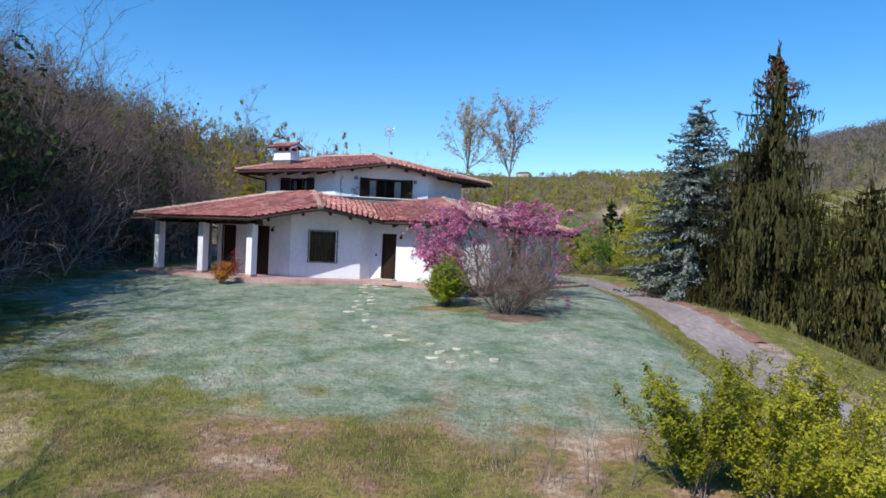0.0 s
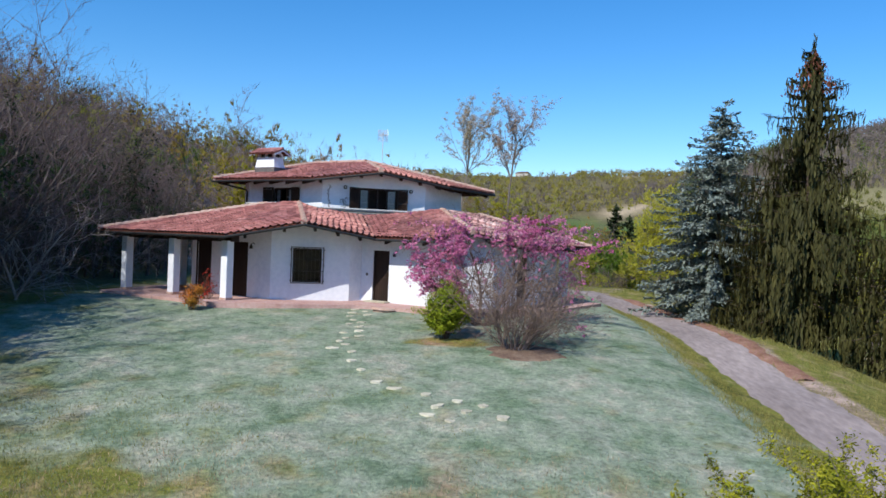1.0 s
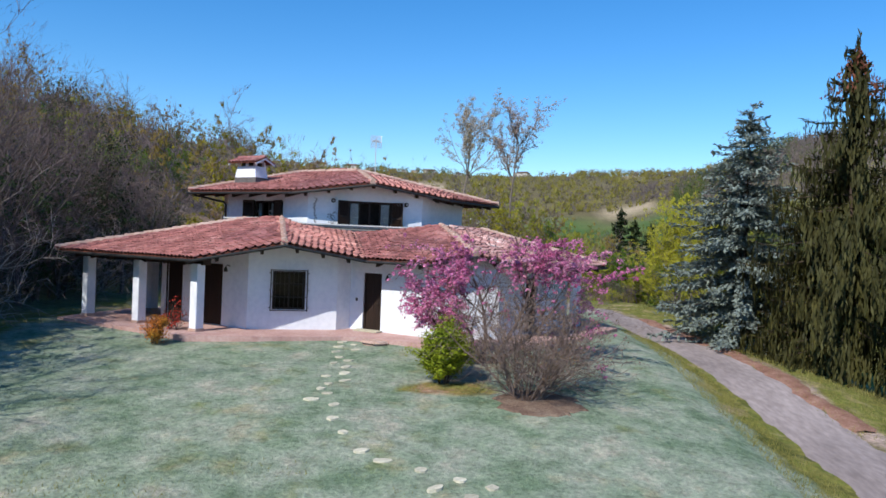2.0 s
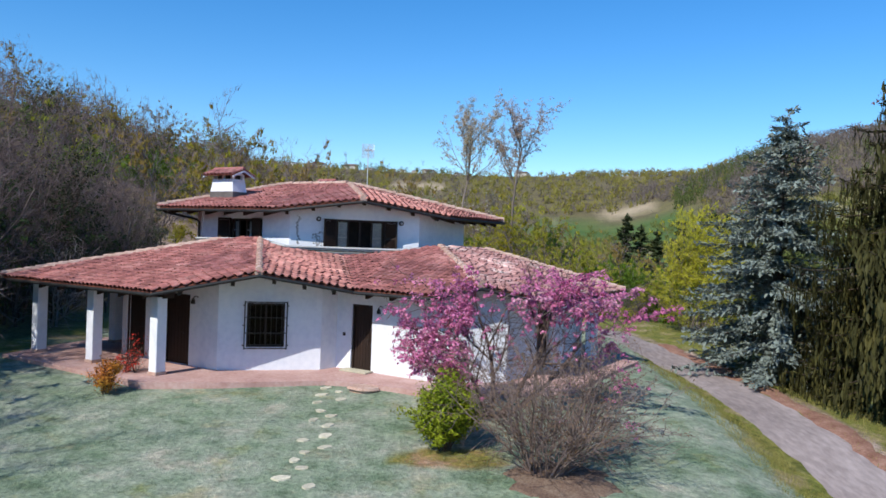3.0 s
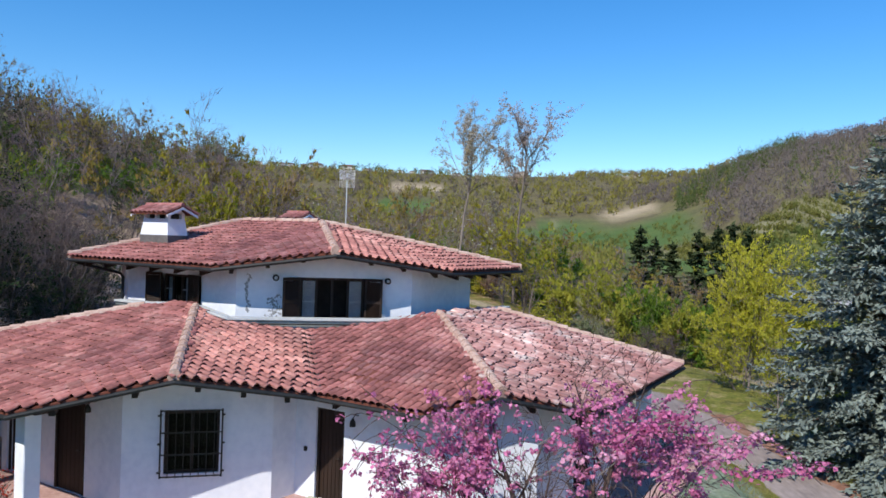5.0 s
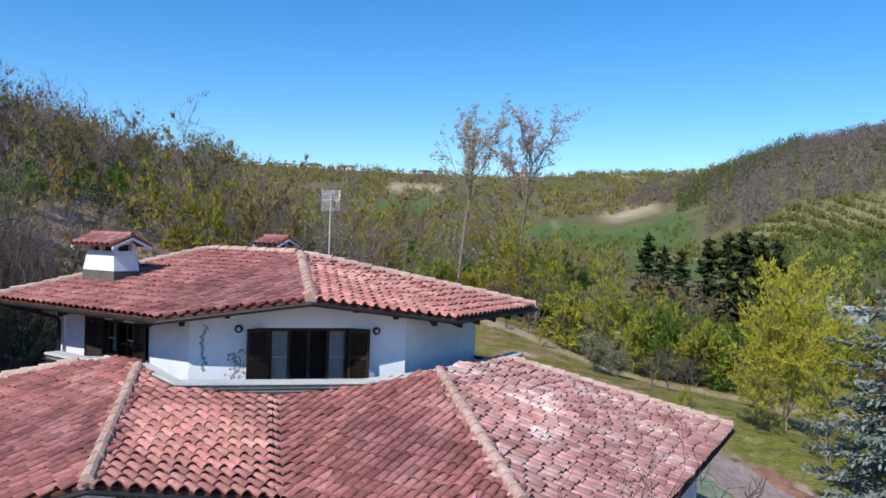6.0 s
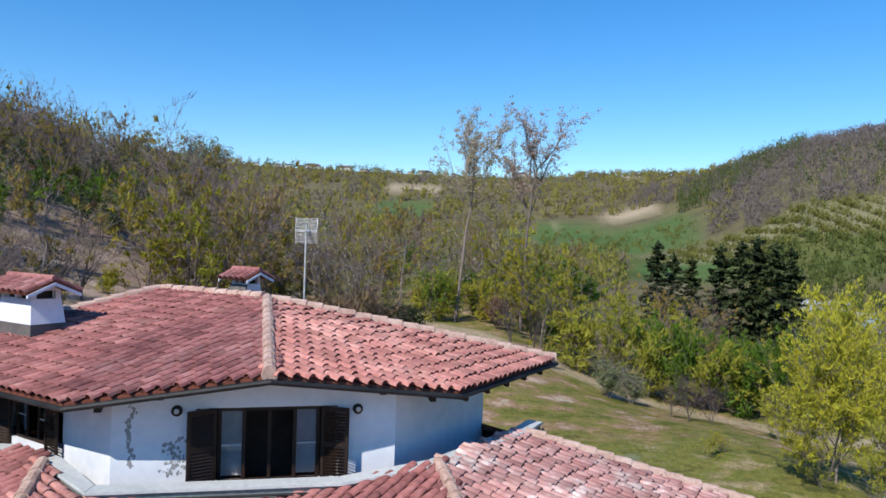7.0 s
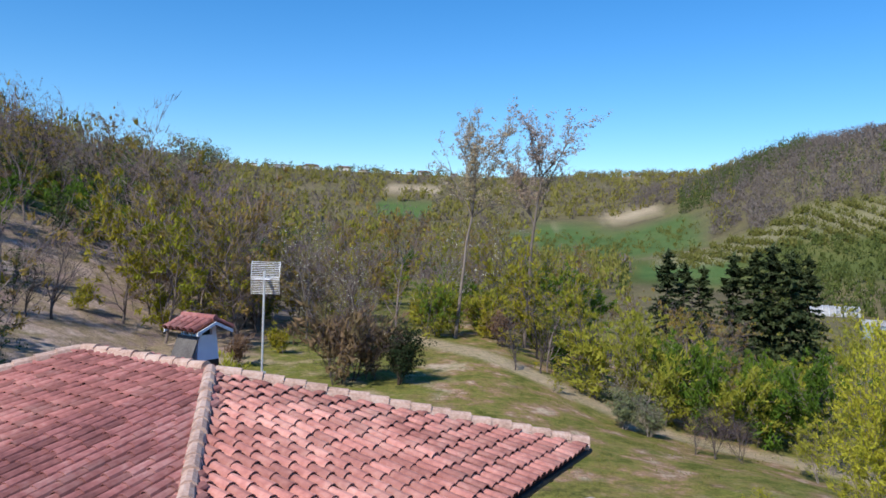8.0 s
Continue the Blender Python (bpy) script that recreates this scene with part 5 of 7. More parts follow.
def pink_tree():
    """A flowering tree: short leaning trunks, spreading limbs, blossom thick on the outer and drooping twigs, some long whips."""
    rng = np.random.default_rng(11)
    segs, tips = [], []
    for way, L in (((-0.55, -0.1, 1.0), 2.6), ((0.15, 0.3, 1.0), 3.0), ((0.75, -0.05, 0.95), 3.5), ((1.0, 0.15, 0.62), 3.4), ((-0.9, -0.25, 0.75), 2.3)):
        s, t = grow(rng, (0.0, 0.0, -0.15), way, L, 0.085, 4, 0.62, 0.55, 0.05, 0.2, (7, 5, 4, 3), 0.10, 0.35)
        segs += s
        tips += t
    for k in range(46):
        left = k < 26
        p = np.array([rng.uniform(-2.3, -0.7) if left else rng.uniform(1.2, 3.3), rng.normal(0, 0.75), rng.uniform(1.9, 3.6) if left else rng.uniform(2.9, 3.7)])
        d = unit(np.array([rng.normal(-0.5 if left else 0.8, 0.5), rng.normal(0, 0.5), 0.4]))
        for j in range(7):
            q = p + d * rng.uniform(0.16, 0.30)
            segs.append((p, q, 0.009, 0.007, 2))
            tips.append((q, d))
            d = unit(d + rng.normal(0, 0.2, 3) + [0, 0, -0.24 if left else -0.15])
            p = q
    pts = np.array([t[0] for t in tips])
    x, z = pts[:, 0], pts[:, 2]
    share = np.where((x < -0.6) & (z > 0.3), 0.44, 0.03) + np.where((x > 0.8) & (z > 2.6), 0.40, 0.0) + np.where((np.abs(x - 0.1) < 0.75) & (z > 2.9), 0.14, 0.0) + np.where((x > 3.1) & (z < 2.6), 0.3, 0.0)
    chosen = pts[(rng.random(len(pts)) < share) & (z < 4.1)]
    c, out = clumps(rng, chosen, 10, 0.12)
    ob = plant("flowering_tree", rng, segs, leaf_mesh(rng, c, 0.078, 0.9, 0.0, 0.25, out, None, 0.5), BARKB, PINK, "leaning tree with pink blossom on dark brown twigs", "tree", "trunk", "blossom", 0.005)
    for k in range(22):
        w, leaf = [], []
        a = rng.uniform(-1.0, 1.0)
        p = np.array([1.6 + rng.normal(0, 0.9), rng.normal(0, 0.7), 2.95 + rng.normal(0, 0.2)])
        d = unit(np.array([math.cos(a) * 0.9, math.sin(a) * 0.5, 0.55]))
        for j in range(5):
            q = p + d * 0.32
            w.append((p, q, 0.010, 0.008, 2))
            if j > 0:
                leaf += [p + (q - p) * rng.random() for _ in range(3)]
            d = unit(d + rng.normal(0, 0.15, 3) + [0, 0, -0.14])
            p = q
        v, f = limb_mesh(w, 0.005)
        whip = quick("whip", v, f, BARK, ob, "long flowering whip")
        c, out = clumps(rng, leaf, 10, 0.11)
        v, f = leaf_mesh(rng, c, 0.08, 0.9, 0.0, 0.25, out, None, 0.5)
        quick("blossom", v, f, PINK, whip, "deep pink blossom on a long whip")
    return ob


place_first(pink_tree(), 1.35, 29.1, 0.95, 0)


def bare_bush():
    rng = np.random.default_rng(15)
    segs, tips = [], []
    for k in range(36):
        a, l = math.tau * k / 36 + rng.normal(0, 0.3), rng.uniform(0.1, 1.25)
        s, t = grow(rng, (0.25 * math.cos(a), 0.25 * math.sin(a), -0.1), (math.cos(a) * l + 0.25, math.sin(a) * l, 1), rng.uniform(1.1, 2.8), 0.022, 3, 0.6, 0.5, 0.03, 0.22, (7, 5, 3), 0.05, 0.15, True)
        segs += s
        tips += t
    return plant("bare_bush", rng, segs, leaf_mesh(rng, around(rng, tips, 1, 0.05, 0.5), 0.05), BARKR, LEAF_BUD, "bare many-stemmed brown bush on the lawn", "shrub", "wood", "crown", 0.0055)


place_first(bare_bush(), 2.4, 25.6, 1.0, 0)


def shrub(seed, name, height, width, leaf, bark, label, count=5000, size=0.07, stems=9, clump=0.0, aspect=0.6, hang=0.0):
    rng = np.random.default_rng(seed)
    segs, tips = [], []
    for k in range(stems):
        a, l = rng.uniform(0, math.tau), rng.uniform(0.1, 1.0) * width / height * 0.5
        s, t = grow(rng, (0.08 * math.cos(a), 0.08 * math.sin(a), -0.1), (math.cos(a) * l, math.sin(a) * l, 1), height * rng.uniform(0.5, 0.68), 0.012 + 0.004 * height, 2, 0.55, 0.55, 0.08, 0.2, (8, 5), 0.0, 0.15)
        segs += s
        tips += t
    pts = np.array([t[0] for t in tips])
    if clump:
        pts = pts[rng.random(len(pts)) < clump]
    c, out = clumps(rng, pts[rng.integers(0, len(pts), count // 25)], 25, (0.16 if clump else 0.22) * height ** 0.5)
    out = out * 0.7 + (c - [0, 0, height * 0.45]) / height * 1.3
    c, out = c[c[:, 2] > 0.05], out[c[:, 2] > 0.05]
    return plant(name, rng, segs, leaf_mesh(rng, c, size, aspect, hang, 0.25, out, None, 0.45), bark, leaf, label, "shrub", "wood", "foliage", 0.005)


place_first(shrub(21, "golden_shrub", 2.0, 1.6, GOLDEN, BARKD, "golden-green evergreen shrub on the lawn", 11000, 0.12, 14, 0.45, 0.32, -0.8), 0.2, 26.7, 0.95)
place_first(shrub(22, "red_shrub", 1.25, 1.1, REDLEAF, BARKD, "small red and orange leaved shrub beside the paving", 1700, 0.075, 7), -9.2, 29.7, 0.92)
CRIMSON = leafy("crimson_leaves", [(0.42, 0.03, 0.025), (0.55, 0.06, 0.04), (0.38, 0.05, 0.03)], 0.3, 0.35)
place_first(shrub(23, "red_shrub", 1.3, 1.0, CRIMSON, BARKD, "red leaved shrub beside the porch pillar", 420, 0.07, 6), -9.35, 31.6, 0.95)


def wild_bush(seed, height, width):
    """Many arching stems with short side shoots, leaves along the shoots."""
    rng = np.random.default_rng(seed)
    segs, at = [], []
    for k in range(22):
        a, l = rng.uniform(0, math.tau), rng.uniform(0.05, 1.0) ** 0.7 * width / height * 0.62
        p, d = np.array([rng.normal(0, 0.12), rng.normal(0, 0.12), -0.1]), unit(np.array([math.cos(a) * l, math.sin(a) * l, 1]))
        L = height * rng.uniform(0.62, 1.12)
        for i in range(9):
            q = p + d * L / 9
            segs.append((p, q, 0.016 * (1 - i / 10), 0.016 * (0.9 - i / 10), 1))
            if i > 1:
                for m in range(2):
                    e = unit(d + rng.normal(0, 0.62, 3))
                    ll = height * rng.uniform(0.07, 0.19)
                    segs.append((q, q + e * ll, 0.006, 0.004, 2))
                    at.append(q + e * ll * rng.random((40, 1)) + rng.normal(0, 0.05, (40, 3)))
                at.append(p + (q - p) * rng.random((8, 1)) + rng.normal(0, 0.04, (8, 3)))
            d = unit(d + rng.normal(0, 0.09, 3) + [math.cos(a) * 0.03, math.sin(a) * 0.03, 0.0])
            p = q
    return plant("wild_bush", rng, segs, leaf_mesh(rng, np.concatenate(at), 0.068, 0.5, 0.0, 0.25, np.concatenate(at) / height + [0, 0, -0.1], None, 0.4), BARK, LEAF_LIME, "loose yellow-green bush at the foot of the lawn", "shrub", "wood", "foliage", 0.004)


for seed, x, y, h, w in ((24, 5.2, 12.6, 2.3, 1.9), (25, 6.4, 12.3, 2.0, 2.6), (26, 7.8, 13.2, 2.35, 2.2), (27, 6.8, 13.9, 2.3, 2.2), (28, 7.6, 11.7, 1.6, 2.2)):
    place_first(wild_bush(seed, h, w), x, y)


def dry_stems(seed, height):
    rng = np.random.default_rng(seed)
    segs = []
    for k in range(6):
        s, t = grow(rng, (rng.normal(0, 0.15), rng.normal(0, 0.15), -0.1), (rng.normal(0, 0.25), rng.normal(0, 0.2), 1), height * rng.uniform(0.6, 1.0), 0.009, 1, 0.45, 0.4, 0.03, 0.1, (4,), 0.0, 0.3)
        segs += s
    return plant("dry_stems", rng, segs, None, BARK, None, "thin leafless stems in the dry grass", "shrub", "wood", "", 0.004)


for seed, x, y, h in ((31, 2.5, 12.4, 1.2), (32, 3.3, 12.0, 1.5), (33, 3.9, 12.6, 1.3), (34, 1.9, 13.0, 0.8)):
    place_first(dry_stems(seed, h), x, y)

# kinds of trees for the woods
BARE = [broadleaf(100 + i, "bare_tree", h, BARKN, NEAR_TWIG, "bare grey-brown tree with fine violet twigs", levels=3, kids=(9, 5, 3), spread=0.62, thick=0.015, bare=0.12, least=0.012, coarse=True, twigs=8, twig=0.46) for i, h in enumerate((9.0, 10.5))]
BARE.append(broadleaf(102, "bare_thicket", 7.5, BARKN, NEAR_TWIG, "bare grey-brown thicket with fine twigs", levels=3, kids=(6, 4, 2), spread=0.6, bare=0.05, least=0.011, stems=3, coarse=True, twigs=7, twig=0.42))
PALEBARE = broadleaf(105, "bare_tree", 7.0, BARKW, NEAR_TWIG, "bare tree with pale grey spreading branches at the wood's edge", levels=3, kids=(10, 6, 3), spread=0.85, thick=0.014, bare=0.1, up=0.02, least=0.012, stems=2, coarse=True, twigs=4, twig=0.4)
FARBARE = [broadleaf(110 + i, "bare_tree", h, BARKT, LEAF_TWIG, "bare brown tree on the slope", levels=3, kids=(8, 4, 2), spread=0.6, bare=0.12, least=0.018, stems=st, coarse=True, twigs=6, twig=0.6) for i, (h, st) in enumerate(((9.0, 1), (7.0, 2)))]
LEAFY = [broadleaf(140 + i, "leafy_tree", h, BARKT, lf, "leafy yellow-green tree in spring", 17, 0.26, 0.28, 3, (8, 4, 4) if st == 1 else (6, 4, 3), 0.58, 0.5, aspect=0.28, brush=True, bare=0.08, least=0.010, stems=st, coarse=True, twigs=1) for i, (h, st, lf) in enumerate(((7.0, 1, LEAF_YELLOW), (6.0, 2, LEAF_GREEN), (5.5, 2, LEAF_YELLOW)))]
WHITE = broadleaf(160, "blossom_tree", 7.0, BARK, LEAF_WHITE, "small tree with whitish spring blossom", 3, 0.13, 0.28, 3, (9, 5, 4), 0.62, 0.5, least=0.012, coarse=True, twigs=3, twig=0.5)
SPRUCE = conifer(170, "far_spruce", 11.0, 3.0, BARKD, NEEDLEF, "dark spruce in the valley", 17, 0.3, 0.55, 0.34, 0.05, 0.1)
IVY = broadleaf(180, "ivy_tree", 8.5, BARKD, LEAF_DARK, "tree overgrown with dark ivy", 9, 0.149, 0.34, 2, (14, 6), 0.5, 1.0, bare=0.02, least=0.010, coarse=True)
EVERWOOD = broadleaf(181, "evergreen_tree", 6.0, BARKD, LEAF_HOLLY, "dark green leafy tree in the wood", 12, 0.20, 0.36, 2, (12, 6), 0.6, 1.0, bare=0.0, least=0.010, coarse=True, twigs=1)
NEARLEAF = broadleaf(150, "yellow_tree", 7.4, BARK, LEAF_FRESH, "airy tree with fresh yellow-green leaves behind the house", 11, 0.17, 0.18, 4, (9, 5, 4, 3), 0.55, 0.75, aspect=0.32, brush=True, least=0.007, stems=2, up=0.14, bare=0.03)
BELT = [broadleaf(220 + i, nm, h, BARKT, lf, lab, int(per * 1.15), 0.37, 0.31, 3, kk, 0.6, kp, aspect=0.28, brush=True, bare=0.1, least=0.018, stems=st, coarse=True, twigs=tw, twig=0.7) for i, (nm, h, st, lf, per, kk, kp, tw, lab) in enumerate((
    ("budding_tree", 9.0, 1, LEAF_SPRING, 19, (8, 4, 3), 0.50, 1, "tree with fresh olive-green spring leaves"), ("budding_tree", 7.5, 2, LEAF_OLIVE, 15, (6, 3, 3), 0.50, 4, "tree with brownish olive spring leaves"),
    ("budding_tree", 10.0, 1, LEAF_RUST, 14, (8, 4, 3), 0.36, 4, "tall tree with rusty olive spring leaves"), ("leafy_tree", 7.0, 1, LEAF_YELLOW, 18, (8, 4, 3), 0.55, 0, "leafy yellow-green tree in spring"),
    ("leafy_tree", 6.5, 2, LEAF_GREEN, 18, (6, 3, 3), 0.65, 0, "leafy green tree in early spring"), ("leafy_tree", 5.5, 2, LEAF_YELLOW, 18, (6, 3, 3), 0.60, 0, "low leafy yellow-green tree in spring")))]
THICKET = [broadleaf(185 + i, "thicket", 3.6, BARKT, lf, lab, 16, 0.36, 0.42, 2, (7, 4), 0.6, 0.6, aspect=0.28, brush=True, bare=0.0, least=0.012, stems=2, coarse=True, twigs=tw, twig=0.5) for i, (lf, tw, lab) in enumerate(((LEAF_SPRING, 2, "low olive-green thicket at the wood's edge"), (LEAF_GREEN, 1, "low green thicket at the wood's edge"), (LEAF_YELLOW, 1, "low yellow-green thicket at the wood's edge"), (LEAF_BUD, 6, "low brownish thicket at the wood's edge")))]
first = {}


def stand(kind, x, y, scale, turn):
    if kind.name not in first:
        first[kind.name] = True
        kind.matrix_world = put(kind, x, y, scale, turn)
    else:
        repeat(kind, x, y, scale, turn)


rng = random.Random(7)
# the wood on the slope beside the lawn
spots = []


def free(x, y, gap):
    if all((x - a) ** 2 + (y - b) ** 2 > gap * gap for a, b in spots):
        spots.append((x, y))
        return True
    return False


EDGE = ([2, 14, 22, 30, 40, 50, 60, 67, 80, 110, 150], [-16.5, -15.0, -16.0, -17.2, -17.6, -18.5, -21, -37, -42, -38, -26])
for i in range(1500):
    y = rng.uniform(3, 58)
    x = np.interp(y, *EDGE) - abs(rng.gauss(0, 1)) * (5 + 0.1 * y)
    if len(spots) < 150 and free(x, y, 1.3):
        stand(rng.choices([BARE[0], BARE[1], BARE[2], EVERWOOD, BELT[2]], [4, 4, 4, 0.8, 0.0 if y < 46 else 0.3])[0], x, y, rng.uniform(0.84, 1.08) * np.interp(y, [20, 35, 45, 58], [1.14, 0.96, 0.78, 0.66]), rng.uniform(0, 360))
n0 = len(spots)
for i in range(1500):
    y = rng.uniform(60, 165)
    x = np.interp(y, *EDGE) - abs(rng.gauss(0, 1)) * (10 + 0.16 * y)
    if len(spots) - n0 < 140 and free(x, y, 2.4):
        stand(rng.choices([FARBARE[0], FARBARE[1], BELT[0], BELT[1], BELT[2], BELT[4], IVY], [6.0, 4.0, 1.0, 1.6, 2.0, 1.4, 0.0])[0], x, y, rng.uniform(0.75, 1.1), rng.uniform(0, 360))
# unseen trees, added to the wood beside the camera's start, shade the lawn's foot
for x, y, s in ((-13.5, 7.0, 1.0), (-12.6, 4.2, 1.05), (-14.4, 10.2, 0.95), (-15.2, 12.6, 1.0), (-14.6, 1.5, 1.1), (-12.0, -1.5, 1.15), (-16.8, 5.5, 1.2), (-9.8, -4.0, 1.1), (-11.0, 3.0, 1.0), (-9.6, 5.0, 0.9), (-9.0, 0.5, 1.0), (-17.5, 15.0, 1.15), (-18.5, 19.0, 1.1)):
    stand(BARE[0] if 0 < y < 8 else IVY, x, y, s, x * 40)
# undergrowth at the wood's edge
for i in range(72):
    y = 15 + i * 0.6
    x = np.interp(y, *EDGE) + rng.uniform(-2.6, 0.2)
    stand(rng.choice([BARE[2], EVERWOOD, EVERWOOD, IVY]), x, y, rng.uniform(0.35, 0.65), rng.uniform(0, 360))
# pale spreading trees along its edge
for x, y, k in ((-14.4, 21.5, 0.9), (-16.0, 30.0, 0.85), (-17.2, 41.0, 0.8)):
    stand(PALEBARE, x, y, k, x * 50)
for i in range(20):
    y = 8 + i * 1.1
    stand(EVERWOOD if i % 3 else IVY, np.interp(y, *EDGE) - rng.uniform(0.2, 2.5), y, rng.uniform(1.0, 1.35) if i % 3 else rng.uniform(0.75, 0.95), rng.uniform(0, 360))
# dark evergreens inside the wood
for i in range(80):
    y = rng.uniform(6, 60)
    x = np.interp(y, *EDGE) - rng.uniform(0.5, 6)
    stand(rng.choice([EVERWOOD, IVY]), x, y, rng.uniform(0.55, 0.95), rng.uniform(0, 360))

# belts of trees behind the house and in the valley; their tops stay under a line that falls towards the open valley
def top_line(x, y):
    """The height of the tree tops over the ground, by bearing and distance from the roof."""
    a, d = math.atan2(x, y - 28.0), math.hypot(x, y - 28.0)
    rise = np.interp(a, [-0.61, -0.45, -0.37, -0.28, -0.17, -0.06, 0.06, 0.135, 0.245, 0.44, 0.6], [0.11, 0.092, 0.078, 0.066, 0.054, 0.031, 0.010, 0.002, -0.075, -0.095, -0.105])
    return max(2.2, 8.7 + rise * d - gz(x, y))


TALL = {"bare_tree": 9.5, "budding_tree": 9.5, "leafy_tree": 7.2, "blossom_tree": 7.4, "far_spruce": 11.0}
n0 = len(spots)
for i in range(6000):
    y = 68 + 162 * rng.random() ** 1.5
    x = rng.uniform(-0.62, 0.66) * (y - 5)
    front = np.interp(x, [-60, -30, -24, -8, -4, 1, 6.5, 12, 18, 27, 40, 90], [105, 99, 93, 92.5, 91, 90.5, 80, 72, 69, 68.5, 78, 112])
    if y > front and not (y > 125 and 0.19 < math.atan2(x, y - 25) < 0.36) and len(spots) - n0 < 250 and free(x, y, 2.2 + 0.010 * y):
        kind = rng.choices([FARBARE[0], FARBARE[1], BELT[0], BELT[1], BELT[2], BELT[3], BELT[4], BELT[5], WHITE, SPRUCE], [0.5, 0.6, 4, 3.4, 2.6, 2.0, 2.4, 1.6, 1.3, 0.0] if x < 3 or y > 100 else [0.8, 0.8, 2, 2, 1.5, 2.4, 4, 2.4, 0.3, 0.0])[0]
        stand(kind, x, y, min(1.25, top_line(x, y) / TALL[kind.name.split(".")[0]]) * rng.uniform(0.62, 1.0), rng.uniform(0, 360))
# low growth that closes the belts
for i in range(120):
    x = rng.uniform(-62, 75)
    y = np.interp(x, [-60, -30, -24, -8, -4, 1, 6.5, 12, 18, 27, 40, 90], [103, 97, 92, 91.5, 87.5, 81.5, 75.5, 71, 68, 67.5, 77, 110]) + abs(rng.gauss(0, 14))
    stand(rng.choices(THICKET, [3, 2.5, 1.6, 2])[0], x, y, rng.uniform(0.7, 1.35), rng.uniform(0, 360))
for i in range(34):
    x, y = rng.uniform(-27, -9), rng.uniform(78, 98)
    if free(x, y, 2.2):
        stand(rng.choices([BELT[0], BELT[1], BELT[2], FARBARE[1], WHITE], [4, 3, 2, 1, 0.8])[0], x, y, rng.uniform(0.8, 1.15), rng.uniform(0, 360))
for i in range(26):
    x, y = rng.uniform(-34, -12), rng.uniform(52, 92)
    stand(rng.choices([THICKET[0], THICKET[3], BARE[2], THICKET[2]], [2, 1.5, 0.5, 1])[0], x, y, rng.uniform(0.3, 0.75), rng.uniform(0, 360))

for i in range(44):
    x, y = rng.uniform(-62, -35), rng.uniform(72, 118)
    stand(rng.choice([EVERWOOD, BELT[4], IVY]), x, y, rng.uniform(0.7, 1.1), rng.uniform(0, 360))

for i in range(11):
    x, y = rng.uniform(-38, -27), rng.uniform(61, 76)
    stand(rng.choice([BARE[2], EVERWOOD, BARE[0]]), x, y, rng.uniform(0.45, 0.75), rng.uniform(0, 360))

EVERGREEN = shrub(190, "evergreen_bush", 3.6, 2.8, LEAF_DARK, BARKD, "dark evergreen bush on the meadow", 5000, 0.16, 10)
GREYBUSH = shrub(191, "willow_bush", 3.2, 2.8, LEAF_GREY, BARK, "grey-green bush beside the track", 4200, 0.13, 10)

# trees that stand out one by one
for kind, x, y, s in ((BELT[1], -23.5, 93, 1.15), (BARE[2], -20, 64, 0.5), (BELT[0], -17, 88, 0.9), (BARE[0], -22, 57, 0.75), (BARE[1], -9.0, 84, 0.62), (WHITE, -8.2, 82, 0.95), (FARBARE[0], -13.5, 90, 1.0),
                      (BARE[2], -6.6, 70.5, 0.78), (BARE[2], -8.4, 72.5, 0.66), (LEAFY[1], -3.2, 86.5, 0.85), (EVERGREEN, -3.9, 70.0, 1.0), (BARE[0], 3.2, 77, 0.42), (BARE[0], 5.0, 78, 0.45), (LEAFY[2], 5.2, 73, 0.28), (BARE[2], 12.0, 64.0, 0.44), (BARE[2], 13.2, 63.6, 0.36), (BARE[2], 11.2, 64.6, 0.32),
                      (WHITE, 9.4, 73.5, 0.45), (GREYBUSH, 8.6, 68.4, 0.8), (GREYBUSH, 9.8, 67.6, 0.62), (WHITE, 9.6, 67.4, 0.3), (GREYBUSH, -56.0, 175.0, 4.6), (BELT[2], -23.6, 91.0, 1.32), (FARBARE[0], -25.8, 92.0, 1.45), (BELT[0], -20.5, 84.0, 1.15), (BELT[1], -18.3, 85.0, 1.0), (BELT[0], -29.0, 96.0, 1.0), (BELT[5], 11.8, 77, 0.95), (BELT[0], 8.6, 78, 0.85), (BELT[4], 13.6, 73.5, 0.85), (BELT[3], 10.6, 74.0, 0.8), (BELT[4], 15.4, 71.8, 0.8), (BELT[0], 5.6, 79.5, 0.8), (THICKET[1], 14.2, 71.2, 1.1), (THICKET[2], 11.8, 72.6, 1.2), (THICKET[1], 16.6, 70.2, 1.2), (NEARLEAF, 12.9, 50.5, 0.88), (LEAFY[2], 12.2, 49.6, 0.5), (LEAFY[2], 15.0, 75, 1.05), (LEAFY[2], 9.2, 52.5, 0.20), (LEAFY[2], 10.2, 53.2, 0.16),
                      (LEAFY[2], 16.8, 46.5, 0.9), (LEAFY[2], 12.6, 46.0, 0.62), (LEAFY[2], 14.8, 44.2, 0.75), (NEARLEAF, 22.0, 52, 0.7), (LEAFY[0], 23, 44, 0.8), (LEAFY[1], 28, 40, 0.8), (LEAFY[1], 24, 34, 0.6), (LEAFY[2], 16.0, 62, 0.5), (LEAFY[2], 18.5, 66, 0.7), (THICKET[3], -7.2, 69.5, 1.5), (THICKET[3], -5.7, 70.8, 1.25)):
    stand(kind, x, y, s, (x * 73 + y * 31) % 360)

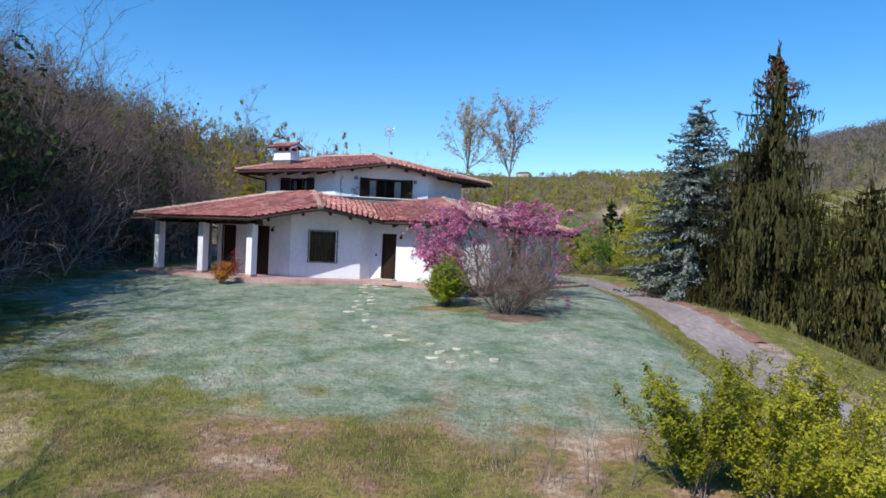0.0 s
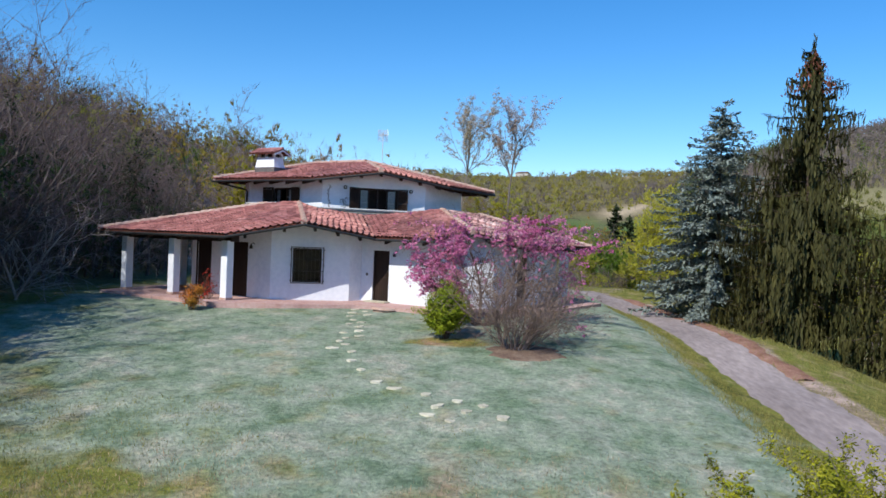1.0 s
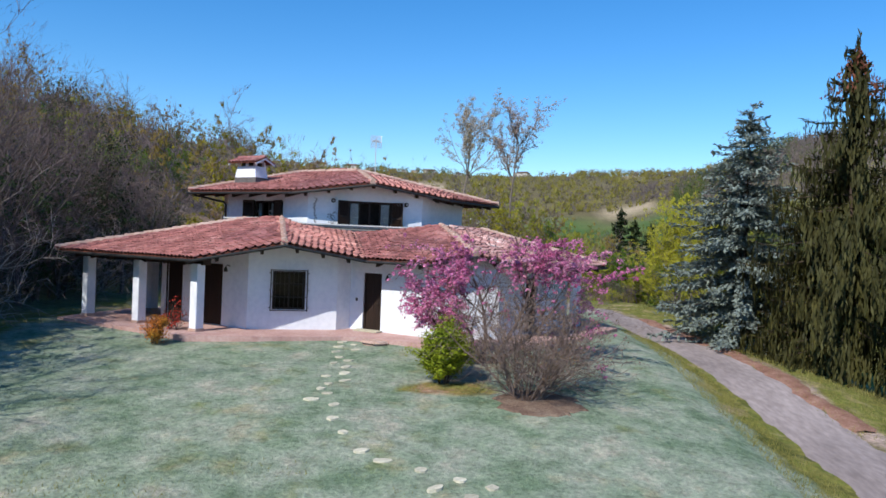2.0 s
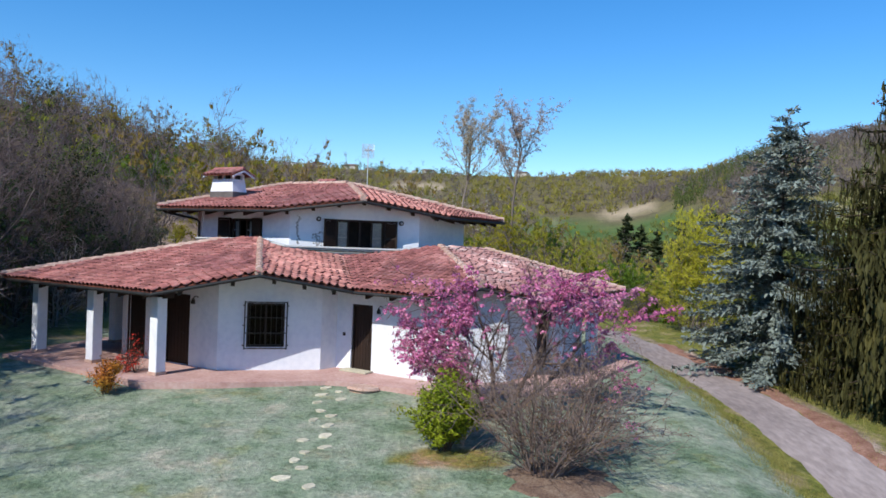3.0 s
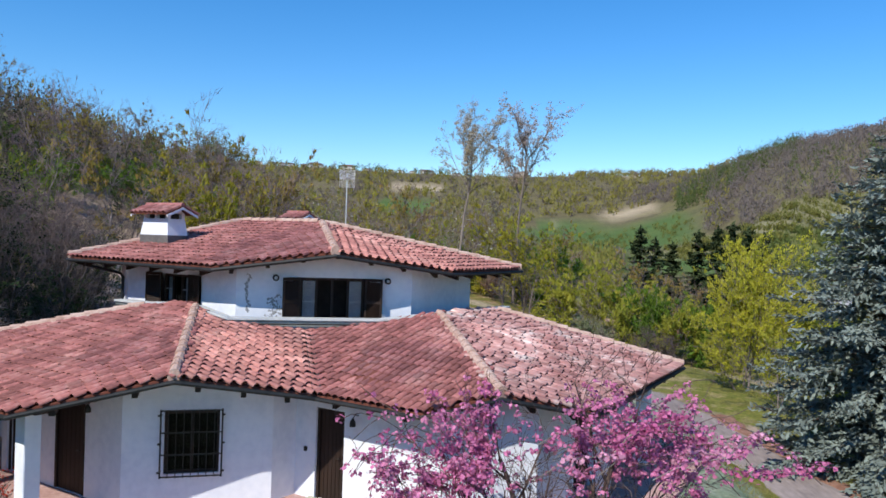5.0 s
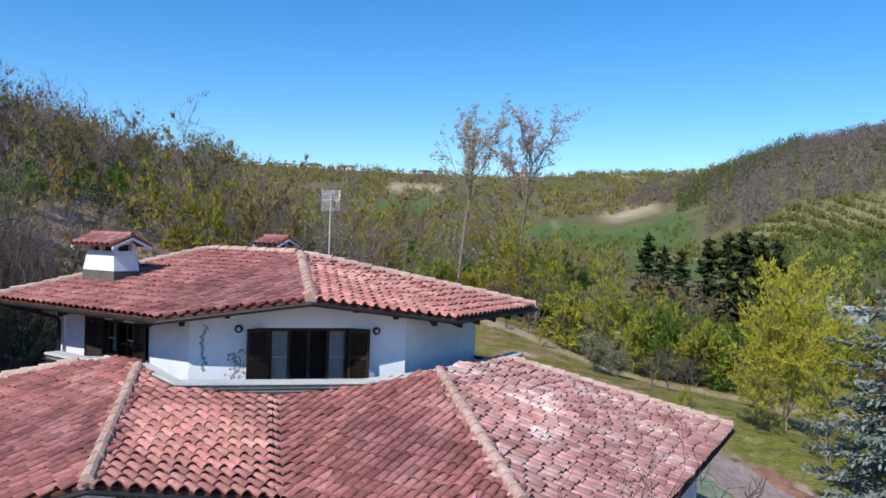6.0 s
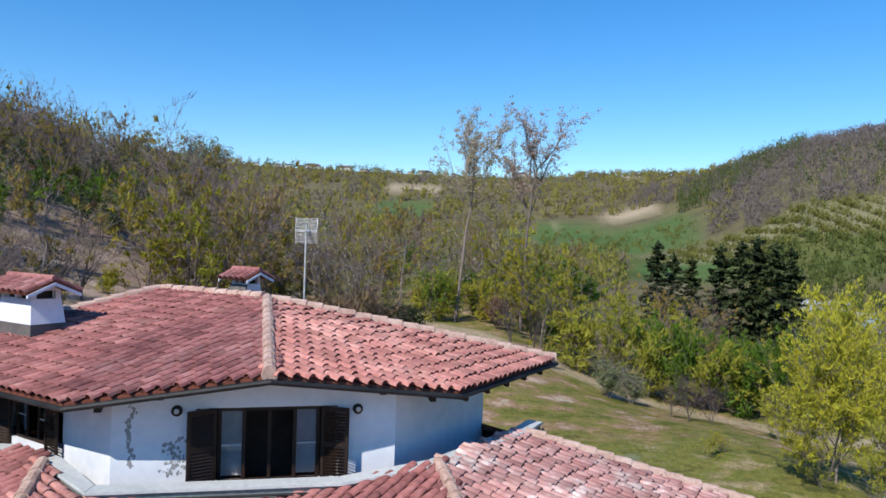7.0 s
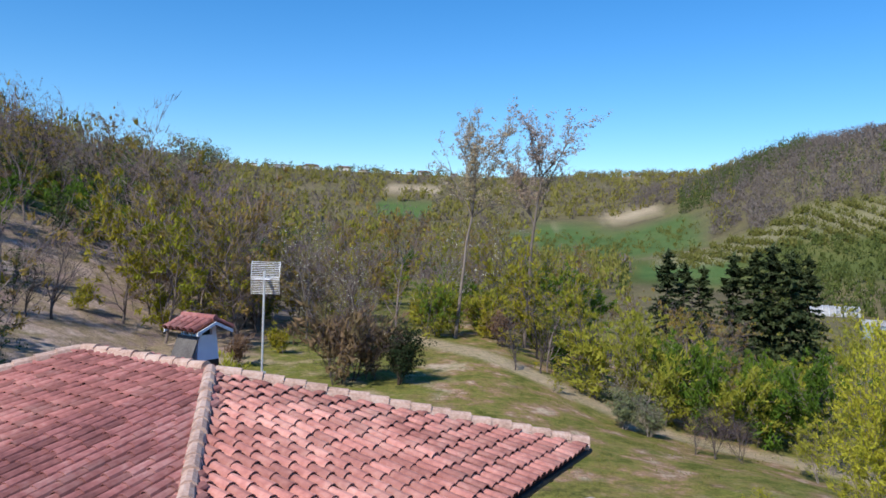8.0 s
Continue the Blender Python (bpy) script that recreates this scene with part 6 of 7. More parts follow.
# dark spruces in the valley, by the height of their tips
for x, y, tip in ((20.3, 104, 8.1), (22.6, 106, 6.9), (25.2, 108, 6.4), (28.0, 107, 7.9), (29.9, 106, 8.4), (32.4, 108, 8.9), (33.2, 105, 8.3), (35.8, 107, 7.7)):
    stand(SPRUCE, x, y, (tip - gz(x, y)) / 11.0, (x * 73 + y * 31) % 360)

for x, y, seed, h in ((-0.95, 88.0, 201, 19.6), (4.7, 89.0, 202, 20.0)):
    place_first(broadleaf(seed, "poplar", h, BARKP, LEAF_POPLAR, "tall slender tree with few reddish leaves", 15, 0.17, 0.36, 3, (15, 6, 4), 0.66, 0.75, 0.009, 0.58, 0.14, 1, 0.38, 0.14, 0.013, True, 0.6), x, y, 1.0, seed * 40 + 180)


# ---- the far woods: countless crowns on the hills ----
def far_woods(name, seed, count, region, leaf, label, size=1.1, per=26, tall=7.5, wide=0.34):
    rng = np.random.default_rng(seed)
    pts = region(rng, count)
    n = len(pts)
    h = tall * rng.uniform(0.45, 1.25, n)
    base = np.stack([pts[:, 0], pts[:, 1], ground_height(pts[:, 0], pts[:, 1])], -1)
    c = rng.normal(0, 1, (n, per, 3))
    c /= np.linalg.norm(c, axis=2, keepdims=True)
    out = c.reshape(-1, 3) + [0, 0, 0.35]
    c *= rng.random((n, per, 1)) ** 0.4
    c = c * (h[:, None, None] * [wide, wide, 0.44]) + base[:, None] + (h[:, None, None] * [0, 0, 0.44])
    v, f = leaf_mesh(rng, c.reshape(-1, 3), size, 0.5, 0.0, 0.25, out, np.tile([[0.0, 0.0, 1.0]], (n * per, 1)), 0.32, True)
    quick(name, v, f, leaf, None, label, "stuff", "woods")


def polar(ang0, ang1, d0, d1, skip=None):
    def region(rng, n):
        a, d = rng.uniform(ang0, ang1, n), np.sqrt(rng.uniform(d0 * d0, d1 * d1, n))
        ok = np.ones(n, bool) if skip is None else ~skip(a, d)
        return np.stack([d * np.sin(a), 25 + d * np.cos(a)], -1)[ok]
    return region


def open_land(a, d):
    field = (np.abs(d - 405) < 75) & (np.abs(a - 0.20) < 0.115)
    pale, green = clearings(a, d + 6)
    track, terrace = pale > 0.05, green > 0.05
    village = (d > 705) & (np.abs(a + 0.12) < 0.26)
    strip = (np.abs(a - 0.285) < 0.075) & (d < 345)
    return field | track | terrace | village | strip


FAR_BROWN = leafy("far_bare_woods", [(0.105, 0.082, 0.080), (0.15, 0.118, 0.115), (0.13, 0.112, 0.09), (0.18, 0.148, 0.148)], 0.12, 0.2)
FAR_MAUVE = leafy("far_mauve_woods", [(0.135, 0.115, 0.105), (0.175, 0.15, 0.14), (0.155, 0.145, 0.105), (0.195, 0.17, 0.162)], 0.07, 0.2)
FAR_OLIVE = leafy("far_olive_woods", [(0.15, 0.12, 0.045), (0.23, 0.20, 0.045), (0.15, 0.17, 0.04), (0.27, 0.225, 0.075)], 0.08, 0.2)
FAR_ORCHARD = leafy("far_orchard_leaves", [(0.06, 0.085, 0.02), (0.10, 0.125, 0.028), (0.15, 0.15, 0.035), (0.13, 0.11, 0.06)], 0.12, 0.2)
FAR_GREEN = leafy("far_green_woods", [(0.04, 0.06, 0.02), (0.07, 0.10, 0.028), (0.10, 0.13, 0.03)], 0.12, 0.2)
far_woods("far_woods", 301, 1300, polar(-0.62, 0.34, 165, 400, open_land), FAR_OLIVE, "olive and brown woods on the far hills", 1.25, 44, 8.0, 0.5)
far_woods("far_woods", 311, 2600, polar(-0.62, 0.34, 390, 790, open_land), FAR_OLIVE, "olive and brown woods on the far hills", 1.9, 24, 8.0, 0.5)
far_woods("far_woods", 302, 1500, polar(-0.62, 0.30, 190, 820, open_land), FAR_BROWN, "bare brown woods on the far hills", 1.5, 26, 8.0, 0.45)
far_woods("far_woods", 303, 4600, polar(0.22, 0.80, 318, 570, open_land), FAR_MAUVE, "bare mauve-brown wood on the long hill", 1.05, 28, 8.0, 0.45)
far_woods("far_woods", 304, 330, polar(0.275, 0.42, 440, 540), FAR_GREEN, "dark conifers in the wood on the hill", 1.1, 30, 12.0, 0.2)
far_woods("far_woods", 308, 150, polar(0.41, 0.62, 330, 420), FAR_GREEN, "dark conifers in the wood on the hill", 0.9, 30, 9.0, 0.16)
far_woods("hedges", 312, 130, polar(0.10, 0.30, 325, 425), FAR_ORCHARD, "green hedges and low trees between the valley fields", 0.9, 26, 4.0, 0.5)
far_woods("village_trees", 309, 90, polar(-0.34, 0.0, 725, 800), FAR_GREEN, "dark garden trees between the village houses", 1.2, 40, 9.0, 0.3)
far_woods("village_trees", 310, 34, polar(-0.365, -0.315, 690, 760), FAR_GREEN, "dark trees on the knoll beside the village", 1.3, 60, 19.0, 0.3)
far_woods("orchard", 305, 1300, polar(0.20, 0.72, 170, 300, open_land), FAR_ORCHARD, "green orchards and hedges in the valley", 0.9, 24, 4.5)


def orchard_rows(rng, n):
    a, d = rng.uniform(0.25, 0.64, n), rng.uniform(262, 320, n)
    x, y = d * np.sin(a), 25 + d * np.cos(a)
    x = np.round(x / 7.0) * 7.0 + rng.normal(0, 0.5, n)
    return np.stack([x, y], -1)[rng.random(n) < 0.65 + 0.35 * np.sin(x * 0.07)]


far_woods("orchard_rows", 306, 1400, orchard_rows, FAR_ORCHARD, "rows of small green trees on pale soil", 0.95, 18, 3.8)
far_woods("far_woods", 307, 800, polar(-1.0, -0.40, 140, 420), FAR_BROWN, "bare wood on the near hill", 0.55, 44, 9.5)


# ---- the village on the far ridge ----
ROOFM = surf("far_roof", [(0.085, 0.055, 0.048), (0.17, 0.10, 0.08)], 0.3, 0.9, rand=0.3)
WALLM = surf("far_wall", [(0.50, 0.48, 0.44), (0.72, 0.70, 0.66)], 0.2, 0.9, rand=0.25)
DARKW = surf("far_window", [(0.03, 0.03, 0.035), (0.06, 0.06, 0.07)], 1.0, 0.4)


def far_house(w, d, h, label):
    ob = empty("far_house", Matrix(), label, "house", "village houses")
    bm = bmesh.new()
    box(bm, (0, 0, h / 2 - 1), (w, d, h + 2))
    part("wall", bm, WALLM, ob)
    bm = bmesh.new()
    prism(bm, [(-w / 2 - 0.6, -d / 2 - 0.6, h), (w / 2 + 0.6, -d / 2 - 0.6, h), (w / 2 + 0.6, d / 2 + 0.6, h), (-w / 2 - 0.6, d / 2 + 0.6, h)],
          [(-w / 2 + 2.0, -0.2, h + 2.0), (w / 2 - 2.0, -0.2, h + 2.0), (w / 2 - 2.0, 0.2, h + 2.0), (-w / 2 + 2.0, 0.2, h + 2.0)])
    part("roof", bm, ROOFM, ob)
    for i in range(int(w / 4)):
        for z in ((1.6,) if h < 5 else (1.6, 4.4)):
            bm = bmesh.new()
            box(bm, (-w / 2 + 4 * (i + 0.5), -d / 2 - 0.02, z), (1.2, 0.12, 1.4))
            part("window", bm, DARKW, ob)
    return ob


kinds = [far_house(11, 7, 4.6, "pale house with a brown roof on the far ridge"), far_house(15, 7, 4.4, "long house with a brown roof on the far ridge"), far_house(8, 6, 3.2, "small house with a brown roof on the far ridge")]
rng = random.Random(3)
done = set()
for a, kind, d in ((-0.332, 2, 775), (-0.320, 0, 770), (-0.306, 0, 760), (-0.293, 2, 745), (-0.285, 0, 765), (-0.268, 2, 780), (-0.256, 0, 750), (-0.243, 0, 765), (-0.226, 2, 770), (-0.211, 1, 785), (-0.191, 0, 790), (-0.168, 1, 780), (-0.142, 1, 785), (-0.109, 0, 770), (-0.096, 2, 760), (-0.080, 0, 780), (-0.060, 1, 785), (-0.020, 0, 790), (0.068, 1, 775), (0.136, 2, 780)):
    x, y = d * math.sin(a), 25 + d * math.cos(a)
    k = kinds[kind]
    m = pose(x, y, gz(x, y) - rng.uniform(0.3, 1.2), 0, 0, math.degrees(-a) + rng.uniform(-40, 40)) @ Matrix.Scale(rng.uniform(0.6, 1.05), 4)
    if k.name in done:
        copy_thing(k, m)
    else:
        done.add(k.name)
        k.matrix_world = m


# ---- glasshouse and shed in the valley ----
PLASTIC = surf("grey_white_sheeting", [(0.24, 0.25, 0.26), (0.40, 0.41, 0.42)], 0.6, 0.5)
PALEBLUE = surf("pale_blue_sheet", [(0.24, 0.31, 0.35), (0.32, 0.40, 0.44)], 0.8, 0.6)


def polytunnel(length, width, height):
    ob = empty("polytunnel", Matrix(), "long grey-white plastic tunnel in the valley", "greenhouse")
    n = 10
    arc = [(width / 2 * math.cos(math.pi * k / n), height * math.sin(math.pi * k / n)) for k in range(n + 1)]
    bm = bmesh.new()
    prism(bm, [(-length / 2, y, z - 0.3 if 0 < k < n else -0.3) for k, (y, z) in enumerate(arc)], [(length / 2, y, z - 0.3 if 0 < k < n else -0.3) for k, (y, z) in enumerate(arc)])
    part("sheeting", bm, PLASTIC, ob)
    for i in range(9):
        bm = bmesh.new()
        x = -length / 2 + length * i / 8
        tube(bm, [(x, y * 1.01, z * 1.01 - 0.28) for y, z in arc], 0.09, 5)
        part("hoop", bm, GALV, ob)
    return ob


ob = polytunnel(9, 5, 2.2)
ob.matrix_world = pose(75.4, 181.8, gz(75.4, 181.8), 0, 0, -18)
ob = empty("shed", pose(65.8, 148.2, gz(65.8, 148.2), 0, 0, -20), "small pale blue shed in the valley", "shed")
bm = bmesh.new()
box(bm, (0, 0, 1.0), (4.5, 3.0, 2.4))
part("wall", bm, PALEBLUE, ob)
bm = bmesh.new()
prism(bm, [(-2.5, -1.7, 2.2), (2.5, -1.7, 2.2), (2.5, 1.7, 2.2), (-2.5, 1.7, 2.2)], [(-2.5, -0.1, 3.0), (2.5, -0.1, 3.0), (2.5, 0.1, 3.0), (-2.5, 0.1, 3.0)])
part("roof", bm, PLASTIC, ob)
stand(LEAFY[0], 45.0, 118.0, 1.0, 30)
stand(LEAFY[2], 47.5, 121.0, 0.9, 130)


# ---- stones, bed and small things on the lawn ----
def stone(seed, x, y, w, d):
    r = random.Random(seed)
    bm = bmesh.new()
    n = 9
    ring = [(w / 2 * math.cos(k * math.tau / n) * r.uniform(0.8, 1.1), d / 2 * math.sin(k * math.tau / n) * r.uniform(0.8, 1.1)) for k in range(n)]
    prism(bm, [(a, b, -0.08) for a, b in ring], [(a * 0.94, b * 0.94, 0.022 + r.uniform(-0.008, 0.008)) for a, b in ring])
    ob = part("stepping_stone", bm, STONE, None)
    ob.matrix_world = pose(x, y, gz(x, y), 0, 0, r.uniform(0, 90))
    tagged(ob, "flat pale stepping stone sunk in the lawn", "stone", "stepping stones across the lawn")


r = random.Random(12)
walkway = [(-3.4 + 0.5 * (k % 2) + 0.035 * k, 31.2 - 0.36 * k) for k in range(15) if k not in (5, 10)] + [(-3.05, 25.7), (-2.75, 25.3), (-2.9, 24.7), (-2.5, 24.4), (-2.2, 23.4), (-1.75, 22.6), (-1.3, 21.7), (-0.7, 21.3),
           (0.0, 20.9), (0.35, 20.2), (0.75, 20.6), (1.1, 19.9), (0.6, 19.4), (1.45, 20.3), (1.7, 19.5), (0.2, 19.7)]
for i, (x, y) in enumerate(walkway):
    stone(i, x + r.uniform(-0.12, 0.12), y, r.uniform(0.26, 0.46), r.uniform(0.22, 0.34))

bm = bmesh.new()
n = 14
ring = [(0.46 * math.cos(k * math.tau / n) * (1 + 0.08 * math.sin(2 * k)), 0.36 * math.sin(k * math.tau / n)) for k in range(n)]
prism(bm, [(x * 0.8, y * 0.8, -0.06) for x, y in ring], [(x * 0.85, y * 0.85, 0.06) for x, y in ring])
prism(bm, [(x, y, 0.06) for x, y in ring], [(x * 0.9, y * 0.9, 0.13) for x, y in ring])
ob = part("flat_boulder", bm, MORTAR, None)
ob.matrix_world = pose(-2.28, 31.05, gz(-2.28, 31.05), 0, 3, 15)
tagged(ob, "flat brownish boulder lying beside the paving", "stone")

bm = bmesh.new()
n = 40
ring = [(2.7 + 1.15 * math.cos(k * math.tau / n) * (1 + 0.16 * math.sin(5 * k)), 25.3 + 1.1 * math.sin(k * math.tau / n) * (1 + 0.14 * math.sin(3 * k + 1))) for k in range(n)]
rows = [[bm.verts.new((2.7 + (x - 2.7) * f, 25.3 + (y - 25.3) * f, gz(2.7 + (x - 2.7) * f, 25.3 + (y - 25.3) * f) + h)) for x, y in ring] for f, h in ((1.0, -0.03), (0.9, 0.035), (0.6, 0.05), (0.25, 0.06))]
for a, b in zip(rows, rows[1:]):
    for k in range(n):
        bm.faces.new((a[k], a[(k + 1) % n], b[(k + 1) % n], b[k]))
bm.faces.new(rows[-1])
SOIL = surf("red_brown_mulch", [(0.085, 0.055, 0.042), (0.145, 0.10, 0.075), (0.21, 0.165, 0.125)], 2.5, 0.98, 0.03, 14)
tagged(part("flower_bed", bm, SOIL, None), "bare red-brown soil under the flowering tree", "flower bed", "", "structure")


# ---- grass and dry stalks ----
def grass(name, seed, count, x0, x1, y0, y1, tall, leaf, label, keep):
    rng = np.random.default_rng(seed)
    x, y = rng.uniform(x0, x1, count), y0 + (y1 - y0) * rng.random(count) ** 1.5
    ok = keep(x, y, rng)
    x, y = x[ok], y[ok]
    n = len(x)
    b = np.stack([x, y, ground_height(x, y) - 0.01], -1)
    h = tall * rng.uniform(0.4, 1.3, n)
    a = rng.uniform(0, math.tau, n)
    w = np.stack([np.cos(a), np.sin(a), np.zeros(n)], -1) * (0.004 + 0.03 * h)[:, None]
    tip = b + np.stack([rng.normal(0, 0.35, n) * h, rng.normal(0, 0.35, n) * h, h], -1)
    v = np.stack([b - w, b + w, tip], 1).reshape(-1, 3)
    quick(name, v, np.arange(n * 3).reshape(-1, 3), leaf, None, label, "stuff", "grass")


def lawn_area(x, y, rng):
    return (x < 8.2) & (np.hypot((x + 3) / 16, (y - 31) / 16) < 1.1) & ~((np.abs(x - 2.7) < 1.1) & (np.abs(y - 25.3) < 1.1)) & (y < 30.2)


LAWN_BLADE = leafy("lawn_blades", [(0.10, 0.16, 0.09), (0.16, 0.23, 0.14), (0.22, 0.26, 0.17)], 0.25, 0.25)
DRY_BLADE = leafy("dry_blades", [(0.24, 0.18, 0.09), (0.34, 0.25, 0.16), (0.45, 0.36, 0.26), (0.28, 0.17, 0.125)], 0.3, 0.2)
HEATH_BLADE = leafy("red_brown_blades", [(0.27, 0.17, 0.125), (0.37, 0.255, 0.195), (0.46, 0.35, 0.28)], 0.3, 0.35)
MEADOW_BLADE = leafy("meadow_blades", [(0.13, 0.15, 0.03), (0.20, 0.20, 0.045), (0.29, 0.26, 0.10)], 0.3, 0.3)
grass("lawn_grass", 401, 60000, -16, 8.4, 15, 30.3, 0.055, LAWN_BLADE, "short grey-green lawn grass", lawn_area)
grass("meadow_grass", 405, 26000, -16, -3, 9.5, 20.0, 0.09, MEADOW_BLADE, "yellow-green grass on the lower lawn", lambda x, y, rng: rng.random(len(x)) < 0.8 * smoothstep(x, -2, -7))
grass("dry_grass", 402, 40000, -7, 8.2, 9.5, 18.0, 0.10, DRY_BLADE, "dry tangled grass and stalks at the lawn's foot", lambda x, y, rng: rng.random(len(x)) < smoothstep(y, 20, 12) * (0.5 + 0.5 * np.sin(x * 0.9 + 1.5 * np.sin(y))))


def tufts(name, seed, clumps, per, x0, x1, y0, y1, tall, wide, leaf, label, keep):
    rng = np.random.default_rng(seed)
    cx, cy = rng.uniform(x0, x1, clumps), y0 + (y1 - y0) * rng.random(clumps) ** 1.3
    ok = keep(cx, cy, rng)
    cx, cy = cx[ok], cy[ok]
    size = np.repeat(rng.uniform(0.5, 1.5, len(cx)), per)
    x, y = np.repeat(cx, per) + rng.normal(0, wide, len(size)) * size, np.repeat(cy, per) + rng.normal(0, wide, len(size)) * size
    n = len(x)
    b = np.stack([x, y, ground_height(x, y) - 0.01], -1)
    h = tall * size * rng.uniform(0.4, 1.2, n)
    a = rng.uniform(0, math.tau, n)
    w = np.stack([np.cos(a), np.sin(a), np.zeros(n)], -1) * (0.005 + 0.04 * h)[:, None]
    tip = b + np.stack([rng.normal(0, 0.4, n) * h, rng.normal(0, 0.4, n) * h, h], -1)
    quick(name, np.stack([b - w, b + w, tip], 1).reshape(-1, 3), np.arange(n * 3).reshape(-1, 3), leaf, None, label, "stuff", "grass")


tufts("grass_tufts", 411, 420, 46, -14, 5, 10.5, 21, 0.065, 0.19, MEADOW_BLADE, "yellow-green grass tufts on the lower lawn", lambda x, y, r: r.random(len(x)) < smoothstep(y, 23, 15) * (1.1 - 0.06 * (x + 14)))
tufts("dry_tufts", 412, 700, 46, -6, 3, 11, 16.5, 0.07, 0.22, HEATH_BLADE, "dry red-brown tufts on the lower lawn", lambda x, y, r: np.hypot((x + 1.6) / 4.0, (y - 13.2) / 1.7) < 1.15 * r.random(len(x)) ** 0.4)
tufts("grass_tufts", 413, 420, 34, -12, 20, 48, 80, 0.13, 0.30, MEADOW_BLADE, "yellow-green grass tufts behind the house", lambda x, y, r: np.hypot(x + 2, y - 38) > 12)
grass("verge_grass", 403, 16000, 7.6, 8.9, 9, 40, 0.12, MEADOW_BLADE, "rough grass along the drive", lambda x, y, rng: rng.random(len(x)) < 0.8)
grass("verge_grass", 404, 16000, 11.1, 16, 9, 44, 0.14, MEADOW_BLADE, "rough grass on the bank", lambda x, y, rng: rng.random(len(x)) < 0.8)


# ---- roof tiles and caps, last ----
def tile_roof(key, parent, pale, nearest):
    """Barrel tiles up each slope, column by column between the sheet's edges; the nearest ones are pieces of their own."""
    f, poly = PLANES[key], [Vector(v) for v in SHEETS[key]]
    up = Vector((HALF, HALF)) if key in "ACL" else Vector((-HALF, HALF))
    side = Vector((up.y, -up.x))
    k = 0.172 if key in "LR" else 0.19
    m = k * math.sqrt(2)
    nrm = Vector((-up.x * m, -up.y * m, 1)).normalized()
    v3 = Vector((up.x, up.y, m)).normalized()
    u3 = v3.cross(nrm)
    rng = random.Random(key)
    us = [v.dot(side) for v in poly]
    pitch, step = (0.212, 0.345) if key in "LR" else (0.19, 0.315)
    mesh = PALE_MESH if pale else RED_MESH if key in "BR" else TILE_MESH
    spots = []
    for j in range(int((max(us) - min(us)) / pitch) + 1):
        u = min(us) + (j + 0.5) * pitch
        cross = []
        for a, b in zip(poly, poly[1:] + poly[:1]):
            ua, ub = a.dot(side), b.dot(side)
            if (ua - u) * (ub - u) < 0:
                t = (u - ua) / (ub - ua)
                cross.append((a + (b - a) * t).dot(up))
        cross.sort()
        for lo, hi in zip(cross[::2], cross[1::2]):
            v = lo - (0.0 if key == "C" and lo * up.y + u * side.y > -1.0 else 0.06) + rng.uniform(-0.015, 0.015)
            while v < hi - 0.12:
                w = side * u + up * v
                spots.append((w, v))
                v += step / math.sqrt(1 + m * m) * (rng.uniform(0.8, 1.2) if pale else rng.uniform(0.94, 1.06))
    spots.sort(key=lambda s: (s[0] - Vector(nearest)).length)
    base = np.array([c.co[:] for c in mesh.vertices])
    quads = np.array([p.vertices[:] for p in mesh.polygons])
    vs, fs = [], []
    for i, (w, v) in enumerate(spots):
        jit = rng.uniform(-0.05, 0.05)
        u_j = (u3 * math.cos(jit) + v3 * math.sin(jit))
        v_j = (v3 * math.cos(jit) - u3 * math.sin(jit)) + nrm * ((-0.08 if key in "BRD" else -0.04) + rng.uniform(-0.018, 0.016))
        o = Vector((w.x, w.y, f(*w))) + nrm * (0.022 + rng.uniform(-0.004, 0.008))
        mat = Matrix(((u_j.x, v_j.x, nrm.x, o.x), (u_j.y, v_j.y, nrm.y, o.y), (u_j.z, v_j.z, nrm.z, o.z), (0, 0, 0, 1)))
        if i < (150 if key in "LR" else 75):
            t = new("tile", mesh)
            t.parent = parent
            t.matrix_local = mat
        else:
            a = np.array(mat)
            fs.append(quads + len(vs) * len(base))
            vs.append(base @ a[:3, :3].T + a[:3, 3])
    if vs:
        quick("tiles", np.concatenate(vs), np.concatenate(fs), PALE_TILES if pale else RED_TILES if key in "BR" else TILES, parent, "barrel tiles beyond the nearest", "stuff")


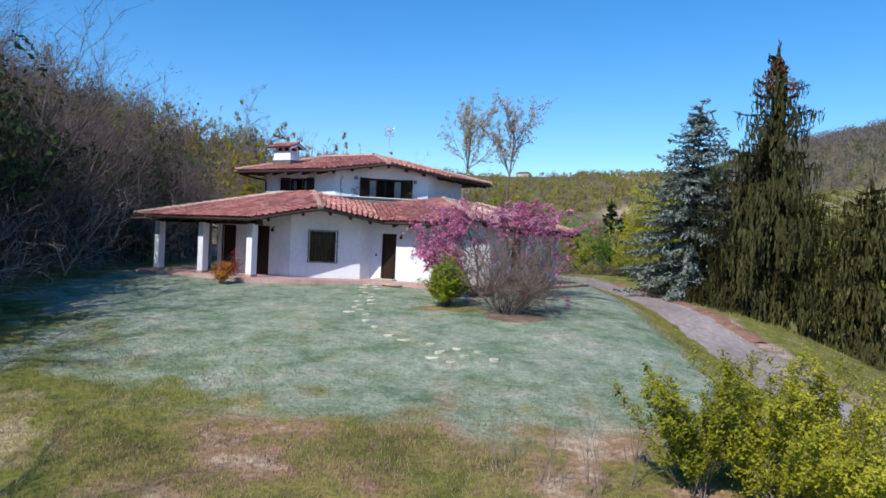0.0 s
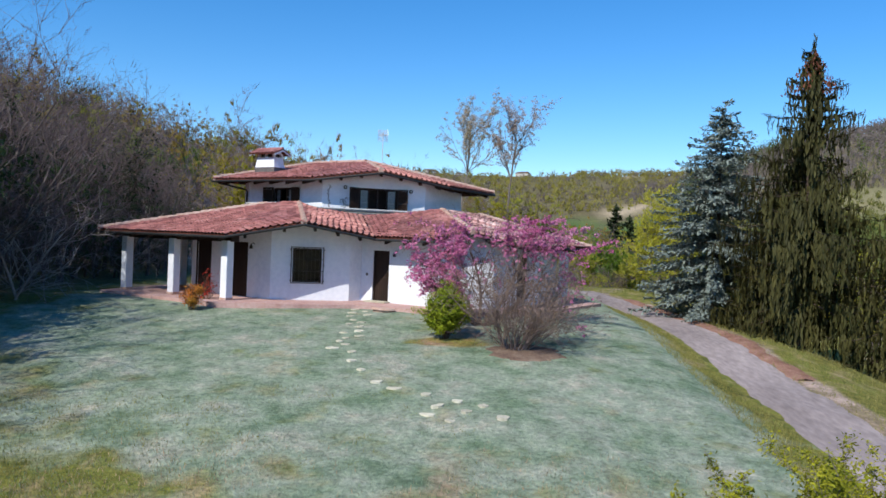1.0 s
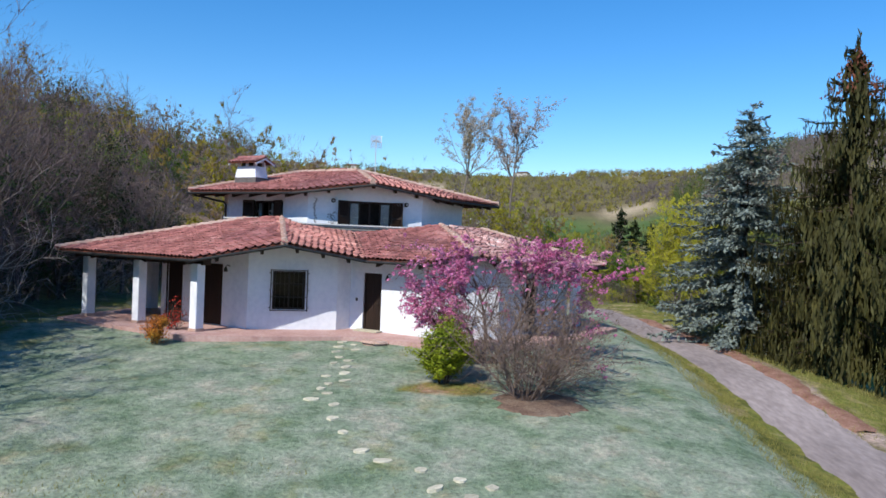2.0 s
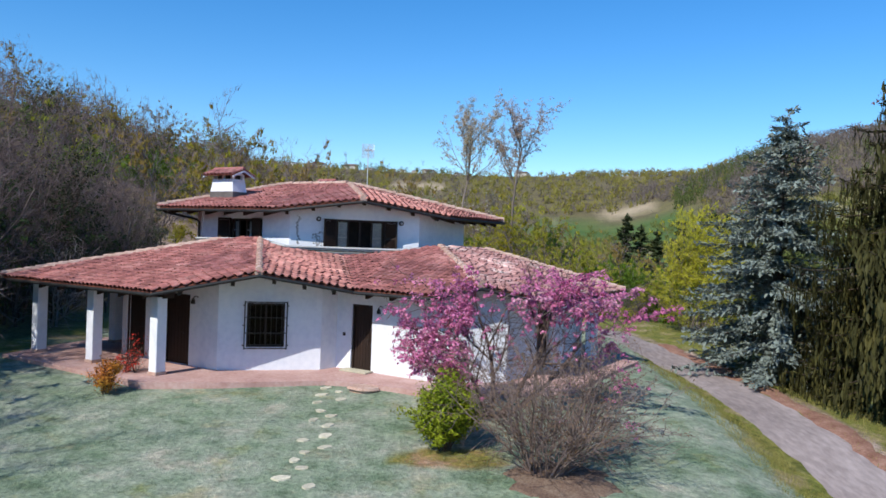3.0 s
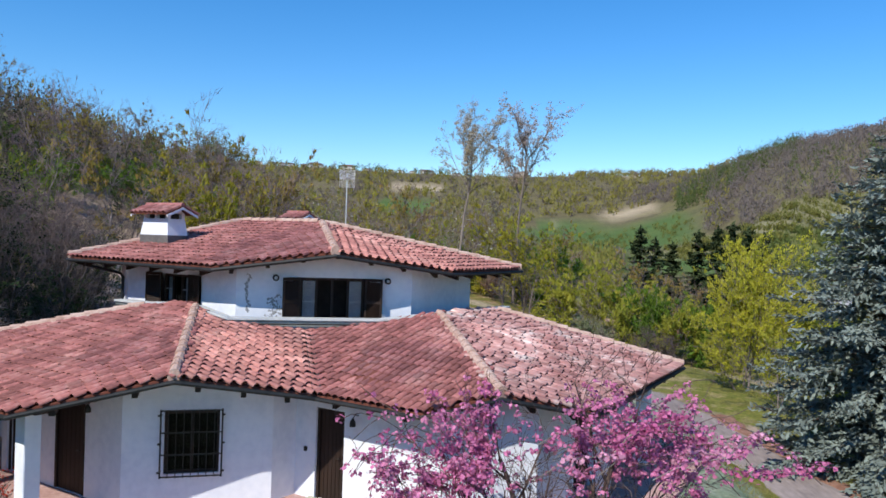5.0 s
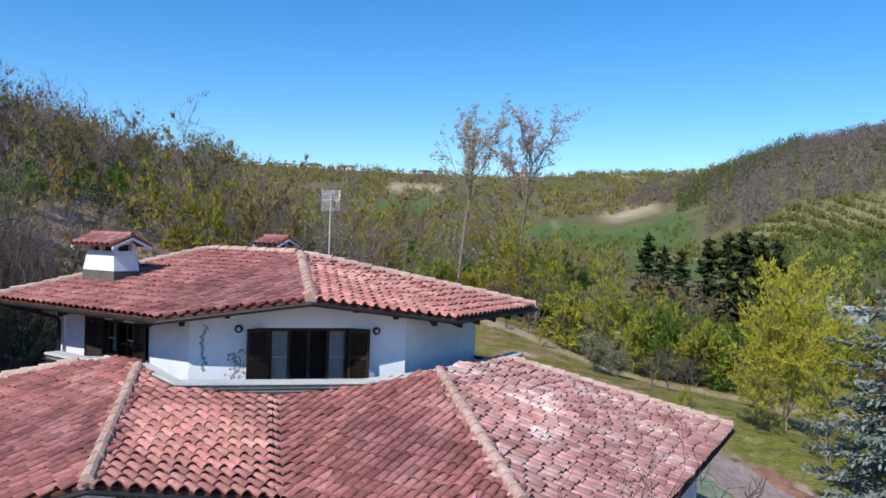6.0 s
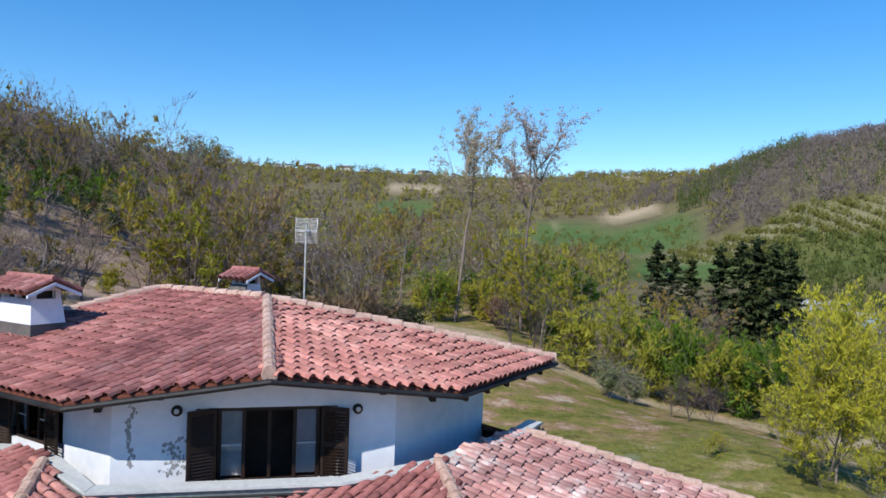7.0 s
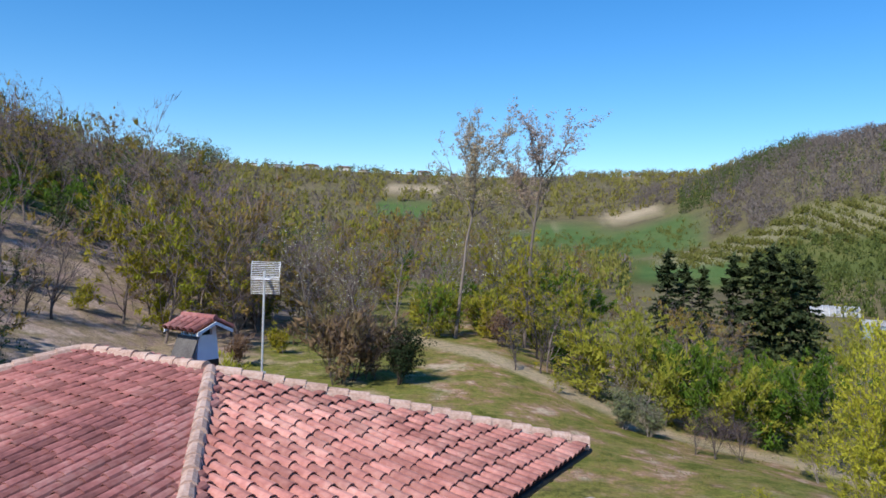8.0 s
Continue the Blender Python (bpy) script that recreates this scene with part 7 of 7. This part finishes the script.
def cap_line(parent, pts, radius=0.115, lift=0.06, mortar=True):
    """Overlapping ridge or hip tiles bedded in mortar."""
    a, b = Vector(pts[0]), Vector(pts[1])
    n = max(2, round((b - a).length / 0.36))
    rng = random.Random(int(a.x * 100))
    bm = bmesh.new()
    tube(bm, [a + Vector((0, 0, lift - 0.07)), b + Vector((0, 0, lift - 0.07))], 0.13, 8)
    part("mortar_bed", bm, MORTAR, parent)
    for i in range(n):
        p, q = a.lerp(b, i / n), a.lerp(b, (i + 1.18) / n)
        s = Vector((rng.uniform(-0.012, 0.012), rng.uniform(-0.012, 0.012), lift + rng.uniform(-0.008, 0.012)))
        bm = bmesh.new()
        tube(bm, [p + s, q + s - Vector((0, 0, 0.02))], [radius, radius * 0.84], 10)
        part("ridge_tile", bm, MORTAR if mortar else TILE, parent)


for key, parent, pale, nearest in (("A", LOWER, False, (-1.5, 0.5)), ("B", LOWER, False, (1.2, 0.4)), ("C", LOWER, False, (4.2, -0.5)), ("D", LOWER, True, (7.6, 1.0)), ("L", UPPER, False, (2.4, 3.5)), ("R", UPPER, False, (4.6, 3.6))):
    tile_roof(key, parent, pale, nearest)


bm = bmesh.new()
rings = []
for i in range(17):
    q = -1.14 + 3.38 * i / 16
    z = PLANES["C"](2.46, q)
    rings.append([bm.verts.new((2.46 + u, q, z + h)) for u, h in ((-0.10, 0.075), (0, 0.02), (0.10, 0.075), (0.10, 0.085), (0, 0.03), (-0.10, 0.085))])
for a, b in zip(rings, rings[1:]):
    for k in range(6):
        bm.faces.new((a[k], a[(k + 1) % 6], b[(k + 1) % 6], b[k]))
part("valley_gutter", bm, GUTTER, LOWER, "dark metal valley gutter")


def on(key, p, q):
    return (p, q, PLANES[key](p, q))


cap_line(LOWER, (on("A", -0.39, -1.52), on("A", -0.39, 3.25)))
cap_line(LOWER, (on("C", 5.98, -2.98), on("C", 5.98, 2.40)))
cap_line(LOWER, (on("A", -8.75, 3.77), on("A", -1.84, 4.27)))
cap_line(LOWER, (on("D", 13.44, 2.39), on("D", 8.35, 4.38)))
cap_line(UPPER, (on("L", 3.11, 2.24), on("L", 3.11, 6.90)))
cap_line(UPPER, (on("L", 3.05, 7.0), on("L", 0.70, 9.36)))
cap_line(UPPER, (on("R", 9.62, 6.13), on("R", 3.25, 6.93)))
cap_line(UPPER, (on("L", -4.31, 7.04), on("L", 0.55, 9.38)))
